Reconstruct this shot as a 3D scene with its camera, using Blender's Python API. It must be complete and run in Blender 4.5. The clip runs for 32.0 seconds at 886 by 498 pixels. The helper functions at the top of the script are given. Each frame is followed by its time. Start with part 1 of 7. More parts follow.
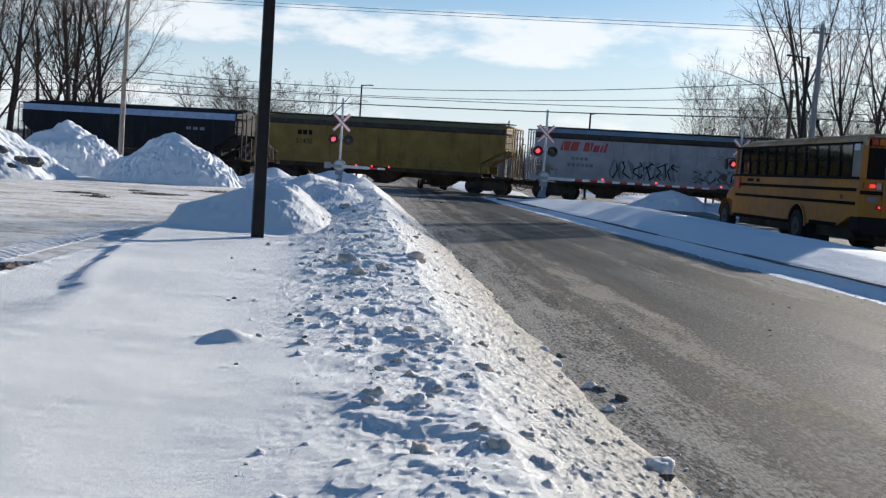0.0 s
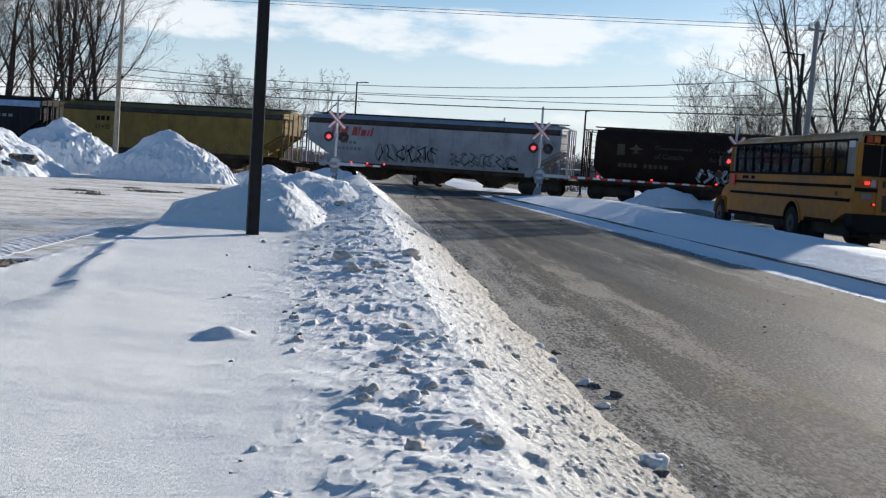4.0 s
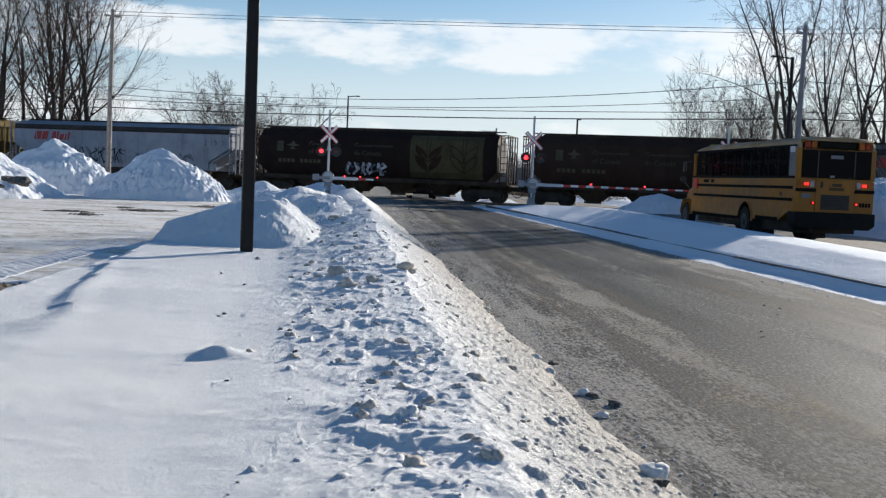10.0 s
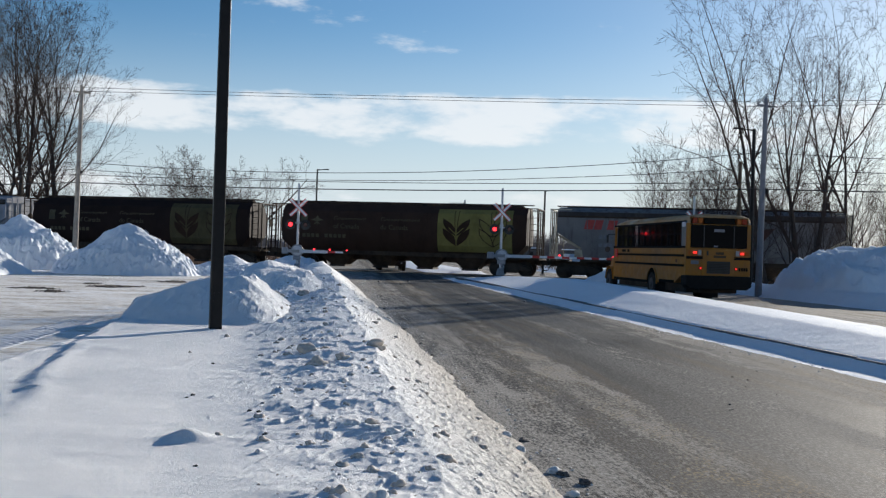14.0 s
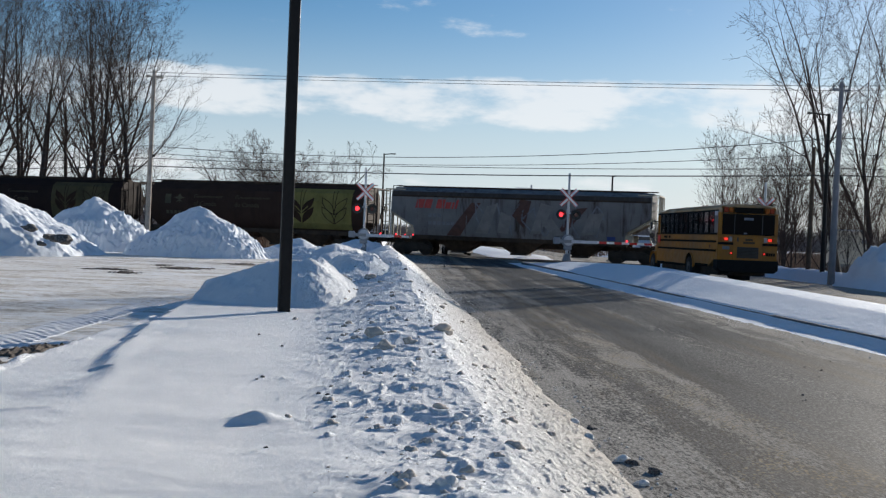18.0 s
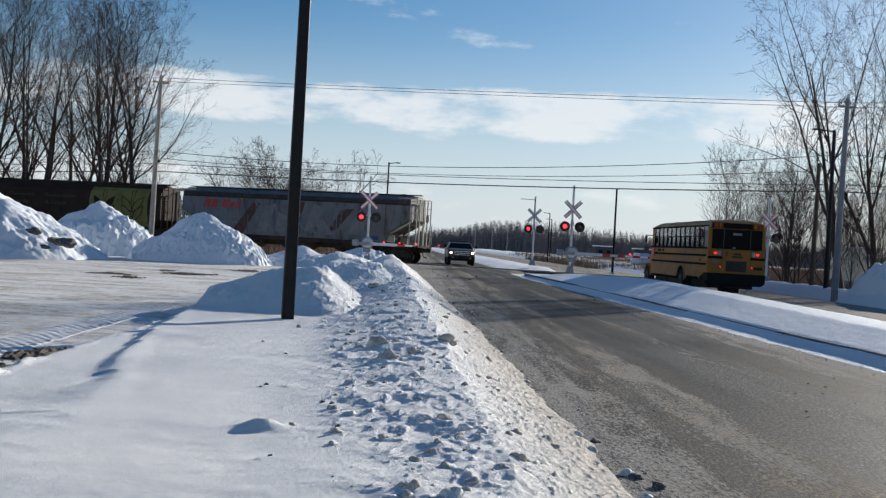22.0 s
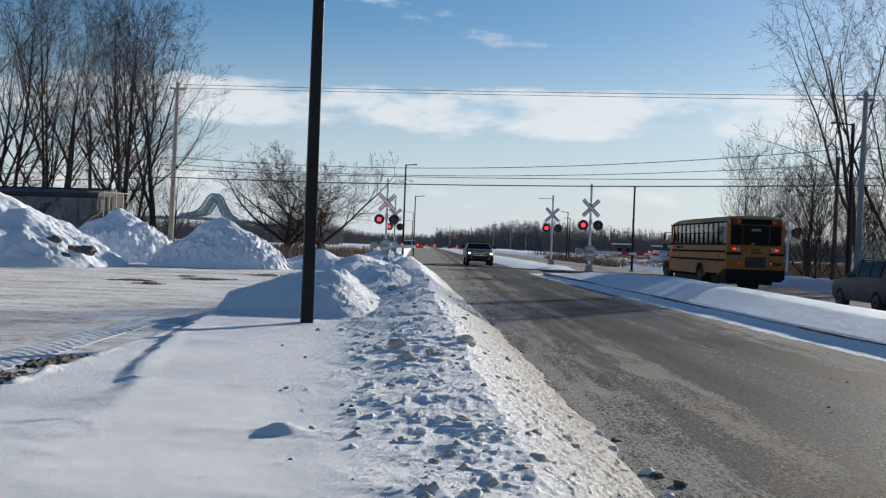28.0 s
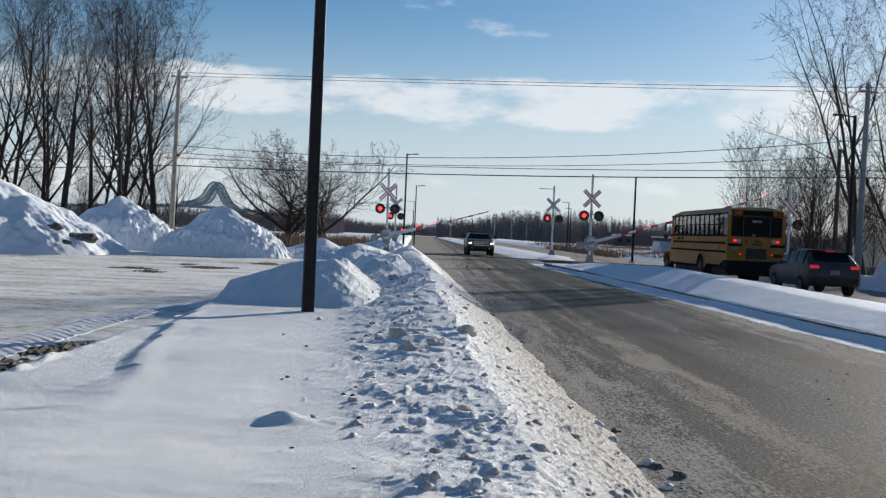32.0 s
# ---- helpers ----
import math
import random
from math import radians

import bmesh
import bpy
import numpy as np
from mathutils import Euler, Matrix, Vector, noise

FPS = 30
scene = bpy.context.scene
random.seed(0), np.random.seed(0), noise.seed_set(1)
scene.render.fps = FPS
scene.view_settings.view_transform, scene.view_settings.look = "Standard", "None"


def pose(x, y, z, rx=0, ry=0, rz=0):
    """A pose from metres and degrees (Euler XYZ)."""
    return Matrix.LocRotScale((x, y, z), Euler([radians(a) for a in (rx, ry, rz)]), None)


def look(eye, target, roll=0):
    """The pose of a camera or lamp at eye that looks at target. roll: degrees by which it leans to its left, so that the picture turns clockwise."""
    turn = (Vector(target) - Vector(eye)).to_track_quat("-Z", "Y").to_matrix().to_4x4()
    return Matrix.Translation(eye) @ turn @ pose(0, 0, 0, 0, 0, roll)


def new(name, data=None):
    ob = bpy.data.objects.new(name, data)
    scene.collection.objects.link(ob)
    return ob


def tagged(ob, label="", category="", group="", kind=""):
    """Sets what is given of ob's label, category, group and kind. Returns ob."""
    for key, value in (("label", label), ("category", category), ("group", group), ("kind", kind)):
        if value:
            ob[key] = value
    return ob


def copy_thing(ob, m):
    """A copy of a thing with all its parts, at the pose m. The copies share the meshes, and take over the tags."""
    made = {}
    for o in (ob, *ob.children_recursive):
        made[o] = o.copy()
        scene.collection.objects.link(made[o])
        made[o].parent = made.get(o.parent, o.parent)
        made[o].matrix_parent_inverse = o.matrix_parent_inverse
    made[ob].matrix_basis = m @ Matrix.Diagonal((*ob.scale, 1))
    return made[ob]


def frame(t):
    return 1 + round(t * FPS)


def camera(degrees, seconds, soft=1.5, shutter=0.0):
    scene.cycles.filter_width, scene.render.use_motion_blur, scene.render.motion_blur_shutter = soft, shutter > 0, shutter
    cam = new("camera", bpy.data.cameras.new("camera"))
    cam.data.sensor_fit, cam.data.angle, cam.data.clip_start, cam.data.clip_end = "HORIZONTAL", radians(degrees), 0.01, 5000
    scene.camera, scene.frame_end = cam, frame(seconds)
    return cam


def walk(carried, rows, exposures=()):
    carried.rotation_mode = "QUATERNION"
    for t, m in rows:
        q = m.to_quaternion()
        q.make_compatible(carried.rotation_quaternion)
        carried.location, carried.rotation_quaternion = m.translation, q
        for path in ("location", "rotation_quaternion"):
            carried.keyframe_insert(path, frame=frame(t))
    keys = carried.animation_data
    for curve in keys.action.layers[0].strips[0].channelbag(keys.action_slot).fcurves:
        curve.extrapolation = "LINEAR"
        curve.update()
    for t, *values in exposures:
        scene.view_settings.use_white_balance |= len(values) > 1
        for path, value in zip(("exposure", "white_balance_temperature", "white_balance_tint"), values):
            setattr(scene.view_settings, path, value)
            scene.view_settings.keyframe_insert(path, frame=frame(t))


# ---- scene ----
cam = camera(45.0, 32.0, soft=1.3)
walk(cam, [
    (0, pose(0.025, 0.007, 1.421, 85.783, -3.766, -3.912)),
    (0.5, pose(0.019, 0.003, 1.419, 85.885, -3.781, -3.955)),
    (1, pose(0.019, 0.001, 1.420, 86.058, -3.681, -4.063)),
    (1.5, pose(0.022, 0.008, 1.421, 86.099, -3.669, -4.098)),
    (2, pose(0.024, 0.004, 1.419, 86.110, -3.622, -4.050)),
    (2.5, pose(0.023, 0.013, 1.421, 86.024, -3.753, -4.076)),
    (3, pose(0.022, 0.009, 1.419, 85.947, -3.699, -4.102)),
    (3.5, pose(0.030, 0.005, 1.419, 85.811, -3.679, -4.165)),
    (5.5, pose(0.025, 0.016, 1.418, 85.369, -3.934, -4.016)),
    (6, pose(0.024, 0.014, 1.419, 85.467, -3.823, -3.970)),
    (6.5, pose(0.028, -0.000, 1.424, 85.779, -3.776, -3.882)),
    (7, pose(0.028, 0.011, 1.421, 86.137, -3.498, -3.796)),
    (7.5, pose(0.027, 0.018, 1.426, 86.246, -3.639, -3.864)),
    (8, pose(0.022, -0.001, 1.429, 86.486, -3.663, -3.965)),
    (8.5, pose(0.025, 0.004, 1.429, 86.662, -3.161, -4.058)),
    (9, pose(0.032, -0.003, 1.433, 86.688, -3.064, -4.242)),
    (9.5, pose(0.036, -0.009, 1.432, 86.588, -2.987, -4.488)),
    (10, pose(0.038, 0.023, 1.430, 86.283, -2.335, -4.510)),
    (10.5, pose(0.038, 0.018, 1.451, 87.130, -2.673, -4.462)),
    (11, pose(0.063, -0.003, 1.453, 86.730, -1.049, -4.678)),
    (11.5, pose(0.080, -0.019, 1.467, 88.209, -0.467, -5.724)),
    (12, pose(0.065, -0.031, 1.480, 89.202, -0.240, -6.134)),
    (12.5, pose(0.057, -0.021, 1.499, 89.984, 0.384, -6.206)),
    (13, pose(0.052, -0.014, 1.491, 90.310, 0.107, -6.525)),
    (13.5, pose(0.046, -0.033, 1.491, 90.530, -0.776, -6.716)),
    (14, pose(0.038, -0.032, 1.491, 90.133, -1.805, -6.145)),
    (14.5, pose(0.033, -0.009, 1.488, 89.622, -2.262, -5.515)),
    (16.5, pose(0.020, -0.008, 1.488, 89.324, -2.341, -3.359)),
    (17, pose(0.016, -0.001, 1.489, 89.227, -2.309, -3.023)),
    (17.5, pose(0.017, -0.007, 1.490, 89.194, -2.133, -2.779)),
    (18, pose(0.014, 0.003, 1.492, 89.193, -2.259, -2.639)),
    (18.5, pose(0.016, -0.010, 1.496, 89.333, -2.443, -2.671)),
    (19, pose(0.009, 0.006, 1.494, 89.415, -2.744, -2.631)),
    (19.5, pose(0.005, -0.002, 1.495, 89.443, -2.844, -2.568)),
    (20, pose(0.001, -0.002, 1.495, 89.487, -2.836, -2.531)),
    (20.5, pose(-0.005, 0.002, 1.496, 89.515, -2.866, -2.490)),
    (21, pose(-0.014, -0.002, 1.494, 89.592, -3.184, -2.475)),
    (21.5, pose(-0.016, 0.004, 1.492, 89.691, -3.305, -2.476)),
    (22, pose(-0.014, 0.002, 1.495, 89.708, -3.212, -2.479)),
    (22.5, pose(-0.012, -0.014, 1.499, 89.760, -3.246, -2.664)),
    (23, pose(-0.010, -0.006, 1.498, 89.829, -3.061, -2.756)),
    (23.5, pose(-0.009, 0.002, 1.495, 89.848, -2.913, -2.830)),
    (24, pose(-0.004, -0.000, 1.494, 89.838, -2.742, -2.858)),
    (24.5, pose(-0.003, -0.003, 1.495, 89.751, -2.733, -2.857)),
    (26.5, pose(-0.003, -0.003, 1.500, 89.636, -2.151, -2.391)),
    (27, pose(-0.002, -0.015, 1.503, 89.655, -2.103, -2.153)),
    (27.5, pose(-0.004, -0.009, 1.503, 89.687, -2.030, -1.782)),
    (28, pose(-0.000, 0.000, 1.500, 89.711, -2.200, -1.484)),
    (28.5, pose(-0.004, -0.008, 1.499, 89.642, -2.491, -1.327)),
    (29, pose(-0.003, -0.005, 1.500, 89.531, -2.530, -1.243)),
    (29.5, pose(-0.004, -0.008, 1.499, 89.420, -2.463, -1.217)),
    (30, pose(-0.006, -0.010, 1.501, 89.353, -2.147, -1.205)),
    (30.5, pose(-0.005, -0.007, 1.501, 89.309, -2.158, -1.228)),
    (31, pose(-0.007, -0.013, 1.499, 89.269, -2.392, -1.260)),
    (31.5, pose(-0.009, -0.012, 1.499, 89.211, -2.636, -1.374)),
    (32, pose(-0.009, -0.015, 1.504, 89.155, -2.543, -1.449)),
], ((0, 0.62), (8, 0.60), (12.5, 0.56), (14.5, 0.46), (20, 0.43), (28, 0.36), (32, 0.37)))

# ---- light ----
SUN_AZ, SUN_EL = 36.0, 15.2      # degrees right of the road's direction, and above the horizon
scene.view_settings.exposure = 0.0
sun_ob = new("sun", bpy.data.lights.new("sun", "SUN"))
sun_ob.data.energy, sun_ob.data.angle, sun_ob.data.color = 4.7, radians(0.8), (1.0, 0.94, 0.85)
sun_ob.matrix_basis = look((math.sin(radians(SUN_AZ)) * 100, math.cos(radians(SUN_AZ)) * 100, math.tan(radians(SUN_EL)) * 100), (0, 0, 0))


def make_world():
    w = bpy.data.worlds.new("winter_sky")
    scene.world = w
    w.use_nodes = True
    nt = w.node_tree
    nt.nodes.clear()
    N = nt.nodes.new
    L = nt.links.new

    def math_node(op, a, b=None, clamp=False):
        m = N("ShaderNodeMath")
        m.operation, m.use_clamp = op, clamp
        for k, v in enumerate((a, b)):
            if v is None:
                continue
            if isinstance(v, (int, float)):
                m.inputs[k].default_value = v
            else:
                L(v, m.inputs[k])
        return m.outputs[0]

    def smooth(v, a, b):
        m = N("ShaderNodeMapRange")
        m.interpolation_type = "SMOOTHSTEP"
        m.inputs["From Min"].default_value, m.inputs["From Max"].default_value = a, b
        L(v, m.inputs["Value"])
        return m.outputs[0]

    out, bg = N("ShaderNodeOutputWorld"), N("ShaderNodeBackground")
    sky = N("ShaderNodeTexSky")
    sky.sky_type, sky.sun_disc = "NISHITA", False
    sky.sun_elevation, sky.sun_rotation = radians(SUN_EL), radians(SUN_AZ)
    sky.altitude, sky.air_density, sky.dust_density, sky.ozone_density = 50, 1.0, 0.28, 4.0
    co, sep = N("ShaderNodeTexCoord"), N("ShaderNodeSeparateXYZ")
    L(co.outputs["Generated"], sep.inputs[0])
    x, y, z = sep.outputs
    az = math_node("ARCTAN2", x, y)
    el = math_node("ARCSINE", z)
    comb = N("ShaderNodeCombineXYZ")
    L(math_node("MULTIPLY", az, 8.0), comb.inputs[0])
    L(math_node("MULTIPLY", el, 24.0), comb.inputs[1])
    n1 = N("ShaderNodeTexNoise")
    n1.inputs["Scale"].default_value, n1.inputs["Detail"].default_value, n1.inputs["Roughness"].default_value = 1.25, 9.0, 0.60
    L(comb.outputs[0], n1.inputs["Vector"])
    n2 = N("ShaderNodeTexNoise")
    n2.inputs["Scale"].default_value, n2.inputs["Detail"].default_value = 0.35, 3.0
    L(comb.outputs[0], n2.inputs["Vector"])
    # a main bank of cloud at 5 to 10 degrees, thin veils lower down, wisps above
    band = math_node("MULTIPLY", smooth(el, 0.084, 0.112), math_node("SUBTRACT", 1.0, smooth(el, 0.138, 0.158)))
    low = math_node("MULTIPLY", smooth(el, 0.01, 0.03), math_node("SUBTRACT", 1.0, smooth(el, 0.05, 0.085)))
    high = math_node("MULTIPLY", smooth(el, 0.16, 0.19), 0.16)
    cover = math_node("ADD", math_node("ADD", math_node("MULTIPLY", band, 0.40), math_node("MULTIPLY", low, 0.26)), high)
    field = math_node("ADD", math_node("ADD", n1.outputs["Fac"], math_node("MULTIPLY", math_node("SUBTRACT", n2.outputs["Fac"], 0.5), 0.55)), cover)
    dens = smooth(field, 0.74, 0.97)
    dens = math_node("MULTIPLY", dens, smooth(el, 0.0, 0.03))
    mix = N("ShaderNodeMix")
    mix.data_type = "RGBA"
    L(math_node("MULTIPLY", dens, 0.74), mix.inputs["Factor"])
    # pale winter haze lies along the horizon
    hz = N("ShaderNodeMix")
    hz.data_type = "RGBA"
    L(math_node("MULTIPLY", math_node("SUBTRACT", 1.0, smooth(el, 0.0, 0.22)), 0.85), hz.inputs["Factor"])
    sat = N("ShaderNodeHueSaturation")
    sat.inputs["Saturation"].default_value = 1.15
    L(sky.outputs[0], sat.inputs["Color"])
    L(sat.outputs[0], hz.inputs[6])
    hz.inputs[7].default_value = HAZE
    L(hz.outputs[2], mix.inputs[6])
    mix.inputs[7].default_value = CLOUD
    L(mix.outputs[2], bg.inputs["Color"])
    bg.inputs["Strength"].default_value = SKY
    L(bg.outputs[0], out.inputs[0])


CLOUD, HAZE, SKY = (9.8, 10.0, 10.2, 1), (7.2, 8.1, 9.0, 1), 0.068
make_world()

# ---- geometry helpers ----


class Geo:
    """Vertices and faces that become one mesh."""

    def __init__(self):
        self.v, self.f = [], []

    def add(self, v, f):
        o = len(self.v)
        self.v += [tuple(p) for p in v]
        self.f += [tuple(i + o for i in q) for q in f]
        return self

    def box(self, x, y, z, sx, sy, sz, rz=0.0, taper=1.0, rx=0.0, ry=0.0):
        m = Matrix.Translation((x, y, z)) @ Euler((radians(rx), radians(ry), radians(rz))).to_matrix().to_4x4()
        c = []
        for k in (-1, 1):
            s = taper if k > 0 else 1.0
            c += [m @ Vector((a * sx / 2 * s, b * sy / 2 * s, k * sz / 2)) for a, b in ((-1, -1), (1, -1), (1, 1), (-1, 1))]
        return self.add(c, [(3, 2, 1, 0), (4, 5, 6, 7), (0, 1, 5, 4), (1, 2, 6, 5), (2, 3, 7, 6), (3, 0, 4, 7)])

    def cyl(self, a, b, r0, r1=None, n=10, caps=True):
        a, b = Vector(a), Vector(b)
        r1 = r0 if r1 is None else r1
        d = (b - a).normalized()
        u = d.orthogonal().normalized()
        w = d.cross(u)
        ring = [(math.cos(2 * math.pi * k / n), math.sin(2 * math.pi * k / n)) for k in range(n)]
        v = [a + (u * c + w * s) * r0 for c, s in ring] + [b + (u * c + w * s) * r1 for c, s in ring]
        f = [(k, (k + 1) % n, n + (k + 1) % n, n + k) for k in range(n)]
        if caps:
            f += [tuple(range(n - 1, -1, -1)), tuple(range(n, 2 * n))]
        return self.add(v, f)

    def tube(self, pts, r, n=6):
        pts = [Vector(p) for p in pts]
        rings = []
        for k, p in enumerate(pts):
            d = (pts[min(k + 1, len(pts) - 1)] - pts[max(k - 1, 0)]).normalized()
            u = d.cross(Vector((0, 0, 1)))
            u = u.normalized() if u.length > 1e-3 else Vector((1, 0, 0))
            w = d.cross(u)
            rings.append([p + (u * math.cos(2 * math.pi * j / n) + w * math.sin(2 * math.pi * j / n)) * r for j in range(n)])
        return self.loft(rings)

    def prism(self, pts, axis, lo, hi):
        """A polygon of 2D points pushed along an axis from lo to hi."""
        n = len(pts)

        def at(p, h):
            return {"x": (h, p[0], p[1]), "y": (p[0], h, p[1]), "z": (p[0], p[1], h)}[axis]
        v = [at(p, lo) for p in pts] + [at(p, hi) for p in pts]
        f = [(k, (k + 1) % n, n + (k + 1) % n, n + k) for k in range(n)] + [tuple(range(n - 1, -1, -1)), tuple(range(n, 2 * n))]
        return self.add(v, f)

    def loft(self, rings, caps=True):
        n = len(rings[0])
        v = [p for r in rings for p in r]
        f = []
        for j in range(len(rings) - 1):
            f += [(j * n + k, j * n + (k + 1) % n, (j + 1) * n + (k + 1) % n, (j + 1) * n + k) for k in range(n)]
        if caps:
            f += [tuple(range(n - 1, -1, -1)), tuple(range((len(rings) - 1) * n, len(rings) * n))]
        return self.add(v, f)

    def mesh(self, name, mat, smooth=35):
        me = bpy.data.meshes.new(name)
        me.from_pydata(self.v, [], self.f)
        bm = bmesh.new()
        bm.from_mesh(me)
        bmesh.ops.recalc_face_normals(bm, faces=bm.faces)
        bm.to_mesh(me)
        bm.free()
        if smooth:
            me.polygons.foreach_set("use_smooth", [True] * len(me.polygons))
            me.set_sharp_from_angle(angle=radians(smooth))
        if mat:
            me.materials.append(mat)
        return me


def part(name, geo, mat, parent, label="", smooth=35, at=None, bevel=0.0):
    """One mesh object under a thing or under a part."""
    ob = new(name, geo if isinstance(geo, bpy.types.Mesh) else geo.mesh(name, mat, smooth))
    ob.parent = parent
    if at is not None:
        ob.matrix_basis = at
    if bevel:
        b = ob.modifiers.new("bevel", "BEVEL")
        b.width, b.segments, b.limit_method, b.angle_limit = bevel, 2, "ANGLE", radians(40)
    return tagged(ob, label)


def thing(name, label, category, m, group="", kind=""):
    ob = new(name)
    ob.matrix_basis = m
    return tagged(ob, label, category, group, kind)


def solid(name, geo, mat, label, category="", m=None, group="", kind="", smooth=35):
    ob = new(name, geo if isinstance(geo, bpy.types.Mesh) else geo.mesh(name, mat, smooth))
    if m is not None:
        ob.matrix_basis = m
    return tagged(ob, label, category, group, kind)


# value noise on arrays
def hash2(i, j, seed):
    h = (i * 374761393 + j * 668265263 + seed * 1442695041) & 0xFFFFFFFF
    h = ((h ^ (h >> 13)) * 1274126177) & 0xFFFFFFFF
    return ((h ^ (h >> 16)) & 0xFFFF) / 65535.0


def vnoise(x, y, seed=0):
    i, j = np.floor(x).astype(np.int64), np.floor(y).astype(np.int64)
    a, b = x - i, y - j
    a, b = a * a * (3 - 2 * a), b * b * (3 - 2 * b)
    p = hash2(i, j, seed) * (1 - a) + hash2(i + 1, j, seed) * a
    q = hash2(i, j + 1, seed) * (1 - a) + hash2(i + 1, j + 1, seed) * a
    return p * (1 - b) + q * b


def fbm(x, y, octaves=4, seed=0):
    s, a, t = 0.0, 1.0, 0.0
    for k in range(octaves):
        s = s + a * (vnoise(x * 2 ** k, y * 2 ** k, seed + k) - 0.5)
        t += a
        a *= 0.5
    return s / t


def sstep(v, a, b):
    t = np.clip((v - a) / (b - a), 0, 1)
    return t * t * (3 - 2 * t)


def sheet(name, X, Y, Z, mat, label, category="", kind="structure"):
    """A grid of points (2D arrays) as one smooth mesh."""
    r, c = X.shape
    me = bpy.data.meshes.new(name)
    v = np.stack([X, Y, Z], -1).reshape(-1, 3)
    i = np.arange(r * c).reshape(r, c)
    q = np.stack([i[:-1, :-1], i[:-1, 1:], i[1:, 1:], i[1:, :-1]], -1).reshape(-1, 4)
    me.vertices.add(len(v))
    me.vertices.foreach_set("co", v.ravel())
    me.loops.add(q.size)
    me.loops.foreach_set("vertex_index", q.ravel())
    me.polygons.add(len(q))
    me.polygons.foreach_set("loop_start", np.arange(0, q.size, 4))
    me.polygons.foreach_set("use_smooth", np.ones(len(q), bool))
    me.update(calc_edges=True)
    me.materials.append(mat)
    return tagged(new(name, me), label, category, "", kind)


# ---- materials ----


class Mat:
    """A node material with a few short ways to wire it."""

    def __init__(self, name, rough=0.6, metal=0.0, spec=0.5):
        self.m = bpy.data.materials.new(name)
        self.m.use_nodes = True
        self.t = self.m.node_tree
        self.b = self.t.nodes["Principled BSDF"]
        self.b.inputs["Roughness"].default_value = rough
        self.b.inputs["Metallic"].default_value = metal
        self.b.inputs["Specular IOR Level"].default_value = spec
        self.co = None

    def n(self, kind, **kw):
        nd = self.t.nodes.new(kind)
        for k, v in kw.items():
            nd.inputs[k].default_value = v
        return nd

    def link(self, a, b):
        self.t.links.new(a, b)

    def coords(self, scale=(1, 1, 1), kind="Object"):
        tc = self.n("ShaderNodeTexCoord")
        mp = self.n("ShaderNodeMapping")
        mp.inputs["Scale"].default_value = scale
        self.link(tc.outputs[kind], mp.inputs[0])
        return mp.outputs[0]

    def noise(self, scale, detail=4.0, rough=0.55, stretch=(1, 1, 1), distort=0.0):
        nz = self.n("ShaderNodeTexNoise", Scale=scale, Detail=detail, Roughness=rough, Distortion=distort)
        self.link(self.coords(stretch), nz.inputs["Vector"])
        return nz.outputs["Fac"]

    def ramp(self, fac, *stops):
        r = self.n("ShaderNodeValToRGB")
        e = r.color_ramp.elements
        e[0].position, e[1].position = stops[0][0], stops[-1][0]
        e[0].color, e[1].color = (*stops[0][1], 1), (*stops[-1][1], 1)
        for p, c in stops[1:-1]:
            e.new(p).color = (*c, 1)
        self.link(fac, r.inputs[0])
        return r.outputs[0]

    def mix(self, fac, a, b, mode="MIX"):
        x = self.n("ShaderNodeMix")
        x.data_type, x.blend_type = "RGBA", mode
        for s, v in ((x.inputs[0], fac), (x.inputs[6], a), (x.inputs[7], b)):
            if isinstance(v, (int, float)):
                s.default_value = v
            elif isinstance(v, tuple):
                s.default_value = (*v, 1) if len(v) == 3 else v
            else:
                self.link(v, s)
        return x.outputs[2]

    def color(self, c):
        if isinstance(c, tuple):
            self.b.inputs["Base Color"].default_value = (*c, 1)
        else:
            self.link(c, self.b.inputs["Base Color"])
        return self

    def rough(self, v):
        self.link(v, self.b.inputs["Roughness"])
        return self

    def bump(self, h, strength=0.3, dist=0.01):
        bp = self.n("ShaderNodeBump", Strength=strength, Distance=dist)
        self.link(h, bp.inputs["Height"])
        self.link(bp.outputs[0], self.b.inputs["Normal"])
        return self


def plain(name, c, rough=0.6, metal=0.0, var=0.25, scale=3.0, bump=0.0, dirt=None, spec=0.5):
    """Paint, metal or rubber with a little grain, and dirt in blotches if a dirt colour is given."""
    m = Mat(name, rough, metal, spec)
    nz = m.noise(scale, 6.0, 0.65)
    col = m.ramp(nz, (0.3, tuple(v * (1 - var) for v in c)), (0.7, tuple(min(1.0, v * (1 + var)) for v in c)))
    if dirt:
        d = m.ramp(m.noise(scale * 0.35, 6.0, 0.7), (0.42, (0, 0, 0)), (0.68, (1, 1, 1)))
        col = m.mix(d, col, dirt)
    m.color(col)
    m.rough(m.ramp(m.noise(scale * 2.3, 3.0), (0.2, (max(0.02, rough - 0.12),) * 3), (0.8, (min(1, rough + 0.15),) * 3)))
    if bump:
        m.bump(m.noise(scale * 14, 4.0), bump, 0.01)
    return m.m


def glow(name, c, strength):
    m = Mat(name, 0.3)
    m.color(tuple(min(1.0, v) for v in c))
    m.b.inputs["Emission Color"].default_value = (*c, 1)
    m.b.inputs["Emission Strength"].default_value = strength
    return m.m


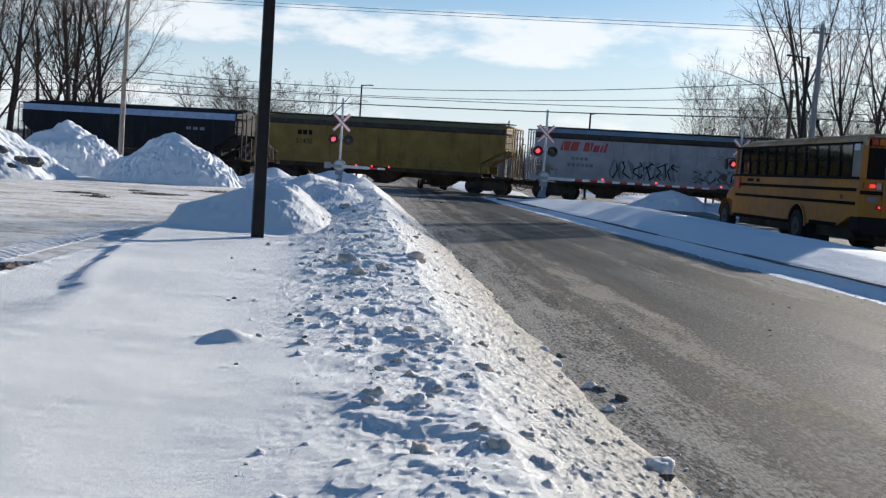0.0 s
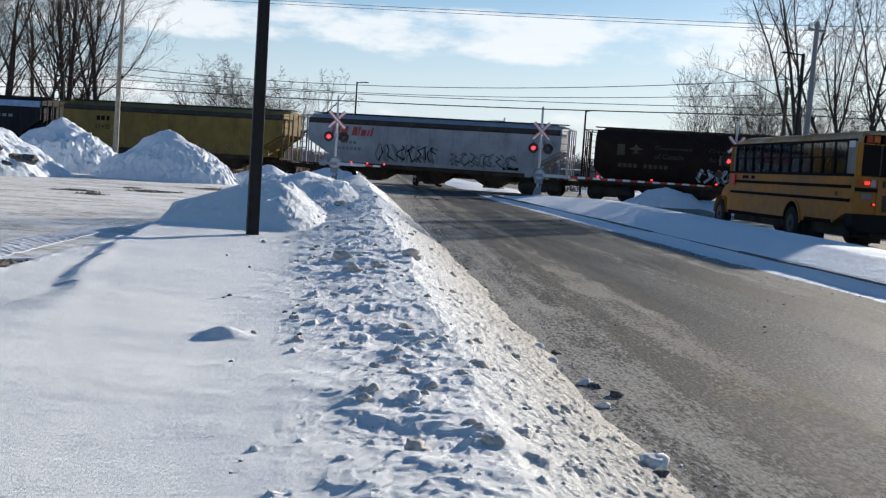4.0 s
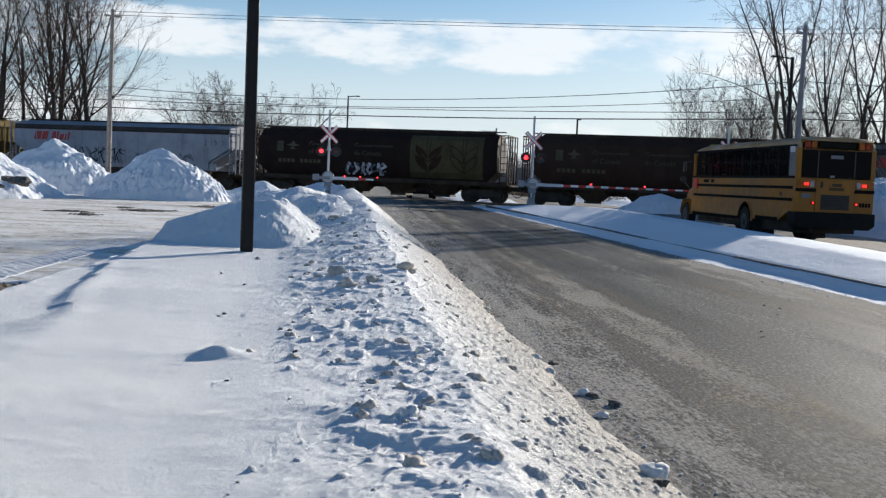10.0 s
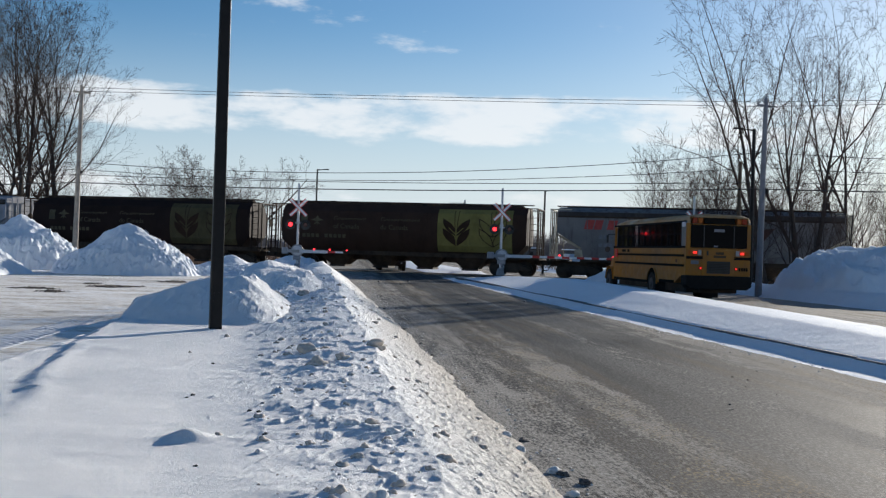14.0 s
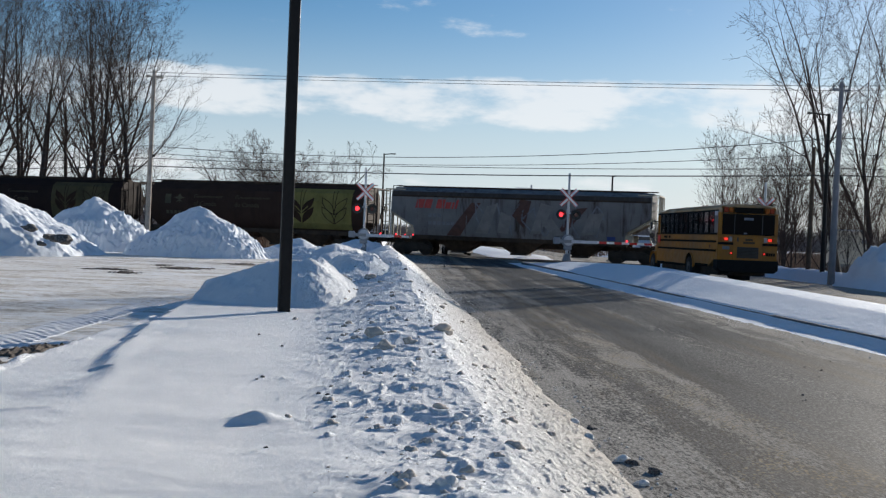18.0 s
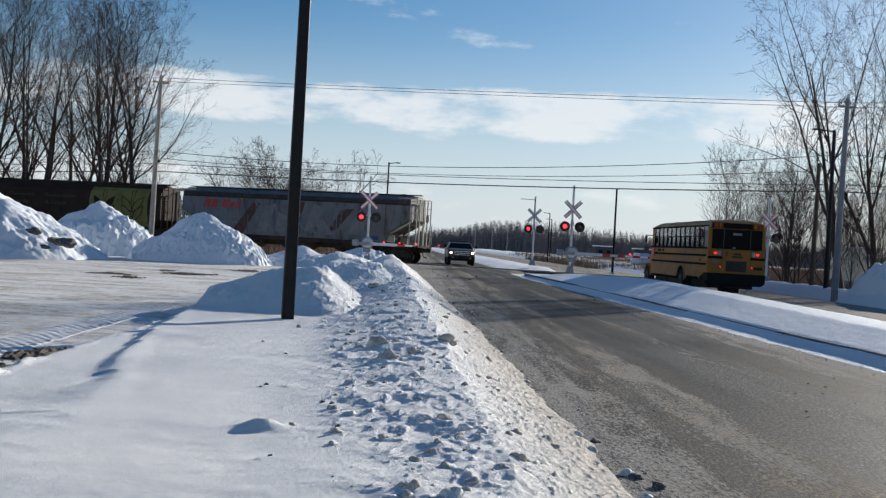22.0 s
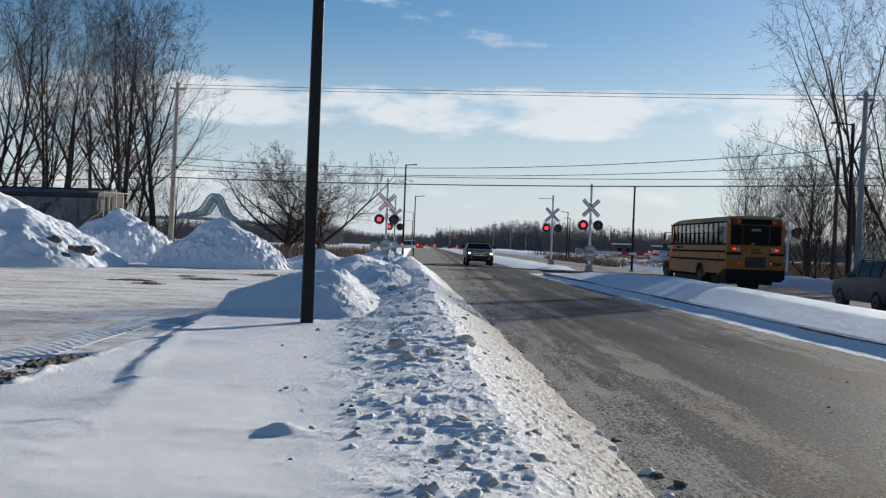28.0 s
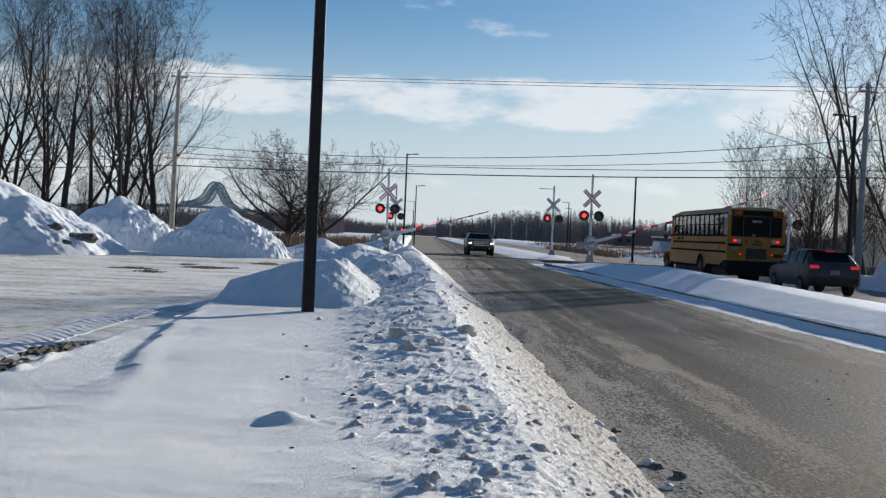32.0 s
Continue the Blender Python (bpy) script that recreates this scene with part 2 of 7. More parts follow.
def snow_mat(name, dirt=0.0, fine=1.0, tint=(0.84, 0.87, 0.91)):
    m = Mat(name, 0.75, 0.0, 0.08)
    n1, n2 = m.noise(2.2, 5.0, 0.6), m.noise(38.0, 4.0, 0.6)
    col = m.ramp(n1, (0.25, tuple(v * 0.95 for v in tint)), (0.75, tint))
    if dirt:
        d = m.ramp(m.noise(3.1, 8.0, 0.72), (0.62 - 0.25 * dirt, (0, 0, 0)), (0.80, (dirt,) * 3))
        col = m.mix(d, col, (0.30, 0.25, 0.20))
    m.color(col)
    big = m.noise(9.0, 7.0, 0.68)
    h = m.mix(0.4, big, n2)
    m.bump(h, 0.6 * fine, 0.045)
    return m.m


SNOW = snow_mat("snow")
SNOW_DIRTY = snow_mat("snow_plowed", 0.55, 0.12, (0.86, 0.82, 0.77))
SNOW_GREY = snow_mat("snow_chunk_dirty", 0.55, 0.12, (0.60, 0.53, 0.46))
SNOW_PILE = snow_mat("piled_snow", 0.12, 1.6)


def asphalt_mat(name, bands, salt, stain=0.5, grit_band=((0.0, 0.3), (20.0, 0.3))):
    """Worn asphalt; bands: how much dried salt lies across the road, as (metres, amount)."""
    m = Mat(name, 0.9, 0.0, 0.014)
    grit = m.noise(1.0, 4.0, 0.85, (46, 17, 30))
    stones = m.n("ShaderNodeTexVoronoi", Scale=1.0)
    m.link(m.coords((42, 15, 30)), stones.inputs["Vector"])
    tone = m.ramp(stones.outputs["Color"], (0.15, (0.75,) * 3), (0.55, (1.0,) * 3), (0.95, (1.5,) * 3))
    base = m.ramp(grit, (0.39, (0.034, 0.033, 0.032)), (0.50, (0.088, 0.086, 0.083)), (0.61, (0.23, 0.224, 0.214)))
    base = m.mix(0.7, base, m.mix(1.0, base, tone, "MULTIPLY"))
    worn = m.ramp(m.noise(1.0, 5.0, 0.6, (1.3, 0.10, 1), 0.4), (0.38, (0.70,) * 3), (0.60, (1.08,) * 3))
    base = m.mix(1.0, base, worn, "MULTIPLY")
    sep = m.n("ShaderNodeSeparateXYZ")
    m.link(m.coords(), sep.inputs[0])
    drift = m.n("ShaderNodeMath")
    drift.operation = "MULTIPLY_ADD"
    m.link(sep.outputs[1], drift.inputs[0])
    drift.inputs[1].default_value, drift.inputs[2].default_value = -0.012, 0.14
    wig = m.n("ShaderNodeMath")
    wig.operation = "MULTIPLY_ADD"
    m.link(m.noise(1.0, 4.0, 0.6, (1.2, 0.35, 1)), wig.inputs[0])
    wig.inputs[1].default_value = 0.36
    m.link(drift.outputs[0], wig.inputs[2])
    across = m.n("ShaderNodeMath")
    across.operation = "ADD"
    m.link(sep.outputs[0], across.inputs[0])
    m.link(wig.outputs[0], across.inputs[1])
    scaled = m.n("ShaderNodeMath")
    scaled.operation = "MULTIPLY_ADD"
    m.link(across.outputs[0], scaled.inputs[0])
    scaled.inputs[1].default_value, scaled.inputs[2].default_value = 0.05, -0.009
    density = m.ramp(scaled.outputs[0], *((p / 20.0, (v + 0.4,) * 3) for p, v in bands))
    streak = m.noise(1.0, 7.0, 0.62, (3.2, 0.12, 1), 0.5)
    patch = m.noise(1.0, 7.0, 0.72, (2.4, 0.5, 1), 0.9)
    fine = m.noise(22.0, 6.0, 0.8, (1.0, 0.55, 1), 0.5)
    coarse = m.noise(1.0, 3.0, 0.8, (27, 10, 20))
    rough_mix = m.ramp(m.mix(0.42, m.mix(0.6, streak, patch), coarse), (0.41, (0, 0, 0)), (0.59, (1, 1, 1)))
    field = m.n("ShaderNodeMath")
    field.operation = "MULTIPLY_ADD"
    m.link(rough_mix, field.inputs[0])
    field.inputs[1].default_value = 0.80
    lowered = m.n("ShaderNodeMath")
    lowered.operation = "SUBTRACT"
    m.link(density, lowered.inputs[0])
    lowered.inputs[1].default_value = 0.4
    m.link(lowered.outputs[0], field.inputs[2])
    mask = m.ramp(field.outputs[0], (0.58, (0, 0, 0)), (0.68, (0.5 * salt,) * 3), (0.82, (salt,) * 3))
    dry = m.mix(m.ramp(grit, (0.36, (0, 0, 0)), (0.64, (1, 1, 1))), (0.16, 0.150, 0.135), (0.56, 0.525, 0.47))
    col = m.mix(mask, base, dry)
    yel = m.ramp(m.noise(1.0, 7.0, 0.66, (1.6, 0.11, 1), 0.4), (0.54, (0, 0, 0)), (0.67, (stain,) * 3))
    col = m.mix(yel, col, (0.17, 0.115, 0.055))
    # loose sand and yellow grit along the worn strip
    strewn = m.ramp(scaled.outputs[0], *((p / 20.0, (v, v, v)) for p, v in grit_band))
    specks = m.n("ShaderNodeTexVoronoi", Scale=1.0)
    m.link(m.coords((30, 19, 30)), specks.inputs["Vector"])
    spk = m.ramp(specks.outputs["Distance"], (0.24, (1, 1, 1)), (0.38, (0, 0, 0)))
    clump = m.ramp(m.noise(1.0, 6.0, 0.7, (1.7, 0.8, 1), 0.6), (0.46, (0, 0, 0)), (0.60, (1, 1, 1)))
    col = m.mix(m.mix(1.0, m.mix(1.0, spk, clump, "MULTIPLY"), strewn, "MULTIPLY"), col, (0.42, 0.33, 0.19))
    col = m.mix(m.mix(1.0, m.mix(0.55, clump, (1, 1, 1)), m.mix(0.72, strewn, (0, 0, 0)), "MULTIPLY"), col, (0.155, 0.115, 0.070))
    m.color(col)
    m.rough(m.ramp(field.outputs[0], (0.4, (0.7,) * 3), (0.8, (0.92,) * 3)))
    m.bump(m.mix(0.6, fine, grit), 0.3, 0.008)
    return m.m


ASPHALT = asphalt_mat("salted_asphalt", ((1.2, 0.56), (1.5, 0.42), (1.75, 0.33), (2.15, 0.35), (2.32, 0.28), (2.46, 0.0), (2.66, 0.04), (2.78, 0.28), (3.1, 0.33), (3.22, 0.24), (3.36, -0.30), (4.15, -0.30), (4.42, 0.04), (4.70, 0.10), (4.95, -0.14), (5.5, -0.08), (6.1, 0.24), (6.5, 0.40), (6.75, 0.78), (7.3, 1.0)), 0.85, 0.30,
                      ((2.2, 0.0), (2.45, 0.6), (2.9, 1.0), (3.2, 0.9), (3.4, 0.0), (5.8, 0.0), (6.4, 0.5), (7.0, 0.7)))
ASPHALT_FAR = asphalt_mat("slushy_asphalt", ((10.3, 0.8), (11.5, 0.35), (12.5, 0.6), (13.6, 0.25), (15, 0.55), (16.5, 0.4), (17.5, 0.8), (19, 1.0)), 1.0, 0.7)


def lot_mat():
    m = Mat("packed_snow_lot", 0.75, 0.0, 0.08)
    a = m.noise(0.55, 8.0, 0.65, (0.7, 1.5, 1), 0.6)
    b = m.noise(9.0, 7.0, 0.75, (0.6, 1.4, 1))
    ruts = m.noise(1.0, 7.0, 0.66, (0.30, 2.1, 1), 0.5)
    col = m.ramp(m.mix(0.45, m.mix(0.5, a, ruts), b), (0.44, (0.44, 0.375, 0.30)), (0.475, (0.70, 0.65, 0.575)), (0.51, (0.84, 0.81, 0.765)), (0.56, (0.93, 0.925, 0.915)))
    spots = m.ramp(m.mix(0.5, m.noise(0.8, 9.0, 0.75, (0.7, 1.6, 1)), m.noise(7.0, 8.0, 0.8, (0.5, 1.5, 1))), (0.54, (0, 0, 0)), (0.585, (0.8, 0.8, 0.8)))
    col = m.mix(spots, col, (0.26, 0.20, 0.145))
    m.color(col)
    m.bump(m.mix(0.5, m.mix(0.5, a, ruts), b), 0.7, 0.06)
    return m.m


LOT = lot_mat()
BARK = plain("grey_bark", (0.058, 0.046, 0.040), 0.9, 0, 0.4, 6.0, 0.4, spec=0.1)
TWIG = plain("bare_twigs", (0.060, 0.042, 0.036), 0.9, 0, 0.3, 2.0, spec=0.1)
GALV = plain("galvanised_steel", (0.27, 0.28, 0.30), 0.5, 0.15, 0.12, 5.0, dirt=(0.25, 0.245, 0.235))
SILVER = plain("silver_paint", (0.55, 0.56, 0.58), 0.5, 0.1, 0.1, 4.0)
BRONZE = plain("dark_bronze_paint", (0.011, 0.0095, 0.009), 0.55, 0.0, 0.25, 5.0, spec=0.25)
WOOD_POLE = plain("weathered_pole_wood", (0.30, 0.26, 0.22), 0.85, 0, 0.3, 3.0, 0.3)
CABLE = plain("black_cable", (0.02, 0.02, 0.022), 0.6)
BLACK = plain("black_paint", (0.018, 0.018, 0.018), 0.5, 0, 0.2, 4.0)
STEEL_DARK = plain("dirty_dark_steel", (0.035, 0.031, 0.028), 0.7, 0.3, 0.35, 3.0, dirt=(0.075, 0.06, 0.048), spec=0.1)
RAIL_MAT = plain("worn_rail_steel", (0.16, 0.13, 0.11), 0.45, 0.8, 0.3, 3.0)
RUBBER = plain("tyre_rubber", (0.022, 0.022, 0.022), 0.85, 0, 0.3, 6.0, dirt=(0.045, 0.04, 0.036), spec=0.1)
WHITE_REFL = plain("white_reflective", (0.80, 0.80, 0.79), 0.4, 0, 0.05)
RED_REFL = plain("red_reflective", (0.55, 0.03, 0.025), 0.4, 0, 0.1)
RED_LIT = glow("lit_red_lens", (1.0, 0.03, 0.04), 2.4)
RED_OFF = plain("unlit_red_lens", (0.10, 0.010, 0.012), 0.15)
CONCRETE = plain("concrete", (0.36, 0.34, 0.31), 0.85, 0, 0.2, 4.0, 0.3)
BRICK_DIRT = plain("frozen_dirt", (0.10, 0.075, 0.055), 0.9, 0, 0.4, 8.0, 0.5)
REED = plain("dry_reeds", (0.22, 0.14, 0.09), 0.9, 0, 0.35, 5.0)
GLASS_DARK = Mat("dark_glass", 0.08, 0.0, 0.12).color((0.008, 0.009, 0.011)).m

# ---- the ground ----
ground = Geo().add([(-3000, -400, -0.16), (3000, -400, -0.16), (3000, 4500, -0.16), (-3000, 4500, -0.16)], [(0, 1, 2, 3)])
solid("ground", ground, snow_mat("open_snow_field", 0.25, 1.0), "flat snow-covered land reaching the horizon", "ground", kind="structure")


def track_y(x):
    return 70.0 - 0.36 * x


def strip(name, x0, x1, y0, y1, z, mat, label, category, nx=24, ny=160, seed=0, rough=0.01):
    X, Y = np.meshgrid(np.linspace(x0, x1, nx), np.linspace(y0, y1, ny))
    Z = z + rough * fbm(X * 0.8, Y * 0.25, 3, seed)
    return sheet(name, X, Y, Z, mat, label, category)


strip("road_near", -1.4, 7.6, -20, 420, 0.0, ASPHALT, "salt-streaked grey asphalt road, bare and worn", "road", 24, 300, 3)
strip("road_far", 10.0, 19.4, -20, 420, -0.05, ASPHALT_FAR, "asphalt carriageway filmed with salt and brown slush", "road", 24, 300, 5, 0.03)


def lot_z(X, Y):
    return 0.10 * (1 - sstep(-X, 12, 30)) + 0.03 * fbm(X * 0.5, Y * 0.5, 4, 9) + 0.015 * fbm(X * 4, Y * 4, 2, 19) + 0.035 * fbm(X * 0.6, Y * 2.2, 4, 29)


def lot():
    X, Y = np.meshgrid(-np.geomspace(3.0, 60, 300), np.concatenate([np.linspace(-12, 3.9, 12), np.geomspace(4, 62, 340)]))
    sheet("car_park", X, Y, lot_z(X, Y), LOT, "car park of packed snow with brown dirt and tyre tracks", "ground")

    # the print of a loader's tyre
    X, Y = np.meshgrid(np.linspace(-0.31, 0.31, 34), np.linspace(8.2, 27, 1700))
    u = np.abs(X)
    col = np.floor((X + 0.27) / 0.09)
    lugs = sstep(np.sin(Y * 27.0 + math.pi * col + u * 6), -0.15, 0.25) * (u < 0.27) * (np.abs((X + 0.27) / 0.09 - col - 0.5) < 0.40)
    Z = 0.004 + 0.012 * lugs * (0.75 + 1.2 * fbm(X * 5, Y * 2, 3, 12)) - 0.05 * sstep(u, 0.27, 0.31) - 0.035 * sstep(Y + 2 * fbm(X * 6, Y * 2, 3, 14), 17, 23)
    X = X - 4.18 + 0.05 * np.sin(Y * 0.4)
    Z = Z + lot_z(X, Y)
    sheet("tyre_track", X, Y, Z, snow_mat("pressed_snow", 0.2, 0.8, (0.78, 0.78, 0.79)), "lugged tyre track pressed into the packed snow", "tyre track")


lot()


def bank_mat():
    m = Mat("roadside_snow", 0.75, 0.0, 0.08)
    n1 = m.noise(1.8, 5.0, 0.6)
    col = m.ramp(n1, (0.25, (0.91, 0.905, 0.90)), (0.75, (0.965, 0.96, 0.955)))
    sep = m.n("ShaderNodeSeparateXYZ")
    m.link(m.coords(), sep.inputs[0])
    edge = m.n("ShaderNodeMapRange")
    edge.inputs["From Min"].default_value, edge.inputs["From Max"].default_value = 0.55, 1.62
    m.link(sep.outputs[0], edge.inputs[0])
    # thrown-up grit: faint over the broken snow, thick towards the road
    grit = m.ramp(m.noise(34.0, 6.0, 0.8), (0.60, (0, 0, 0)), (0.72, (1, 1, 1)))
    col = m.mix(m.mix(1.0, grit, m.ramp(edge.outputs[0], (0.0, (0.16,) * 3), (0.5, (0.40,) * 3), (1.0, (0.75,) * 3)), "MULTIPLY"), col, (0.42, 0.36, 0.29))
    blot = m.ramp(m.noise(7.5, 9.0, 0.78), (0.50, (0, 0, 0)), (0.70, (1, 1, 1)))
    d = m.mix(1.0, blot, m.ramp(edge.outputs[0], (0.0, (0.0,) * 3), (0.45, (0.30,) * 3), (1.0, (1, 1, 1))), "MULTIPLY")
    film = m.ramp(edge.outputs[0], (0.0, (0.06,) * 3), (0.25, (0.38,) * 3), (0.7, (0.74,) * 3), (1.0, (0.97,) * 3))
    col = m.mix(film, col, (0.50, 0.45, 0.385))
    col = m.mix(d, col, (0.32, 0.26, 0.20))
    m.color(col)
    m.bump(m.mix(0.6, m.noise(16.0, 8.0, 0.78), m.noise(48.0, 6.0, 0.8)), 0.68, 0.04)
    return m.m


BANK = bank_mat()


def bank_crest(Y):
    return np.interp(Y, [0, 8, 20, 45, 62], [0.66, 0.60, 0.35, -0.1, -0.3])


def bank_height(X, Y):
    xc = bank_crest(Y)
    hc = np.interp(Y, [0, 5, 10, 20, 30, 42, 52, 56, 62], [0.34, 0.36, 0.42, 0.62, 0.78, 0.85, 0.80, 0.75, 0.45])
    plain_z = np.interp(Y, [0, 12, 18, 26, 60], [0.26, 0.29, 0.32, 0.32, 0.2])
    toe = np.interp(Y, [0, 7, 15, 26, 52, 62], [1.56, 1.56, 1.54, 1.42, 1.03, 0.8]) + 0.22 * fbm(Y * 1.1, Y * 0 + 3.3, 5, 4)
    warp = 0.22 * fbm(Y * 0.9, X * 0.4, 4, 8)
    # from the crest to the road
    s = np.clip((X - xc - warp) / np.maximum(toe - xc - warp, 0.2), 0, 1.15)
    right = hc * np.maximum(1 - s, -0.15)
    # from the crest to the smooth drift
    w = np.interp(Y, [0, 10, 25, 60], [1.3, 1.7, 1.6, 1.5])
    k = sstep(-(X - xc - warp), 0.0, w)
    left = hc * (1 - k) + plain_z * k
    Z = np.where(X > xc + warp, right, left)
    # low heaps along the bank
    for mx, my, rx, ry, h in ((-0.9, 33.0, 1.2, 4.0, 0.22), (-2.6, 30.0, 1.0, 2.2, 0.18), (-0.1, 28.0, 0.9, 2.5, 0.12)):
        q = np.sqrt(((X - mx) / rx) ** 2 + ((Y - my) / ry) ** 2 + 1e-9) + 0.22 * fbm(X * 1.6, Y * 1.1, 3, 21)
        Z = Z + h * np.exp(-2 * q * q)
    # wind-cut lip in short tongues, and the fall to the car park
    saw = Y * 0.55 + 0.8 * fbm(Y * 0.7, Y * 0 + 5.0, 2, 33)
    lip = 0.05 * fbm(Y * 0.9, Y * 0 + 1.0, 3, 31) + 0.07 * (saw - np.floor(saw)) - 0.035 + np.interp(Y, [0, 7, 8.5, 10.5, 13, 16, 60], [-1.8, -1.95, -2.2, -2.55, -2.85, -3.05, -3.2])
    Z += 0.013 * np.exp(-((X - lip - 0.04) / 0.12) ** 2) * sstep(Y, 7.2, 8.6) * (1 - sstep(Y, 14.0, 15.5))
    fall = sstep(lip - X, 0.0, np.interp(Y, [0, 6, 7.4, 8.6, 13, 60], [1.5, 1.3, 0.7, 0.24, 0.14, 0.3]))
    Z = Z * (1 - fall) + np.interp(Y, [0, 7, 9, 13, 17, 26, 60], [0.20, 0.22, 0.245, 0.235, 0.15, 0.11, 0.05]) * fall
    edge = -3.22 + 0.12 * fbm(Y * 2, Y * 0, 4, 77)
    Z += 0.035 * np.exp(-((X - edge - 0.05) / 0.05) ** 2) * np.clip(3 * fbm(Y * 3.5, Y * 0 + 9.0, 4, 78) + 0.25, 0, 1)
    fall2 = sstep(edge - X, 0.0, 0.10)
    Z = Z * (1 - fall2) + 0.03 * fall2
    # mounds tipped behind the post: even slopes to a flat, broken top
    for mx, my, rl, rr, ry, top, slope in ((-1.32, 18.2, 2.6, 0.85, 2.35, 0.64, 0.82), (-0.72, 25.0, 1.3, 1.0, 4.4, 0.60, 0.95), (-2.3, 44.0, 1.7, 1.7, 4.0, 0.60, 0.7)):
        e = np.where(X < mx, 1.55, 2.6)
        q = ((np.abs(X - mx) / np.where(X < mx, rl, rr)) ** e + (np.abs(Y - my) / np.where(Y < my, ry, 1.5 * ry)) ** e + 1e-9) ** (1 / e)
        q = q + 0.13 * fbm(X * 1.3, Y * 0.9, 3, 21) + 0.07 * fbm(X * 5, Y * 3, 4, 23)
        crag = 0.10 * (1 - np.abs(fbm(X * 2.6, Y * 1.7, 4, 27)) * 5) * sstep(X, mx + 0.45, mx + 0.8) + 0.03 * fbm(X * 7, Y * 5, 3, 28)
        Z = np.maximum(Z, np.minimum(Z, 0.3) + np.minimum(slope * np.clip(1.02 - q, 0, 2), top + 0.22 * fbm(X * 1.8, Y * 1.2, 4, 29)) + crag * np.clip(1.0 - q, 0, 0.4) * 2)
    heaped = np.exp(-(((X + 1.6) / 1.7) ** 4 + ((Y - 19.5) / 4.0) ** 4)) * np.clip((Z - 0.33) / 0.2, 0, 1)
    Z += heaped * (0.10 * fbm(X * 2.2, Y * 1.8, 4, 24) + 0.05 * fbm(X * 8, Y * 6, 4, 25))
    return Z


def rough_zone(X, Y):
    """1 where the plough left the snow broken, 0 on the smooth drift."""
    b = -0.46 - 0.085 * (Y - 7) + 0.7 * fbm(Y * 0.7, X * 0.7, 4, 40)
    return sstep(X, b - 0.45, b + 0.60)


def snowbank():
    cols = np.concatenate([np.linspace(-4.0, -1.4, 170, False), np.linspace(-1.4, 2.0, 420)])
    rows = np.concatenate([np.linspace(-9, 2.68, 120), np.geomspace(2.7, 62, 1120)])
    X, Y = np.meshgrid(cols, rows)
    Z = bank_height(X, Y)
    R = rough_zone(X, Y)
    base = np.maximum(Z, 0)
    amp = R * np.clip(base / 0.15, 0.1, 1)
    xc = bank_crest(Y)
    face = sstep(X, xc, xc + 0.25)
    amp = amp * (1 - 0.45 * face)
    # ridges and slabs left by the blade, finer crusts, then grains
    wx, wy = X + 0.10 * fbm(X * 3, Y * 3, 3, 41), Y + 0.16 * fbm(X * 2.4, Y * 2.4, 3, 42)
    ridged = np.clip(1 - np.abs(fbm(wx * 2.3 + wy * 0.9, wy * 1.7, 2, 50)) * 5.0, 0, 1) ** 1.5
    crust = np.clip(1 - np.abs(fbm(wx * 6.5 - wy * 1.5, wy * 5.5, 3, 52)) * 5.0, 0, 1) ** 1.4
    Z += amp * (0.013 * ridged + 0.011 * crust + 0.11 * fbm(X * 1.5 + Y * 0.4, Y * 1.4, 4, 60) + 0.015 * fbm(X * 12, Y * 12, 4, 70) - 0.01)
    Z += R * np.clip(base / 0.04, 0, 1) * (0.011 + 0.026 * face) * fbm(X * 26, Y * 22, 3, 75)
    Z += (1 - R) * (0.045 * fbm(X * 0.8, Y * 1.3, 4, 80) + 0.010 * fbm(X * 3.0, Y * 6.0, 4, 90)) * (Z > 0)
    # broken lumps with flat, tilted tops
    rng = np.random.default_rng(5)
    ragged = fbm(X * 24, Y * 21, 4, 95)
    for _ in range(2600):
        y = 2.8 * (56 / 2.8) ** rng.random()
        x = rng.uniform(-1.2 - 0.05 * y, 1.85)
        r = min(0.007 + 0.007 * rng.exponential(), 0.045) * (1 + 0.045 * y)
        if rng.random() > float(rough_zone(np.array(x), np.array(y))) * 0.95 + 0.012:
            continue
        j0, j1 = np.searchsorted(rows, (y - 1.7 * r, y + 1.7 * r))
        i0, i1 = np.searchsorted(cols, (x - 1.7 * r, x + 1.7 * r))
        if j1 <= j0 or i1 <= i0:
            continue
        dx, dy = (X[j0:j1, i0:i1] - x) / r, (Y[j0:j1, i0:i1] - y) / r
        a = rng.uniform(0, math.pi)
        u, v = dx * math.cos(a) + dy * math.sin(a), (dy * math.cos(a) - dx * math.sin(a)) * rng.uniform(1.0, 1.7)
        q = np.maximum(np.abs(u), np.abs(v)) * 0.55 + 0.5 * np.hypot(u, v) + 1.3 * ragged[j0:j1, i0:i1]
        top = rng.uniform(0.15, 0.62) * (0.85 if x > float(bank_crest(y)) + 0.1 else 1.0) + rng.uniform(-0.3, 0.3) * u + rng.uniform(-0.3, 0.3) * v
        Z[j0:j1, i0:i1] += r * np.clip(np.minimum(2.4 * (1 - q), top), 0, 1.2)
    # soft cone on the drift
    Z += 0.065 * np.exp(-2.6 * (((X + 0.79) / 0.20) ** 2 + ((Y - 6.72) / 0.17) ** 2))
    sheet("snowbank", X, Y, Z, BANK, "roadside snowbank, crusted lumps beside the road and a smooth drift behind", "snowbank")
    return cols, rows, Z


BANK_COLS, BANK_ROWS, BANK_Z = snowbank()


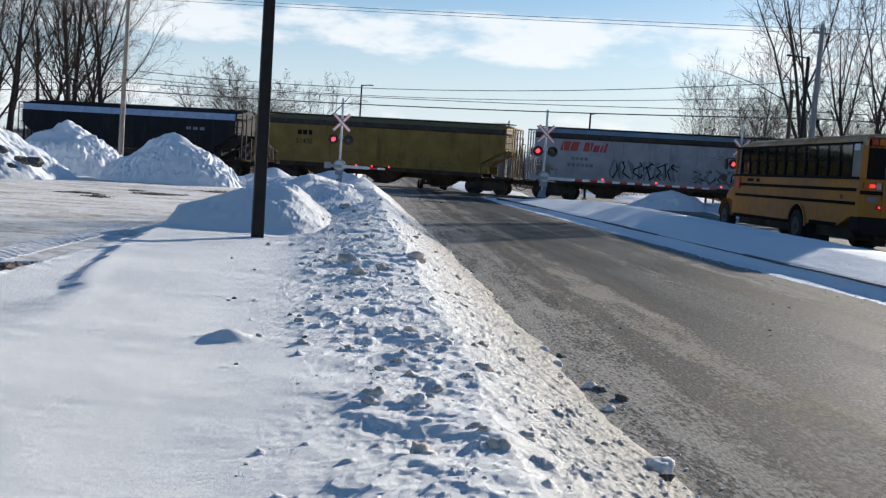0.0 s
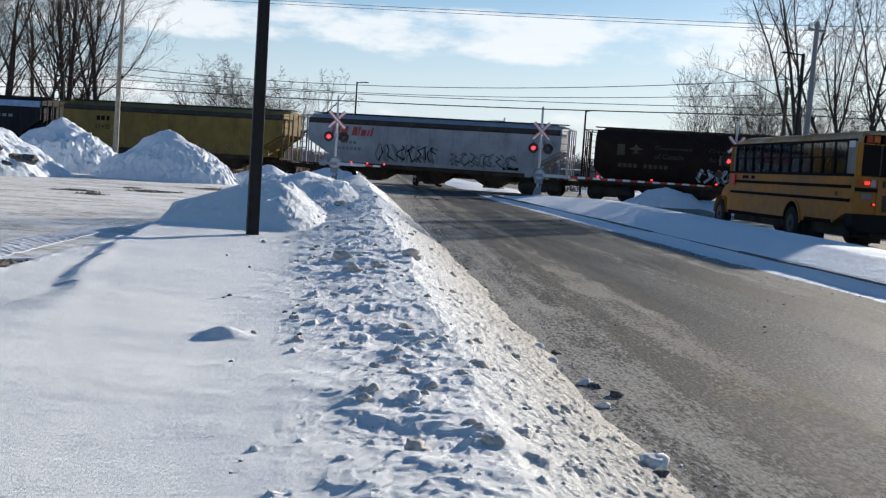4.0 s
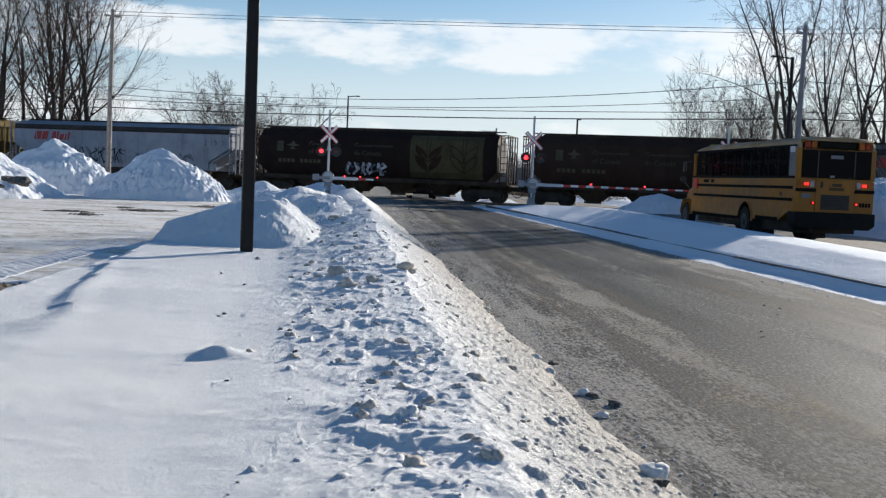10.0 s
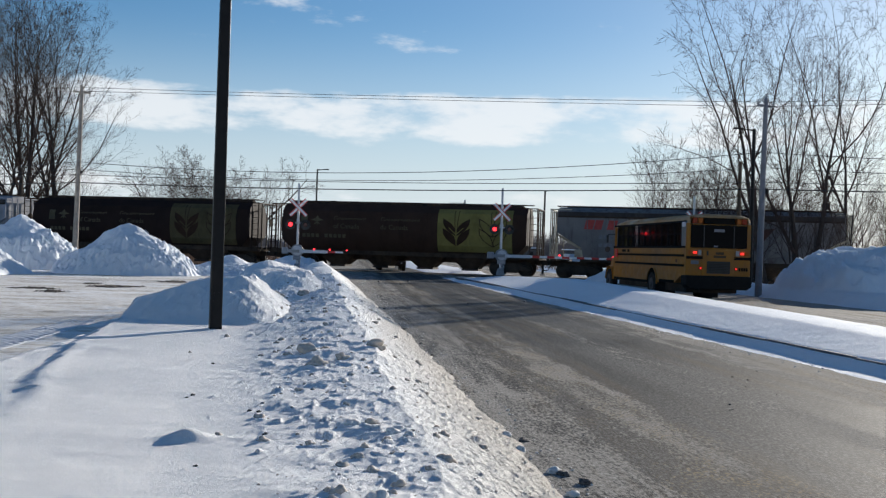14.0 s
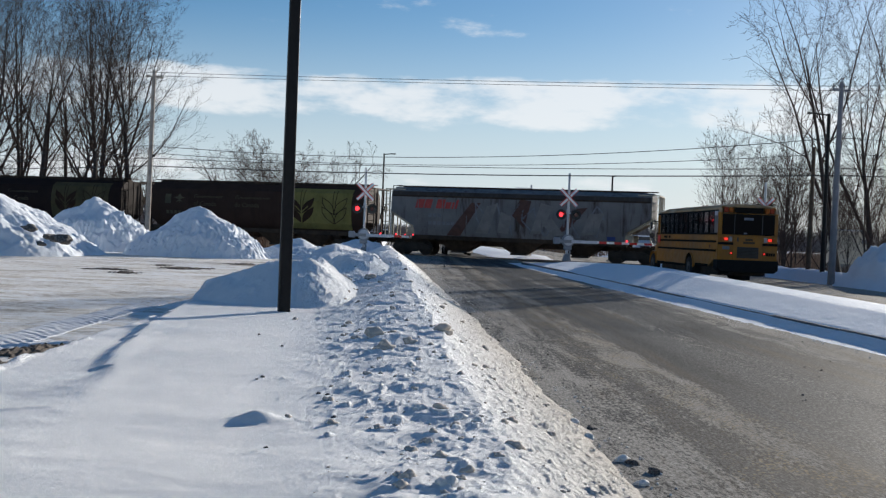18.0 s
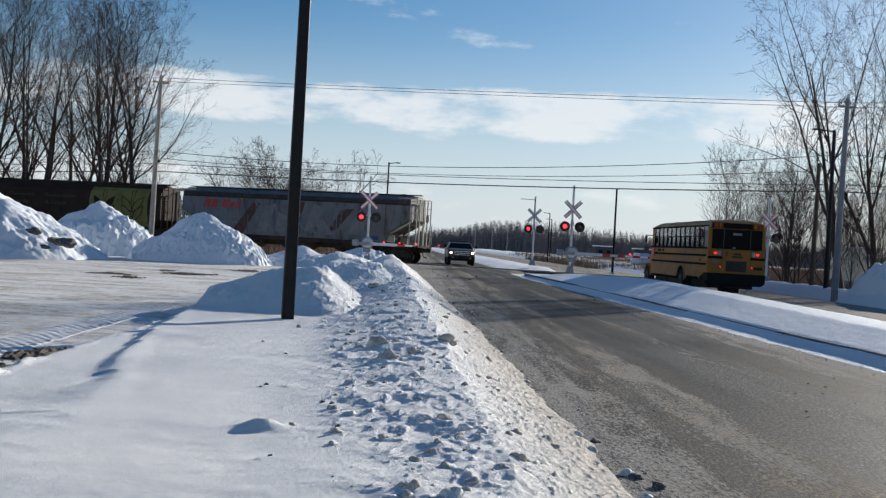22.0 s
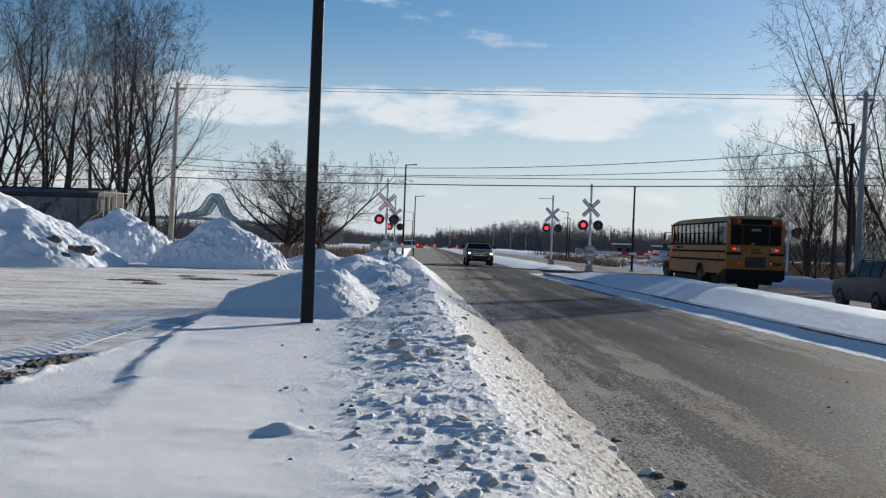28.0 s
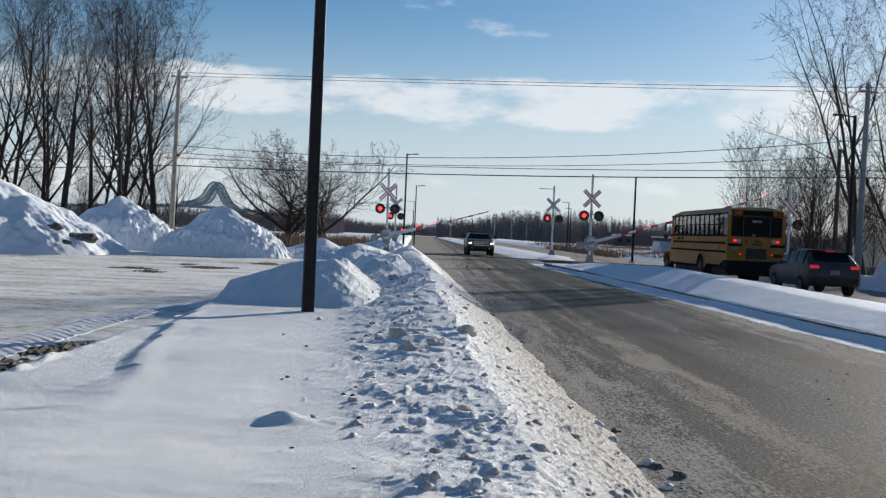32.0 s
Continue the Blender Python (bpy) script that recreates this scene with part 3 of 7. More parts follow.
def bank_at(x, y):
    i = int(np.clip(np.searchsorted(BANK_COLS, x), 1, len(BANK_COLS) - 1))
    j = int(np.clip(np.searchsorted(BANK_ROWS, y), 1, len(BANK_ROWS) - 1))
    return max(0.0, float(BANK_Z[j - 1:j + 1, i - 1:i + 1].mean()))


def median():
    X, Y = np.meshgrid(np.concatenate([np.linspace(5.9, 8.4, 60), np.linspace(8.48, 11.0, 36)]), np.geomspace(10, 60, 420))
    edge = 6.98 + 0.12 * fbm(Y * 0.7, Y * 0, 4, 101)
    K = 7.58 - 0.0165 * (Y - 15)
    edge = edge - 0.0165 * (Y - 15)
    crest = np.minimum(0.20 + 0.53 * (7.95 - K), 0.60)
    bank = np.interp(X - K, [-0.70, -0.48, -0.28, -0.05, 0.03], [-0.03, 0.012, 0.03, 0.135, 0.185])
    rise = np.minimum(0.185 + 0.27 * (X - K - 0.03), crest + 0.02 * np.clip(X - 7.95, 0, 1))
    fall = np.interp(X, [7.95, 8.8, 9.5, 9.9, 10.3, 10.8], [1, 1.0, 0.98, 0.92, 0.62, -0.15])
    Z = np.where(X < K + 0.03, bank, rise * fall)
    Z = Z * np.clip((X - edge) / 0.3, 0, 1) - 0.03 * (X < edge)
    Z += (0.02 * fbm(X * 1.5, Y * 0.8, 4, 110) + 0.012 * fbm(X * 7, Y * 5, 3, 120)) * (X > edge + 0.05)
    Z *= np.interp(Y, [10, 14, 40, 52, 60], [1, 1, 1, 0.62, 0.1])
    sheet("median_snow", X, Y, Z, SNOW, "snow-covered median strip between the two carriageways", "snow")
    X2, Y2 = np.meshgrid(np.linspace(6.6, 11.0, 30), np.linspace(69.0, 330, 240))
    Z2 = np.interp(X2, [6.6, 7.0, 8.4, 9.6, 10.4, 11.0], [-0.1, 0.05, 0.25, 0.32, 0.25, -0.12]) + 0.12 * fbm(X2 * 0.8, Y2 * 0.3, 4, 130)
    sheet("median_snow", X2, Y2, Z2 * np.interp(Y2, [69, 72, 330], [0.3, 1, 1]), SNOW, "snow heaped on the median past the crossing", "snow")
    curb = thing("kerb", "dark concrete kerb just showing through the median snow", "kerb", pose(0, 0, 0), kind="structure")
    # dark blue-grey stones draw a thin line along the median's slope
    g = Geo().box(0, 0, 0, 0.09, 2.985, 0.2).mesh("kerb_stone", plain("dark_blue_grey_kerb", (0.12, 0.125, 0.14), 0.8, 0, 0.3, 4.0, spec=0.1))
    for k in range(15):
        y = 13.0 + 3.0 * k
        part("kerb_stone", g, None, curb, at=pose(7.58 - 0.0165 * (y - 15) + 0.01 * math.sin(k * 2.1), y, 0.066 + 0.012 * math.sin(k * 1.3), 0, 0, 0.95 + 0.1 * math.sin(k)))


median()


def side_banks():
    # past the far carriageway
    X, Y = np.meshgrid(np.linspace(17.6, 30, 220), np.geomspace(18, 62, 360))
    e = 18.4 + 0.35 * fbm(Y * 0.35, Y * 0, 4, 140)
    Z = 0.62 * sstep(X, e, e + 1.3) - 0.35 * sstep(X, e + 1.6, e + 3.6) - 0.14
    Z += (0.16 * fbm(X * 1.1, Y * 0.7, 4, 150) + 0.05 * fbm(X * 5, Y * 4, 3, 160)) * (X > e)
    q = np.sqrt(((X - 23.9) / 4.6) ** 2 + ((Y - 42.5) / 6.0) ** 2) + 0.25 * fbm(X * 0.7, Y * 0.5, 4, 170)
    heap = np.clip(1.05 - q ** 1.6, 0, 1) ** 0.7
    Z += 2.05 * heap + np.clip(heap * 3, 0, 1) * (0.8 * fbm(X * 0.8, Y * 0.8, 4, 171) + 0.22 * (1 - np.abs(fbm(X * 1.9, Y * 1.9, 4, 172)) * 5) + 0.28 * fbm(X * 5, Y * 5, 4, 173))
    sheet("snowbank", X, Y, Z, SNOW_PILE, "tall ploughed snowbank along the far carriageway", "snowbank")
    # past the crossing on both sides
    for x0, x1, h, seed in ((-9.0, -0.6, 0.55, 200), (18.6, 27.0, 0.7, 210)):
        X, Y = np.meshgrid(np.linspace(x0, x1, 60), np.linspace(80 if x0 < 0 else 68, 320, 220))
        s = np.interp(X, [x0, x0 + 2, (x0 + x1) / 2, x1 - 1.0, x1], [0, 0.6, 0.8, 0.9, 0])
        s = s * (0.1 + 0.9 * sstep(Y, Y.min(), Y.min() + 14))
        Z = -0.2 + h * s + 0.3 * fbm(X * 0.5, Y * 0.3, 5, seed) * s + 0.16 * s
        sheet("snowbank", X, Y, Z, SNOW, "low rolling snow beside the road past the crossing", "snowbank")
    # the land on both sides of the line
    X, Y = np.meshgrid(np.linspace(-60, -2.6, 130), np.linspace(45, 74, 90))
    Z = -0.12 + 0.3 * fbm(X * 0.4, Y * 0.4, 5, 220) + 0.22
    Z -= 0.5 * sstep(Y, track_y(X) - 5, track_y(X) - 2.5)
    sheet("snow_verge", X, Y, Z * sstep(Y, 45, 49) - 0.2 * (1 - sstep(Y, 45, 48)), SNOW, "uneven snow between the car park and the railway", "snow")


side_banks()


def pile(name, cx, cy, rx, ry, h, seed, label, mat=None, sharp=0.9, n=230, crumble=1.0, peaks=()):
    """Snow tipped in a heap: smooth where it slid, broken into blocks at the foot and down one side."""
    X, Y = np.meshgrid(np.linspace(-1.25, 1.25, n), np.linspace(-1.25, 1.25, n))
    q = np.maximum(0, np.hypot(X, Y) + 0.40 * fbm(X * 1.6 + seed, Y * 1.6, 5, seed) + 0.08 * fbm(X * 9, Y * 9, 3, seed + 3))
    Z = h * (np.clip(1.03 - q ** 1.1, 0, 1) ** sharp) - 0.25 * np.clip(q - 1, 0, 1)
    for px, py, pr, ph in peaks:
        d = np.hypot(X - px, Y - py) / pr + 0.3 * fbm(X * 3 + 5, Y * 3, 4, seed + 11)
        Z = np.maximum(Z, ph * np.clip(1.05 - d, 0, 1) ** 0.9)
    x, y = X * rx, Y * ry
    body = np.clip(Z / 0.5, 0, 1)
    low = 1 - sstep(Z / h + 0.35 * fbm(x * 0.7, y * 0.7, 3, seed + 2) - 0.22 * X, 0.42, 0.68)
    blocks = 1 - np.abs(fbm(x * 1.5, y * 1.5, 4, seed + 7)) * 5
    small = 1 - np.abs(fbm(x * 4.2, y * 4.2, 3, seed + 8)) * 5
    Z = Z + body * (0.40 * fbm(x * 0.9, y * 0.9, 5, seed + 5) + (0.03 + 0.07 * low) * fbm(x * 4.5, y * 4.5, 4, seed + 6)
                    + crumble * low * (0.13 * blocks + 0.06 * small + 0.20 * fbm(x * 8, y * 8, 3, seed + 9)))
    Z = np.where(Z <= 0.001, -0.15, Z)
    return sheet(name, cx + x, cy + y, Z, mat or SNOW_PILE, label, "snow mound", "")


pile("snow_mound", -8.55, 47.6, 3.15, 3.0, 2.35, 7, "large conical pile of ploughed snow with a crumbly foot", sharp=0.82)
pile("snow_mound", -14.3, 52.0, 3.1, 3.4, 2.65, 17, "crumbling pile of ploughed snow behind the others", None, 0.8, crumble=1.6)
pile("snow_mound", -16.8, 42.5, 5.4, 5.0, 2.9, 27, "broad high pile of ploughed snow with dark frozen clods", sharp=0.85, crumble=0.6, peaks=((0.32, -0.3, 0.55, 2.2),))
pile("snow_mound", -4.4, 50.5, 2.6, 3.2, 0.9, 37, "low heap of snow beside the large pile", sharp=0.9)
pile("snow_mound", -1.9, 60.5, 2.0, 3.2, 1.0, 57, "rounded heap of snow behind the signal beside the road", sharp=0.9, n=110)
pile("snow_mound", 17.2, 60.0, 2.4, 2.0, 1.1, 47, "small white heap of snow beside the level crossing", sharp=0.9, n=90)

# ---- the railway ----


def railway():
    a = math.atan(0.36)
    m = Matrix.Translation((0, 70.0, 0)) @ Matrix.Rotation(-a, 4, "Z")
    bed = Geo().prism([(-2.6, -0.3), (2.6, -0.3), (1.6, -0.03), (-1.6, -0.03)], "x", -120, 120)
    solid("track_bed", bed, snow_mat("snowy_ballast", 0.7, 1.5, (0.75, 0.74, 0.73)), "railway ballast dusted with snow", "track", m, kind="structure")
    track = thing("railway_track", "two worn steel rails on dark sleepers", "track", m, kind="structure")
    for s in (-0.7525, 0.7525):
        g = Geo().prism([(s - 0.07, -0.03), (s + 0.07, -0.03), (s + 0.02, 0.01), (s + 0.036, 0.06), (s + 0.036, 0.11), (s - 0.036, 0.11), (s - 0.036, 0.06), (s - 0.02, 0.01)], "x", -120, 120)
        part("rail", g, RAIL_MAT, track)
    sl = Geo().box(0, 0, -0.06, 0.23, 2.6, 0.14).mesh("sleeper", plain("creosoted_sleeper", (0.045, 0.036, 0.03), 0.9, 0, 0.3, 5, 0.3))
    for k in range(-75, 76):
        if not -3 < k * 0.62 + 0 < 21.5:
            part("sleeper", sl, None, track, at=pose(k * 0.62, 0, 0))
    # crossing panels between the rails, on both carriageways
    panels = thing("crossing_panels", "dark rubber and timber crossing panels between the rails", "crossing", m, kind="structure")
    for lo, hi in ((-1.6, 8.0), (10.6, 20.4)):
        n = int((hi - lo) / 1.2)
        for j, (y0, y1) in enumerate(((-1.75, -0.82), (-0.66, 0.66), (0.82, 1.75))):
            for k in range(n):
                x = lo + (k + 0.5) * (hi - lo) / n
                part("panel", Geo().box(x, (y0 + y1) / 2, 0.02, (hi - lo) / n - 0.02, y1 - y0, 0.12), STEEL_DARK, panels, smooth=0)
    # the carriageways ramp up to the rails
    for lo, hi, mt in ((-1.4, 7.6, ASPHALT), (10.3, 19.4, ASPHALT_FAR)):
        xs = np.linspace(lo, hi, 12)
        d = np.concatenate([np.linspace(-7, -1.76, 10), np.linspace(-1.74, 1.74, 4), np.linspace(1.76, 7, 10)])
        X, D = np.meshgrid(xs, d)
        Z = 0.006 + 0.075 * (1 - sstep(np.abs(D), 1.7, 7.0)) - 0.10 * (np.abs(D) < 1.75) - (0.05 if lo > 5 else 0) * sstep(np.abs(D), 5.5, 7)
        sheet("road_ramp", X, track_y(X) + D * 1.063, Z, mt, "dark worn asphalt rising gently to the rails", "road")


railway()

# ---- masts, lamps and wires ----


def dark_lamp_post():
    o = thing("lamp_post", "dark bronze square steel lamp post standing in the snow", "lamp post", pose(-1.496, 15.2, 0, 0, 0, 12))
    g = Geo().box(0, 0, 3.6, 0.172, 0.172, 7.2, taper=0.80)
    part("pole", g, BRONZE, o, bevel=0.02)
    part("base_plate", Geo().box(0, 0, 0.22, 0.30, 0.30, 0.03), BRONZE, o)
    part("hand_hole_cover", Geo().box(0, -0.088, 0.75, 0.08, 0.01, 0.14), BRONZE, o)
    part("arm", Geo().box(0.45, 0, 7.15, 0.9, 0.07, 0.07), BRONZE, o)
    part("luminaire", Geo().box(1.1, 0, 7.17, 0.6, 0.35, 0.14), BRONZE, o, bevel=0.03)


dark_lamp_post()


def street_lamp(x, y, z, h, arm, mat, label, r=0.075, rz=0):
    o = thing("street_lamp", label, "street lamp", pose(x, y, z, 0, 0, rz), "street lamps along the road")
    part("pole", Geo().cyl((0, 0, 0), (0, 0, h), r, r * 0.7, 10), mat, o)
    part("base", Geo().cyl((0, 0, 0), (0, 0, 0.12), r * 2.2, r * 2.2, 8), CONCRETE, o)
    part("arm", Geo().cyl((0, 0, h - 0.06), (arm * 0.7, 0, h), 0.035, 0.03, 8), mat, o)
    part("lamp_head", Geo().box(arm * 0.86, 0, h, abs(arm) * 0.42, 0.18, 0.07), mat, o, bevel=0.02)
    return o


street_lamp(-0.86, 75, 0.1, 6.85, 0.75, BRONZE, "dark slim street lamp with one short arm")
street_lamp(-0.16, 110, 0.1, 6.2, 0.85, BRONZE, "dark slim street lamp farther along the road")
street_lamp(-0.5, 175, 0.1, 6.4, -2.2, GALV, "grey street lamp far along the road")
street_lamp(-0.8, 235, 0.1, 6.2, -3.0, GALV, "grey street lamp far along the road")
street_lamp(15.3, 75, 0.0, 6.05, 0.25, BRONZE, "dark plain post with a small head beside the crossing", 0.09)
street_lamp(19.62, 48, 0.1, 7.55, -0.95, BRONZE, "dark street lamp with a short arm beside a utility pole", 0.11)
street_lamp(17.05, 120, 0.0, 5.6, -0.7, BRONZE, "dark street lamp past the crossing")
street_lamp(20.2, 140, 0.0, 5.5, -0.7, BRONZE, "dark street lamp past the crossing")
for px, py, ph in ((8.0, 250, 6), (19.0, 260, 7.5), (24.0, 270, 7), (31, 300, 8)):
    o = thing("far_post", "slim pale post far down the road", "post", pose(px, py, -0.1), "far posts")
    part("pole", Geo().cyl((0, 0, 0), (0, 0, ph), 0.08, 0.06, 8), GALV, o)


def utility_pole(x, y, h, mat, label, lean=0.0, r=0.16, bar=True):
    o = thing("utility_pole", label, "utility pole", pose(x, y, -0.1, 0, lean, 0), "utility poles")
    part("pole", Geo().cyl((0, 0, 0), (0, 0, h), r, r * 0.62, 12), mat, o)
    if bar:
        part("crossarm", Geo().box(0, 0, h - 0.35, 0.9, 0.09, 0.10, rz=20), mat, o)
        for k in (-0.38, 0.0, 0.38):
            part("insulator", Geo().cyl((k, 0.14 * k, h - 0.3), (k, 0.14 * k, h - 0.08 + (0.25 if k == 0 else 0)), 0.045, 0.03, 8), GALV, o)
        part("bracket", Geo().box(0.1, 0, h * 0.53, 0.3, 0.12, 0.16), BRONZE, o)
    return o


PL, PR = (-13.65, 60.0), (18.8, 45.0)
utility_pole(PL[0], PL[1], 10.0, WOOD_POLE, "tall weathered grey utility pole behind the snow piles", 0.6)
utility_pole(PR[0], PR[1], 8.75, plain("grey_pole", (0.20, 0.20, 0.215), 0.7, 0, 0.15), "tall pale grey utility pole beside the far carriageway", 0.6, 0.155)
utility_pole(-22.42, 81.0, 6.76, plain("sooty_pole_wood", (0.05, 0.04, 0.034), 0.9, 0, 0.3, 3.0, 0.3, spec=0.1), "dark wooden utility pole among the trees", 0, 0.2)
utility_pole(19.75, 50.0, 6.4, plain("brown_pole_wood", (0.10, 0.075, 0.055), 0.9, 0, 0.3, 3.0, 0.3, spec=0.1), "short brown wooden pole by the bare trees", 0.4, 0.13, False)


def wire(a, b, sag, label, r=0.012):
    pts = []
    for k in range(17):
        t = k / 16
        p = Vector(a).lerp(Vector(b), t)
        p.z -= sag * 4 * t * (1 - t)
        pts.append(p)
    return solid("cable", Geo().tube(pts, r, 5), CABLE, label, "cable", group="overhead cables")


L2, R2 = (-50.0, 78.0), (46.0, 30.0)
for zl, zr, sag, r in ((9.80, 8.47, 0.1, 0.012), (9.60, 8.27, 0.05, 0.011), (5.75, 6.27, 0.75, 0.016), (5.35, 5.6, 0.6, 0.014), (5.05, 4.95, 0.22, 0.016), (4.62, 4.66, 0.22, 0.026)):
    wire((*PL, zl), (*PR, zr), sag, "thin black overhead cable spanning the road", r)
    wire((*PL, zl), (*L2, zl - 0.6), sag * 0.8, "thin black overhead cable running into the trees", r)
    wire((*PR, zr), (*R2, zr), sag * 0.8, "thin black overhead cable running along the road", r)


def crossing_signal(x, y, z, label, front=True, gate=None, lit=(0,), h=4.6):
    """A mast with crossbuck and two flashing lamps facing the camera's way; gate: length of its barrier, which points to +x."""
    o = thing("crossing_signal", label, "railway signal", pose(x, y, z), "level crossing signals")
    part("mast", Geo().cyl((0, 0, 0), (0, 0, h), 0.065, 0.06, 12), SILVER, o)
    b = part("base", Geo().box(0, 0, 0.18, 0.42, 0.42, 0.36, taper=0.55), GALV, o)
    part("base_bolt", Geo().cyl((0.14, -0.14, 0.1), (0.14, -0.14, 0.42), 0.03, 0.03, 6), GALV, b)
    zc = 3.32
    for sgn in (-1, 1):
        at = Matrix.Translation((0, -0.09 if front else 0.09, zc)) @ Matrix.Rotation(radians(45 * sgn), 4, "Y")
        blade = part("crossbuck_blade", Geo().box(0, -0.012 * sgn, 0, 1.2, 0.02, 0.20), WHITE_REFL if front else SILVER, o, "white blade with red borders" if front else "bare grey back of a blade", at=at, smooth=0)
        if front:
            for q in (-0.083, 0.083):
                part("border", Geo().box(0, -0.012 * sgn - 0.013, q * 0.95, 1.2, 0.006, 0.042), RED_REFL, blade, smooth=0)
    if not front:
        part("top_arm", Geo().cyl((-1.0, 0, h - 0.22), (0, 0, h - 0.22), 0.022, 0.022, 6), SILVER, o, "thin bare arm near the mast's top")
    part("crossarm", Geo().cyl((-0.42, 0, 2.50), (0.42, 0, 2.50), 0.035, 0.035, 8), SILVER, o)
    part("junction_box", Geo().box(0, -0.02, 2.62, 0.16, 0.16, 0.16), SILVER, o)
    for k, sx in enumerate((-0.39, 0.39)):
        unit = part("lamp_unit", Geo().cyl((sx, -0.14, 2.42), (sx, -0.10, 2.42), 0.27, 0.27, 24).cyl((sx, -0.10, 2.42), (sx, 0.14, 2.42), 0.13, 0.13, 14), BLACK, o, "black round target with a lit red lens" if k in lit else "black round target with a dark lens")
        part("lens", Geo().cyl((sx, -0.175, 2.42), (sx, -0.14, 2.42), 0.10, 0.11, 20), RED_LIT if k in lit else RED_OFF, unit)
        hood = Geo()
        for j in range(9):
            a0, a1 = math.pi * j / 9 * 1.1 - 0.16, math.pi * (j + 1) / 9 * 1.1 - 0.16
            hood.add([(sx + 0.17 * math.cos(a0), -0.14, 2.42 + 0.17 * math.sin(a0)), (sx + 0.17 * math.cos(a1), -0.14, 2.42 + 0.17 * math.sin(a1)), (sx + 0.17 * math.cos(a1), -0.42, 2.42 + 0.17 * math.sin(a1)), (sx + 0.17 * math.cos(a0), -0.42, 2.42 + 0.17 * math.sin(a0))], [(0, 1, 2, 3)])
        part("hood", hood, BLACK, unit)
    if gate:
        mech = part("gate_mechanism", Geo().cyl((0, -0.40, 1.05), (0, -0.10, 1.05), 0.33, 0.33, 20).box(0, -0.24, 0.78, 0.40, 0.26, 0.42), GALV, o, "rounded grey gate motor housing", bevel=0.03)
        part("motor_cover", Geo().cyl((0, -0.44, 1.05), (0, -0.40, 1.05), 0.24, 0.26, 18), SILVER, mech)
        part("hanger", Geo().tube([(0, -0.2, 0.7), (0.14, -0.2, 0.45), (0.02, -0.1, 0.2)], 0.055, 8), GALV, o)
        arm = part("gate_arm", Geo().box(0.75, 0, 0, 1.5, 0.10, 0.16), SILVER, o, "red and white striped barrier arm with red lamps", at=pose(0, -0.48, 1.02))
        n = int((gate - 0.4) / 0.4)
        for k in range(n):
            w = 0.13 - 0.05 * k / n
            part("stripe", Geo().box(0.6 + 0.4 * k, -0.002, 0, 0.4, 0.05, w), RED_REFL if k % 2 else WHITE_REFL, arm, smooth=0)
        for lx in (gate * 0.32, gate * 0.62, gate - 0.15):
            part("arm_lamp", Geo().cyl((lx, -0.06, 0.12), (lx, 0.06, 0.12), 0.042, 0.042, 10), RED_LIT, arm, "small lit red lamp")
        for sx in (-0.25, 0.25):
            part("support_bar", Geo().box(-0.24, sx * 0.5, 0, 0.75, 0.03, 0.16), GALV, arm)
        part("counterweight", Geo().box(-0.62, 0, 0.02, 0.34, 0.34, 0.34), GALV, arm, "grey steel counterweight", bevel=0.05)
        GATES.append((o, arm))
    return o


GATES = []
crossing_signal(9.15, 56.0, 0.34, "level crossing signal on the median, one red lamp lit, barrier lowered", True, 9.6)
crossing_signal(-1.57, 57.0, 0.25, "level crossing signal beside the snowbank, one red lamp lit", True, 2.75)
crossing_signal(20.0, 57.0, 0.35, "level crossing signal beyond the school bus", True, None)
crossing_signal(9.06, 71.0, 0.38, "far level crossing signal on the median, seen from behind", False, None)
crossing_signal(-1.58, 80.0, 0.2, "far level crossing signal with its barrier lowered over the road", False, 7.6)

# ---- the goods train ----
RAIL_TOP = 0.11


def car_paint(name, c, streak, amount=0.6, rough=0.6):
    """Old wagon paint: fading, rust and grime that runs down the sides, dirt along the sill."""
    m = Mat(name, rough, 0.0, 0.06)
    n1 = m.noise(0.9, 6.0, 0.6)
    col = m.ramp(n1, (0.3, tuple(v * 0.78 for v in c)), (0.7, tuple(min(1, v * 1.12) for v in c)))
    run = m.ramp(m.noise(1.0, 6.0, 0.65, (2.2, 2.2, 0.28), 0.3), (0.50, (0, 0, 0)), (0.70, (amount,) * 3))
    col = m.mix(run, col, streak)
    spots = m.ramp(m.noise(5.0, 8.0, 0.75), (0.62, (0, 0, 0)), (0.72, (amount * 0.8,) * 3))
    col = m.mix(spots, col, tuple(v * 0.7 for v in streak))
    m.color(col)
    m.bump(m.noise(2.0, 3.0), 0.12, 0.03)
    return m.m


PROFILE = {
    "slab": [(1.42, 1.25), (1.56, 1.75), (1.60, 2.6), (1.60, 3.55), (1.50, 4.02), (0.75, 4.30)],
    "round": [(1.05, 1.22), (1.42, 1.75), (1.58, 2.45), (1.58, 3.15), (1.38, 3.75), (0.80, 4.22)],
}


def side_y(kind, z):
    p = PROFILE[kind]
    return float(np.interp(z, [b for _, b in p], [a for a, _ in p]))


def ring(kind, x, zb, inset=0.0):
    p = [(max(0.1, (side_y(kind, max(z, zb))) - inset), max(z, zb + 0.02 * k)) for k, (_, z) in enumerate(PROFILE[kind])]
    return [(x, -a, b) for a, b in p] + [(x, a, b) for a, b in reversed(p)]


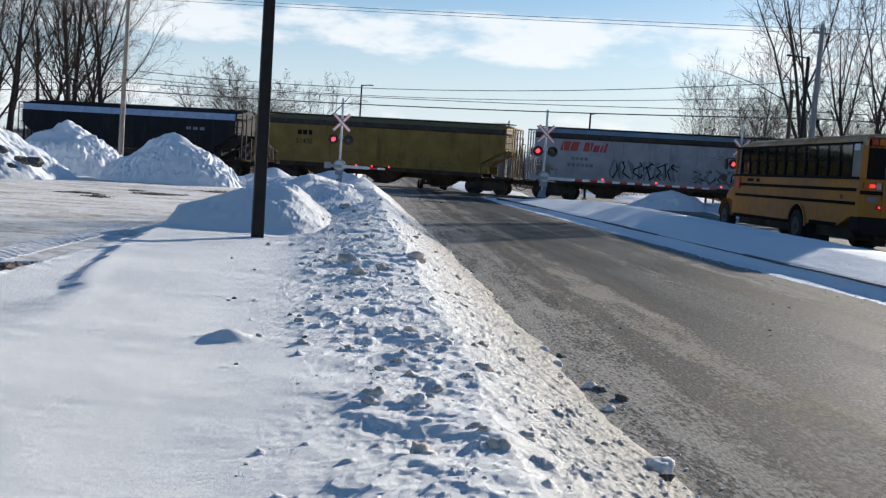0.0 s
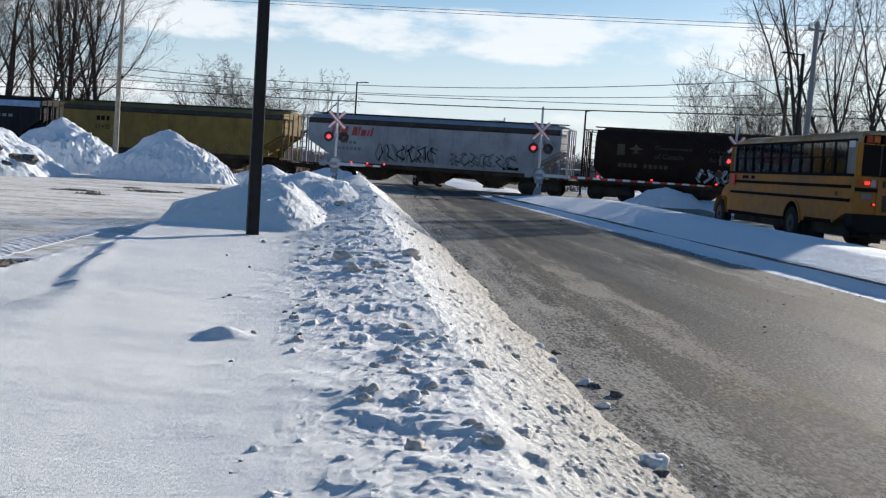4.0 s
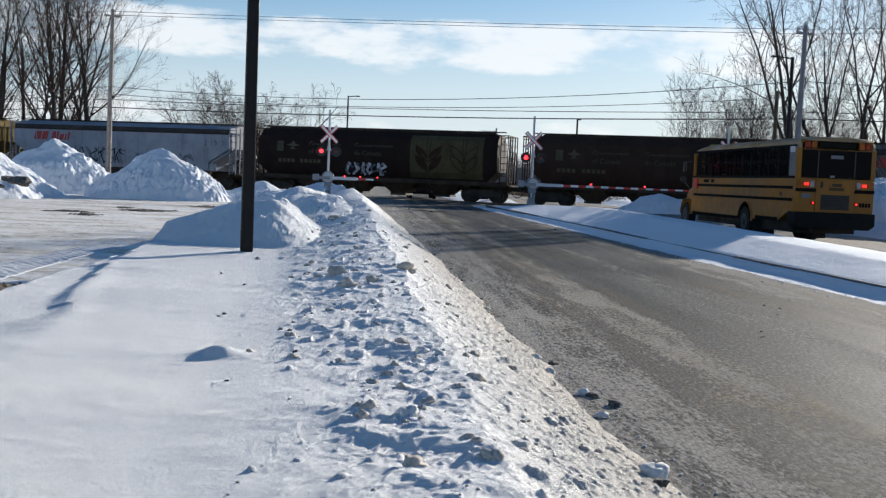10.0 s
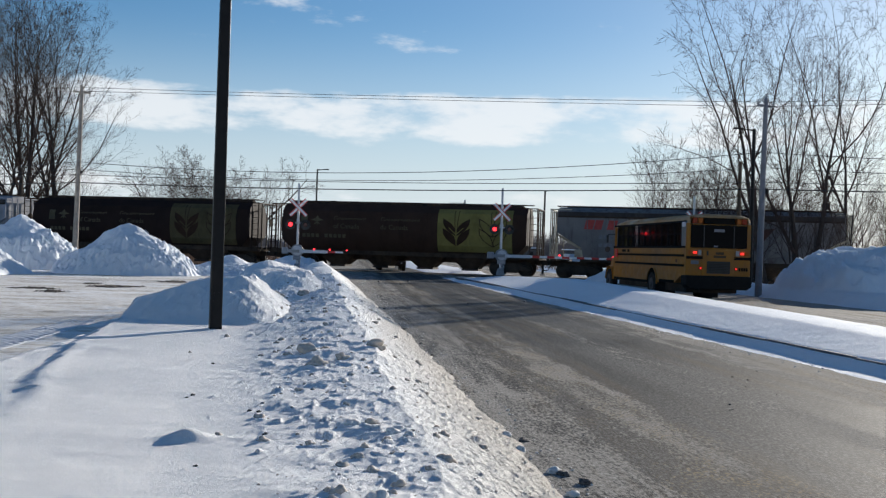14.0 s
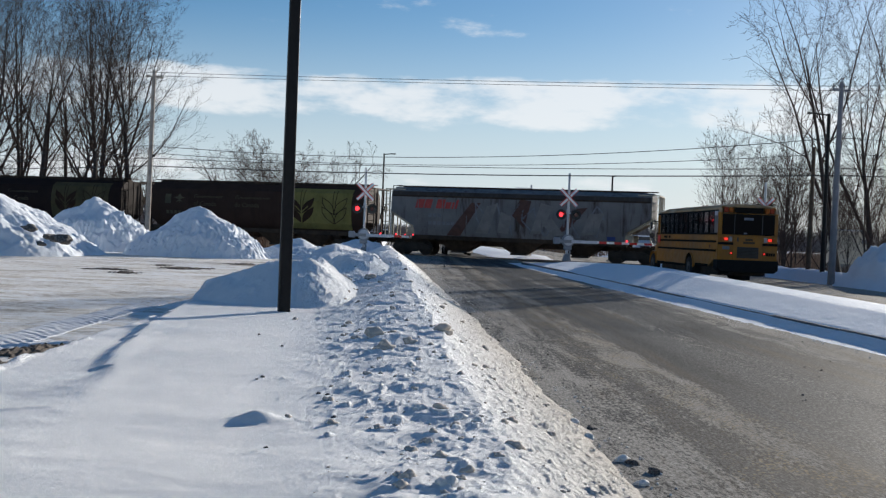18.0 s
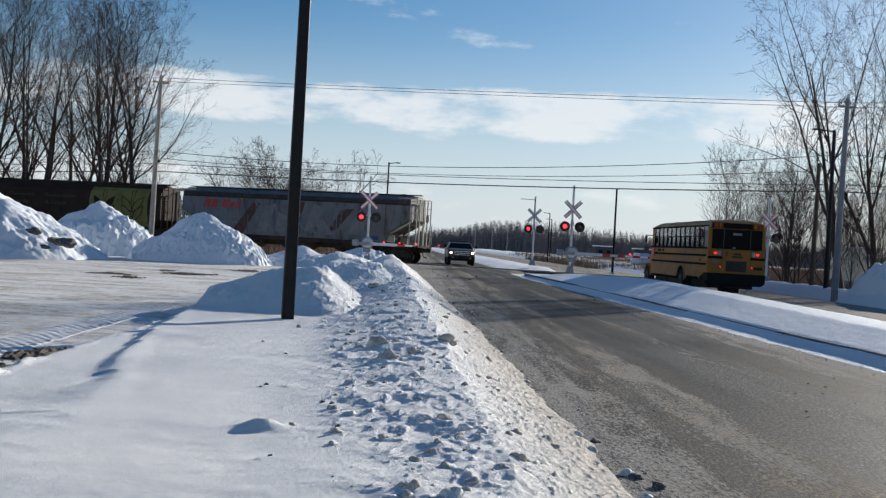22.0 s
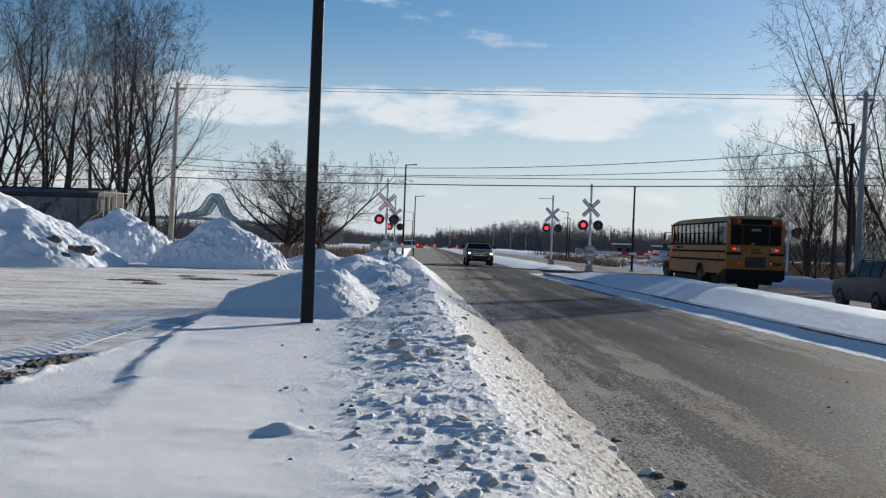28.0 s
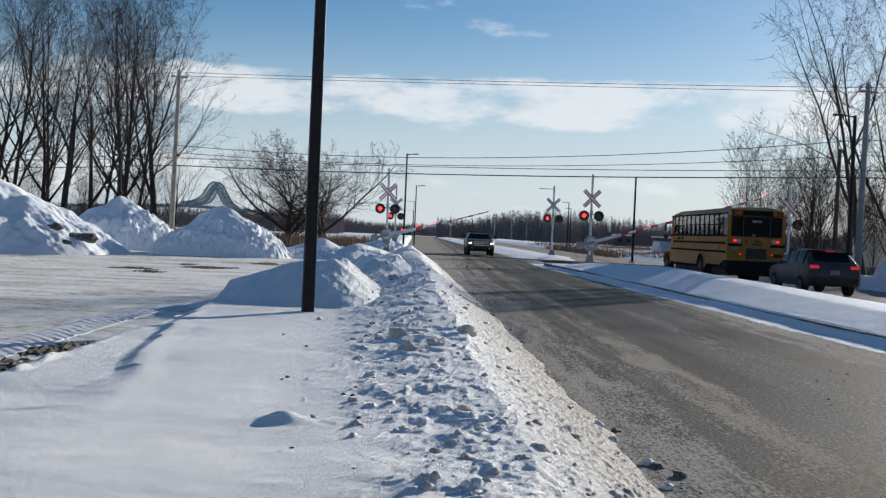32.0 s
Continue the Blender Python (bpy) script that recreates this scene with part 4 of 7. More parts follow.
def decal(kind, polys, name, mat, parent, label="", off=0.012):
    """Flat shapes (x, z) laid on the side that faces the road."""
    g = Geo()
    for poly in polys:
        zs = [p[1] for p in poly]
        cuts = [min(zs)] + sorted(b for _, b in PROFILE[kind] if min(zs) < b < max(zs)) + [max(zs)]
        for z0, z1 in zip(cuts, cuts[1:]):
            q = clip_z(clip_z(poly, z0, 1), z1, -1)
            if len(q) > 2:
                g.add([(x, -side_y(kind, z) - off, z) for x, z in q], [tuple(range(len(q)))])
    ob = part(name, g, mat, parent, label, smooth=0)
    return tagged(ob, kind="stuff") if len(polys) > 1 else ob


def clip_z(poly, z, sgn):
    out = []
    for a, b in zip(poly, poly[1:] + poly[:1]):
        ia, ib = (a[1] - z) * sgn >= -1e-9, (b[1] - z) * sgn >= -1e-9
        if ia:
            out.append(a)
        if ia != ib:
            t = (z - a[1]) / (b[1] - a[1])
            out.append((a[0] + (b[0] - a[0]) * t, z))
    return out


def stroke(pts, w):
    """A thick brush line through (x, z) points, as convex pieces."""
    out = []
    for a, b in zip(pts, pts[1:]):
        d = Vector((b[0] - a[0], b[1] - a[1]))
        if d.length < 1e-4:
            continue
        n = Vector((-d.y, d.x)).normalized() * w / 2
        e = d.normalized() * w * 0.3
        out.append([(a[0] - e.x + n.x, a[1] - e.y + n.y), (a[0] - e.x - n.x, a[1] - e.y - n.y), (b[0] + e.x - n.x, b[1] + e.y - n.y), (b[0] + e.x + n.x, b[1] + e.y + n.y)])
    return out


def lettering(words, size, x, z, kind, mat, parent, name="lettering"):
    cu = bpy.data.curves.new(name, "FONT")
    cu.body, cu.size, cu.extrude = words, size, 0.002
    tmp = new(name, cu)
    me = bpy.data.meshes.new_from_object(tmp.evaluated_get(bpy.context.evaluated_depsgraph_get()))
    bpy.data.objects.remove(tmp)
    me.materials.clear()
    me.materials.append(mat)
    tagged(part(name, me, None, parent, at=pose(x, -side_y(kind, z + size * 0.3) - 0.02, z, 90, 0, 0)), kind="stuff")


WHEEL_GEO = Geo()
for sy in (-0.7525, 0.7525):
    WHEEL_GEO.cyl((0, sy - 0.065, 0), (0, sy + 0.065, 0), 0.455, 0.455, 20)
    WHEEL_GEO.cyl((0, sy * 0.93 - 0.02, 0), (0, sy * 0.93 + 0.02, 0), 0.485, 0.485, 20)
    WHEEL_GEO.cyl((0, sy * 1.1 - 0.02, 0), (0, sy * 1.1 + 0.02, 0), 0.16, 0.16, 10)
WHEEL_GEO.cyl((0, -1.0, 0), (0, 1.0, 0), 0.085, 0.085, 8)
WHEEL_MESH = WHEEL_GEO.mesh("wheelset", STEEL_DARK)
FRAME_GEO = Geo()
for sy in (-1.0, 1.0):
    FRAME_GEO.prism([(-1.25, 0.36), (-0.55, 0.36), (-0.42, 0.20), (0.42, 0.20), (0.55, 0.36), (1.25, 0.36), (1.25, 0.56), (0.6, 0.78), (-0.6, 0.78), (-1.25, 0.56)], "y", sy - 0.08, sy + 0.08)
    for sx in (-0.889, 0.889):
        FRAME_GEO.box(sx, sy, 0.47, 0.32, 0.22, 0.26)
    for sx in (-0.16, 0, 0.16):
        FRAME_GEO.cyl((sx, sy, 0.30), (sx, sy, 0.62), 0.07, 0.07, 8)
FRAME_GEO.box(0, 0, 0.62, 0.42, 2.0, 0.22)
FRAME_MESH = FRAME_GEO.mesh("bogie", STEEL_DARK)
WHEELS = []


def wagon(label, kind, paint, grime, index, hoppers, top=None, ends=None):
    """A covered hopper wagon, its middle at the origin, rails at z = 0, its marked side towards -y."""
    o = thing("hopper_wagon", label, "rail wagon", pose(0, 0, 0), "goods train")
    ends = ends or paint
    slab = kind == "slab"
    xe = 8.15 if slab else 7.9
    if slab:
        rings = [ring(kind, -8.2, 2.75), ring(kind, -6.7, 1.85), ring(kind, -6.62, 1.25), ring(kind, 6.62, 1.25), ring(kind, 6.7, 1.85), ring(kind, 8.2, 2.75)]
    else:
        rings = [ring(kind, -7.95, 1.9, 0.12), ring(kind, -7.3, 1.25), ring(kind, 7.3, 1.25), ring(kind, 7.95, 1.9, 0.12)]
    body = part("body", Geo().loft(rings), paint, o, smooth=28)
    if top:
        part("top_band", Geo().box(0, -1.60 if index == 0 else -1.575, 3.86, 2 * xe, 0.03, 0.42 if index == 0 else 0.30, rx=-8), top, body, "pale blue band along the eaves" if index == 0 else "sooty band along the eaves", smooth=0)
    # ribs and seams on the plates
    if slab:
        for k in range(-4, 5):
            x = k * 1.6
            part("seam", Geo().box(x, -1.605, 2.75, 0.05, 0.02, 1.85), paint, body, smooth=0)
        part("eave_rail", Geo().box(0, -1.585, 3.72, 2 * xe, 0.07, 0.10), grime, body)
    else:
        for x in (-7.2, -3.6, 0, 7.2):
            z = [p[1] for p in PROFILE[kind]]
            g = Geo()
            for z0, z1 in zip(z, z[1:]):
                y0, y1 = side_y(kind, z0) + 0.012, side_y(kind, z1) + 0.012
                g.add([(x - 0.04, -y0, z0), (x + 0.04, -y0, z0), (x + 0.04, -y1, z1), (x - 0.04, -y1, z1)], [(0, 1, 2, 3)])
            part("seam", g, paint, body, smooth=0)
    # roof walk and hatches
    part("roof_ridge", Geo().box(0, 0, 4.30, 2 * xe - 0.5, 1.25, 0.17, taper=0.97), grime, body, smooth=0)
    part("running_board", Geo().box(0, 0, 4.40, 2 * xe + 0.5, 0.62, 0.05), grime, o)
    for k in range(-3, 4):
        part("hatch", Geo().box(k * 2.0 + 0.5, -0.40, 4.30, 1.7, 0.5, 0.08, rx=8), grime, o)
    # sills, hoppers, running gear
    for sy in (-1.36, 1.36):
        part("side_sill", Geo().box(0, sy, 1.15, 17.2 if not slab else 13.6, 0.16, 0.26), grime, o)
    part("centre_sill", Geo().box(0, 0, 0.86, 17.4, 0.42, 0.32), grime, o)
    for k in range(hoppers):
        x = (k - (hoppers - 1) / 2) * (11.6 / hoppers)
        hw = 5.6 / hoppers
        g = Geo().loft([[(x - hw, -1.3, 1.25), (x + hw, -1.3, 1.25), (x + hw, 1.3, 1.25), (x - hw, 1.3, 1.25)], [(x - 0.45, -0.62, 0.34), (x + 0.45, -0.62, 0.34), (x + 0.45, 0.62, 0.34), (x - 0.45, 0.62, 0.34)]])
        hp = part("hopper", g, grime, o, smooth=0)
        part("outlet_gate", Geo().box(x, 0, 0.29, 1.05, 1.5, 0.12), STEEL_DARK, hp)
    for sx in (-1, 1):
        bx = sx * 6.95
        bg = part("bogie", FRAME_MESH, None, o, at=pose(bx, 0, 0))
        for ax in (-0.889, 0.889):
            wset = part("wheelset", WHEEL_MESH, None, bg, at=pose(ax, 0, 0.455))
            WHEELS.append((wset, ax))
        part("coupler", Geo().box(sx * 8.8, 0, 0.88, 0.9, 0.24, 0.26).box(sx * 9.05, 0.1 * sx, 0.88, 0.26, 0.34, 0.30), STEEL_DARK, o)
        part("air_hose", Geo().tube([(sx * 8.7, -0.3, 0.78), (sx * 8.85, -0.3, 0.45), (sx * 9.08, -0.25, 0.38)], 0.03, 6), BLACK, o)
        part("end_platform", Geo().box(sx * 8.2, 0, 1.08, 1.2, 2.9, 0.10), grime, o)
        for sy in (-1.45, 1.45):
            ladder = part("ladder", Geo().box(sx * 8.62, sy, 2.6, 0.06, 0.05, 3.1).box(sx * 8.18, sy, 2.6, 0.06, 0.05, 3.1), ends, o)
            for k in range(8):
                part("rung", Geo().cyl((sx * 8.18, sy, 1.3 + 0.38 * k), (sx * 8.62, sy, 1.3 + 0.38 * k), 0.016, 0.016, 6), ends, ladder)
        for sy in (-0.8, 0.0, 0.8):
            part("end_post", Geo().box(sx * 8.6, sy, 2.6, 0.07, 0.07, 3.1), ends, o)
        part("top_frame", Geo().box(sx * 8.62, 0, 4.14, 0.07, 3.0, 0.07).box(sx * 8.0, -1.45, 4.14, 1.3, 0.06, 0.06).box(sx * 8.0, 1.45, 4.14, 1.3, 0.06, 0.06), ends, o)
        if slab:
            for sy in (-1.3, 1.3):
                part("slope_brace", Geo().prism([(sx * 6.8, 1.9), (sx * 8.3, 2.75), (sx * 8.3, 2.62), (sx * 6.8, 1.74)], "y", sy - 0.04, sy + 0.04), ends, o)
                part("corner_gusset", Geo().box(sx * 6.9, sy, 1.5, 0.5, 0.05, 0.5), ends, o)
        part("brake_wheel", Geo().cyl((sx * 8.70, 0.45, 2.9), (sx * 8.74, 0.45, 2.9), 0.27, 0.27, 14), grime, o)
    part("brake_cylinder", Geo().cyl((6.2, -0.9, 0.95), (5.6, -0.9, 0.95), 0.16, 0.16, 10), grime, o)
    WAGONS.append((o, index))
    return o, body


WAGONS = []
GRIME = plain("brown_train_grime", (0.040, 0.030, 0.024), 0.95, 0, 0.4, 3.0, 0.2, dirt=(0.085, 0.06, 0.042), spec=0.04)
P_BLACK = car_paint("black_wagon_paint", (0.022, 0.022, 0.025), (0.05, 0.04, 0.035), 0.5)
P_OLIVE = car_paint("mustard_wagon_paint", (0.235, 0.158, 0.050), (0.09, 0.05, 0.022), 0.55)
P_GREY = car_paint("pale_grey_wagon_paint", (0.33, 0.34, 0.37), (0.12, 0.10, 0.10), 0.45)
P_GREY2 = car_paint("rust_streaked_grey_paint", (0.19, 0.18, 0.178), (0.050, 0.028, 0.017), 0.95)
P_BROWN = car_paint("dark_brown_wagon_paint", (0.050, 0.029, 0.021), (0.026, 0.016, 0.012), 0.5)
P_BROWN2 = car_paint("sooty_brown_wagon_paint", (0.028, 0.017, 0.014), (0.016, 0.011, 0.01), 0.6)
D_PANEL = car_paint("faded_yellow_panel", (0.092, 0.074, 0.038), (0.035, 0.028, 0.016), 0.6)
D_PANEL2 = car_paint("bright_yellow_panel", (0.22, 0.185, 0.062), (0.10, 0.08, 0.03), 0.5)
SOOT = car_paint("sooty_eaves_paint", (0.055, 0.048, 0.046), (0.10, 0.085, 0.075), 0.7)
D_BROWN = plain("brown_marking", (0.045, 0.026, 0.017), 0.8, spec=0.05)
D_DARK = plain("dark_marking", (0.014, 0.012, 0.010), 0.8, spec=0.05)
D_RED = plain("red_marking", (0.38, 0.045, 0.035), 0.6, 0, 0.2)
D_YEL = plain("faded_yellow_marking", (0.075, 0.06, 0.03), 0.8)
D_PALE = plain("pale_marking", (0.58, 0.60, 0.66), 0.7)
D_GREYM = plain("grey_marking", (0.17, 0.17, 0.19), 0.7)
D_RUST = plain("rust_red_graffiti", (0.095, 0.042, 0.030), 0.75, 0, 0.3, 2.0)
D_WHITE = plain("white_graffiti", (0.20, 0.185, 0.175), 0.75, 0, 0.2, 2.0)


def leaf_sign(kind, cx, parent, body, panel, ghost):
    """The yellow panel with two ears of grain."""
    decal(kind, [[(cx - 2.35, 1.38), (cx + 2.35, 1.38), (cx + 2.35, 4.02), (cx - 2.35, 4.02)]], "yellow_panel", panel, body, "faded yellow panel with two ears of grain", 0.010)
    for k, x in enumerate((cx - 1.15, cx + 1.15)):
        shapes = []
        for j, z in enumerate((1.75, 2.35)):
            for s in (-1, 1):
                leaf = [(x + s * 0.03, z), (x + s * 0.30, z + 0.16), (x + s * 0.62, z + 0.40), (x + s * 0.82, z + 0.72), (x + s * 0.86, z + 1.08), (x + s * 0.66, z + 0.98), (x + s * 0.38, z + 0.82), (x + s * 0.14, z + 0.58), (x + s * 0.03, z + 0.30)]
                if k == 0:
                    shapes.append(leaf if j == 0 else [(a, min(3.75, b)) for a, b in leaf])
                else:
                    shapes += stroke(leaf + leaf[:1], 0.045)
        for s in (-0.14, 0.14):
            shapes += stroke([(x + s * 0.4, 2.6), (x + s, 3.9)], 0.04)
        decal(kind, shapes, "grain_ear", D_BROWN, body, "", 0.03)
        if k == 0:
            decal(kind, stroke([(x, 1.7), (x, 3.2)], 0.08) + stroke([(x, 2.45), (x - 0.45, 2.85)], 0.06) + stroke([(x, 2.45), (x + 0.45, 2.85)], 0.06), "grain_stem", panel, body, "", 0.045)


def scribble(kind, body, x0, x1, z0, z1, n, w, mat, seed, name="graffiti"):
    """Sprayed loops and strokes that form no words."""
    r = random.Random(seed)
    polys = []
    for k in range(n):
        cx = x0 + (x1 - x0) * (k + 0.5) / n
        hw, c = (x1 - x0) / n * 0.5, r.random()
        if c < 0.5:
            pts = [(cx + hw * math.cos(a) * r.uniform(0.7, 1.0), (z0 + z1) / 2 + (z1 - z0) / 2 * math.sin(a)) for a in [r.uniform(0, 2) + j * 0.6 for j in range(r.randint(7, 10))]]
        else:
            pts = [(cx + hw * r.uniform(-1, 1), z) for z in np.linspace(z0, z1, r.randint(3, 5))]
            if r.random() < 0.6:
                pts += [(cx + hw * r.uniform(0.2, 1), z0 + (z1 - z0) * r.random())]
        polys += stroke(pts, w)
    decal(kind, polys, name, mat, body, "sprayed graffiti", 0.016 + 0.004 * (seed % 3))


def train():
    # leading black wagon
    o, b = wagon("black covered hopper wagon with a pale blue upper band", "slab", P_BLACK, GRIME, 0, 3, plain("pale_blue_band", (0.30, 0.38, 0.52), 0.6, 0, 0.2), P_BLACK)
    decal("slab", [[(-6.4, 1.35), (6.4, 1.35), (6.4, 1.43), (-6.4, 1.43)]], "sill_stripe", D_RUST, b)
    decal("slab", [[(4.6 + k * 0.5, 2.9), (4.95 + k * 0.5, 2.9), (4.95 + k * 0.5, 3.1), (4.6 + k * 0.5, 3.1)] for k in range(3)], "marking", D_GREYM, b)
    # mustard wagon
    o, b = wagon("mustard-yellow covered hopper wagon, grimy along the sill", "slab", P_OLIVE, GRIME, 1, 3, SOOT, P_OLIVE)
    decal("slab", [[(-5.55 + 0.36 * k, 3.02), (-5.27 + 0.36 * k, 3.02), (-5.27 + 0.36 * k, 3.32), (-5.55 + 0.36 * k, 3.32)] for k in range(3)], "marking", D_DARK, b)
    lettering("51430", 0.46, -5.65, 2.45, "slab", D_DARK, b)
    scribble("slab", b, -3.0, -1.0, 1.5, 2.3, 3, 0.1, plain("faded_red_graffiti", (0.20, 0.10, 0.05), 0.7), 12)
    scribble("slab", b, 0.5, 5.0, 1.55, 1.95, 9, 0.05, plain("faded_graffiti", (0.19, 0.15, 0.06), 0.7), 14)
    # pale grey wagon with dark graffiti
    o, b = wagon("pale grey covered hopper wagon with red marks and dark graffiti", "slab", P_GREY, GRIME, 2, 3, SOOT, P_GREY)
    red_mark(b, -6.6, 2.98)
    decal("slab", [[(-5.9 + 0.27 * k, 2.45), (-5.7 + 0.27 * k, 2.45), (-5.7 + 0.27 * k, 2.62), (-5.9 + 0.27 * k, 2.62)] for k in range(4)] + [[(-6.1 + 0.27 * k, 2.05), (-5.9 + 0.27 * k, 2.05), (-5.9 + 0.27 * k, 2.25), (-6.1 + 0.27 * k, 2.25)] for k in range(6)], "marking", D_GREYM, b)
    scribble("slab", b, -3.6, 0.6, 1.5, 2.55, 8, 0.13, D_GREYM, 21)
    scribble("slab", b, -3.5, 0.5, 1.55, 2.5, 6, 0.07, D_DARK, 22)
    scribble("slab", b, 1.3, 5.6, 1.5, 2.3, 7, 0.12, D_GREYM, 23)
    scribble("slab", b, 1.3, 5.5, 1.55, 2.2, 6, 0.06, D_DARK, 24)
    scribble("slab", b, 6.4, 7.8, 2.9, 3.3, 4, 0.06, D_GREYM, 25)
    decal("slab", [[(4.7, 1.42), (5.7, 1.42), (5.7, 1.6), (4.7, 1.6)]], "marking", D_DARK, b)
    # two brown wagons with the grain panel
    for idx, paint, panel in ((3, P_BROWN2, D_PANEL), (4, P_BROWN, D_PANEL2)):
        o, b = wagon("dark brown round-sided hopper wagon with a yellow grain panel" if idx == 4 else "sooty brown round-sided hopper wagon with a faded grain panel", "round", paint, GRIME, idx, 4, None, paint)
        leaf_sign("round", 4.75, o, b, panel, idx == 3)
        decal("round", [[(-6.6, 2.75), (-6.15, 2.75), (-6.15, 3.4), (-6.6, 3.4)]], "flag_bar", D_YEL, b)
        decal("round", [[(-5.75, 2.85), (-5.55, 3.05), (-5.95, 3.15), (-5.65, 3.25), (-5.5, 3.45), (-5.35, 3.25), (-5.05, 3.15), (-5.45, 3.05), (-5.25, 2.85), (-5.47, 2.92), (-5.5, 2.75), (-5.53, 2.92)][::1]], "leaf_emblem", D_YEL, b)
        lettering("Government", 0.42, -4.4, 3.12, "round", D_YEL, b)
        lettering("of Canada", 0.42, -4.4, 2.65, "round", D_YEL, b)
        lettering("Gouvernement", 0.42, -1.3, 3.12, "round", D_YEL, b)
        lettering("du Canada", 0.42, -1.3, 2.65, "round", D_YEL, b)
        decal("round", [[(-6.5 + 0.3 * k, 2.05), (-6.28 + 0.3 * k, 2.05), (-6.28 + 0.3 * k, 2.28), (-6.5 + 0.3 * k, 2.28)] for k in range(10) if k != 4], "marking", D_YEL, b)
        if idx == 3:
            scribble("round", b, -1.9, 0.9, 1.45, 2.15, 6, 0.14, D_PALE, 31)
            scribble("round", b, -1.9, 0.9, 1.5, 2.1, 5, 0.07, D_GREYM, 32)
    # last wagon, grey with big graffiti
    o, b = wagon("rust-streaked grey hopper wagon covered in big graffiti", "slab", P_GREY2, GRIME, 5, 3, SOOT, plain("cream_ladder_paint", (0.50, 0.45, 0.34), 0.7, 0, 0.2, 2.0, dirt=(0.2, 0.14, 0.09)))
    red_mark(b, -6.6, 2.98)
    decal("slab", [[(-5.7 + 0.3 * k, 2.42), (-5.48 + 0.3 * k, 2.42), (-5.48 + 0.3 * k, 2.66), (-5.7 + 0.3 * k, 2.66)] for k in range(3)] + [[(-5.7 + 0.3 * k, 1.95), (-5.48 + 0.3 * k, 1.95), (-5.48 + 0.3 * k, 2.16), (-5.7 + 0.3 * k, 2.16)] for k in range(6)], "marking", D_GREYM, b)
    decal("slab", [[(-4.5, 1.3), (-3.6, 1.3), (-2.3, 3.4), (-2.9, 3.4)], [(-0.3, 2.7), (0.5, 1.9), (0.9, 3.6), (0.2, 3.7)], [(2.5, 1.6), (3.3, 2.0), (4.4, 3.3), (3.5, 3.2)]], "graffiti", D_RUST, b, "rust-red graffiti strokes", 0.016)
    decal("slab", [[(-2.6, 1.5), (-1.8, 1.5), (-1.2, 3.4), (-1.9, 3.2)], [(-1.2, 1.6), (-0.5, 1.5), (-0.3, 2.6), (-1.0, 2.9)], [(0.9, 1.6), (1.5, 1.6), (2.3, 3.3), (1.5, 3.5)], [(1.6, 2.2), (2.4, 1.5), (3.0, 1.6), (2.2, 2.6)], [(4.0, 1.6), (5.0, 1.7), (5.4, 3.0), (4.5, 2.9)]], "graffiti", D_WHITE, b, "dirty white graffiti letters", 0.020)
    scribble("slab", b, -2.8, 5.4, 1.5, 3.4, 8, 0.09, D_GREYM, 42)
    decal("slab", [[(5.6, 1.35), (6.1, 1.35), (6.1, 1.6), (5.6, 1.6)]], "marking", plain("blue_marking", (0.04, 0.06, 0.2), 0.7), b)


def red_mark(body, x, z):
    """The operator's red name, as slanted plain bars."""
    polys = []
    for k, w in enumerate((0.52, 0.46)):
        x0 = x + 0.58 * k
        polys.append([(x0, z), (x0 + w, z), (x0 + w + 0.14, z + 0.56), (x0 + 0.14, z + 0.56)])
    for k, w in enumerate((0.52, 0.34, 0.14, 0.14)):
        x0 = x + 1.36 + (0, 0.60, 1.02, 1.24)[k]
        h = 0.56 if k in (0, 3) else 0.40
        polys.append([(x0, z), (x0 + w, z), (x0 + w + 0.25 * h, z + h), (x0 + 0.25 * h, z + h)])
    decal("slab", polys, "red_mark", D_RED, body)


train()
TRACK_A = math.atan(0.36)


def lead(t):
    """Metres along the line of the joint behind the first wagon."""
    return -8.0 - 3.669 * t + 0.01358 * t * t - 0.000607 * t ** 3


def wagon_pose(t, index):
    s = lead(t) + 18.2 * index - 9.1 - (0.15 if index == 5 else 0)
    return Matrix.Translation((s * math.cos(TRACK_A), 70.0 - s * math.sin(TRACK_A), RAIL_TOP)) @ Matrix.Rotation(-TRACK_A, 4, "Z")


# ---- road vehicles ----
YELLOW = plain("school_bus_yellow", (0.35, 0.142, 0.013), 0.5, 0, 0.10, 1.5, dirt=(0.19, 0.10, 0.04), spec=0.25)
TAIL = glow("lit_tail_lamp", (1.0, 0.035, 0.02), 0.75)
TAIL_DIM = glow("dim_tail_lamp", (0.8, 0.03, 0.04), 0.30)
GLASS_BLACK = Mat("tinted_rear_glass", 0.12, 0.0, 0.04).color((0.004, 0.004, 0.005)).m
CHROME = plain("dull_chrome", (0.55, 0.55, 0.55), 0.25, 0.9, 0.1)
HEAD = glow("lit_headlamp", (1.0, 0.86, 0.62), 5.0)
CLEAR = plain("clear_lens", (0.30, 0.30, 0.30), 0.25, spec=0.3)
WHEELED = []


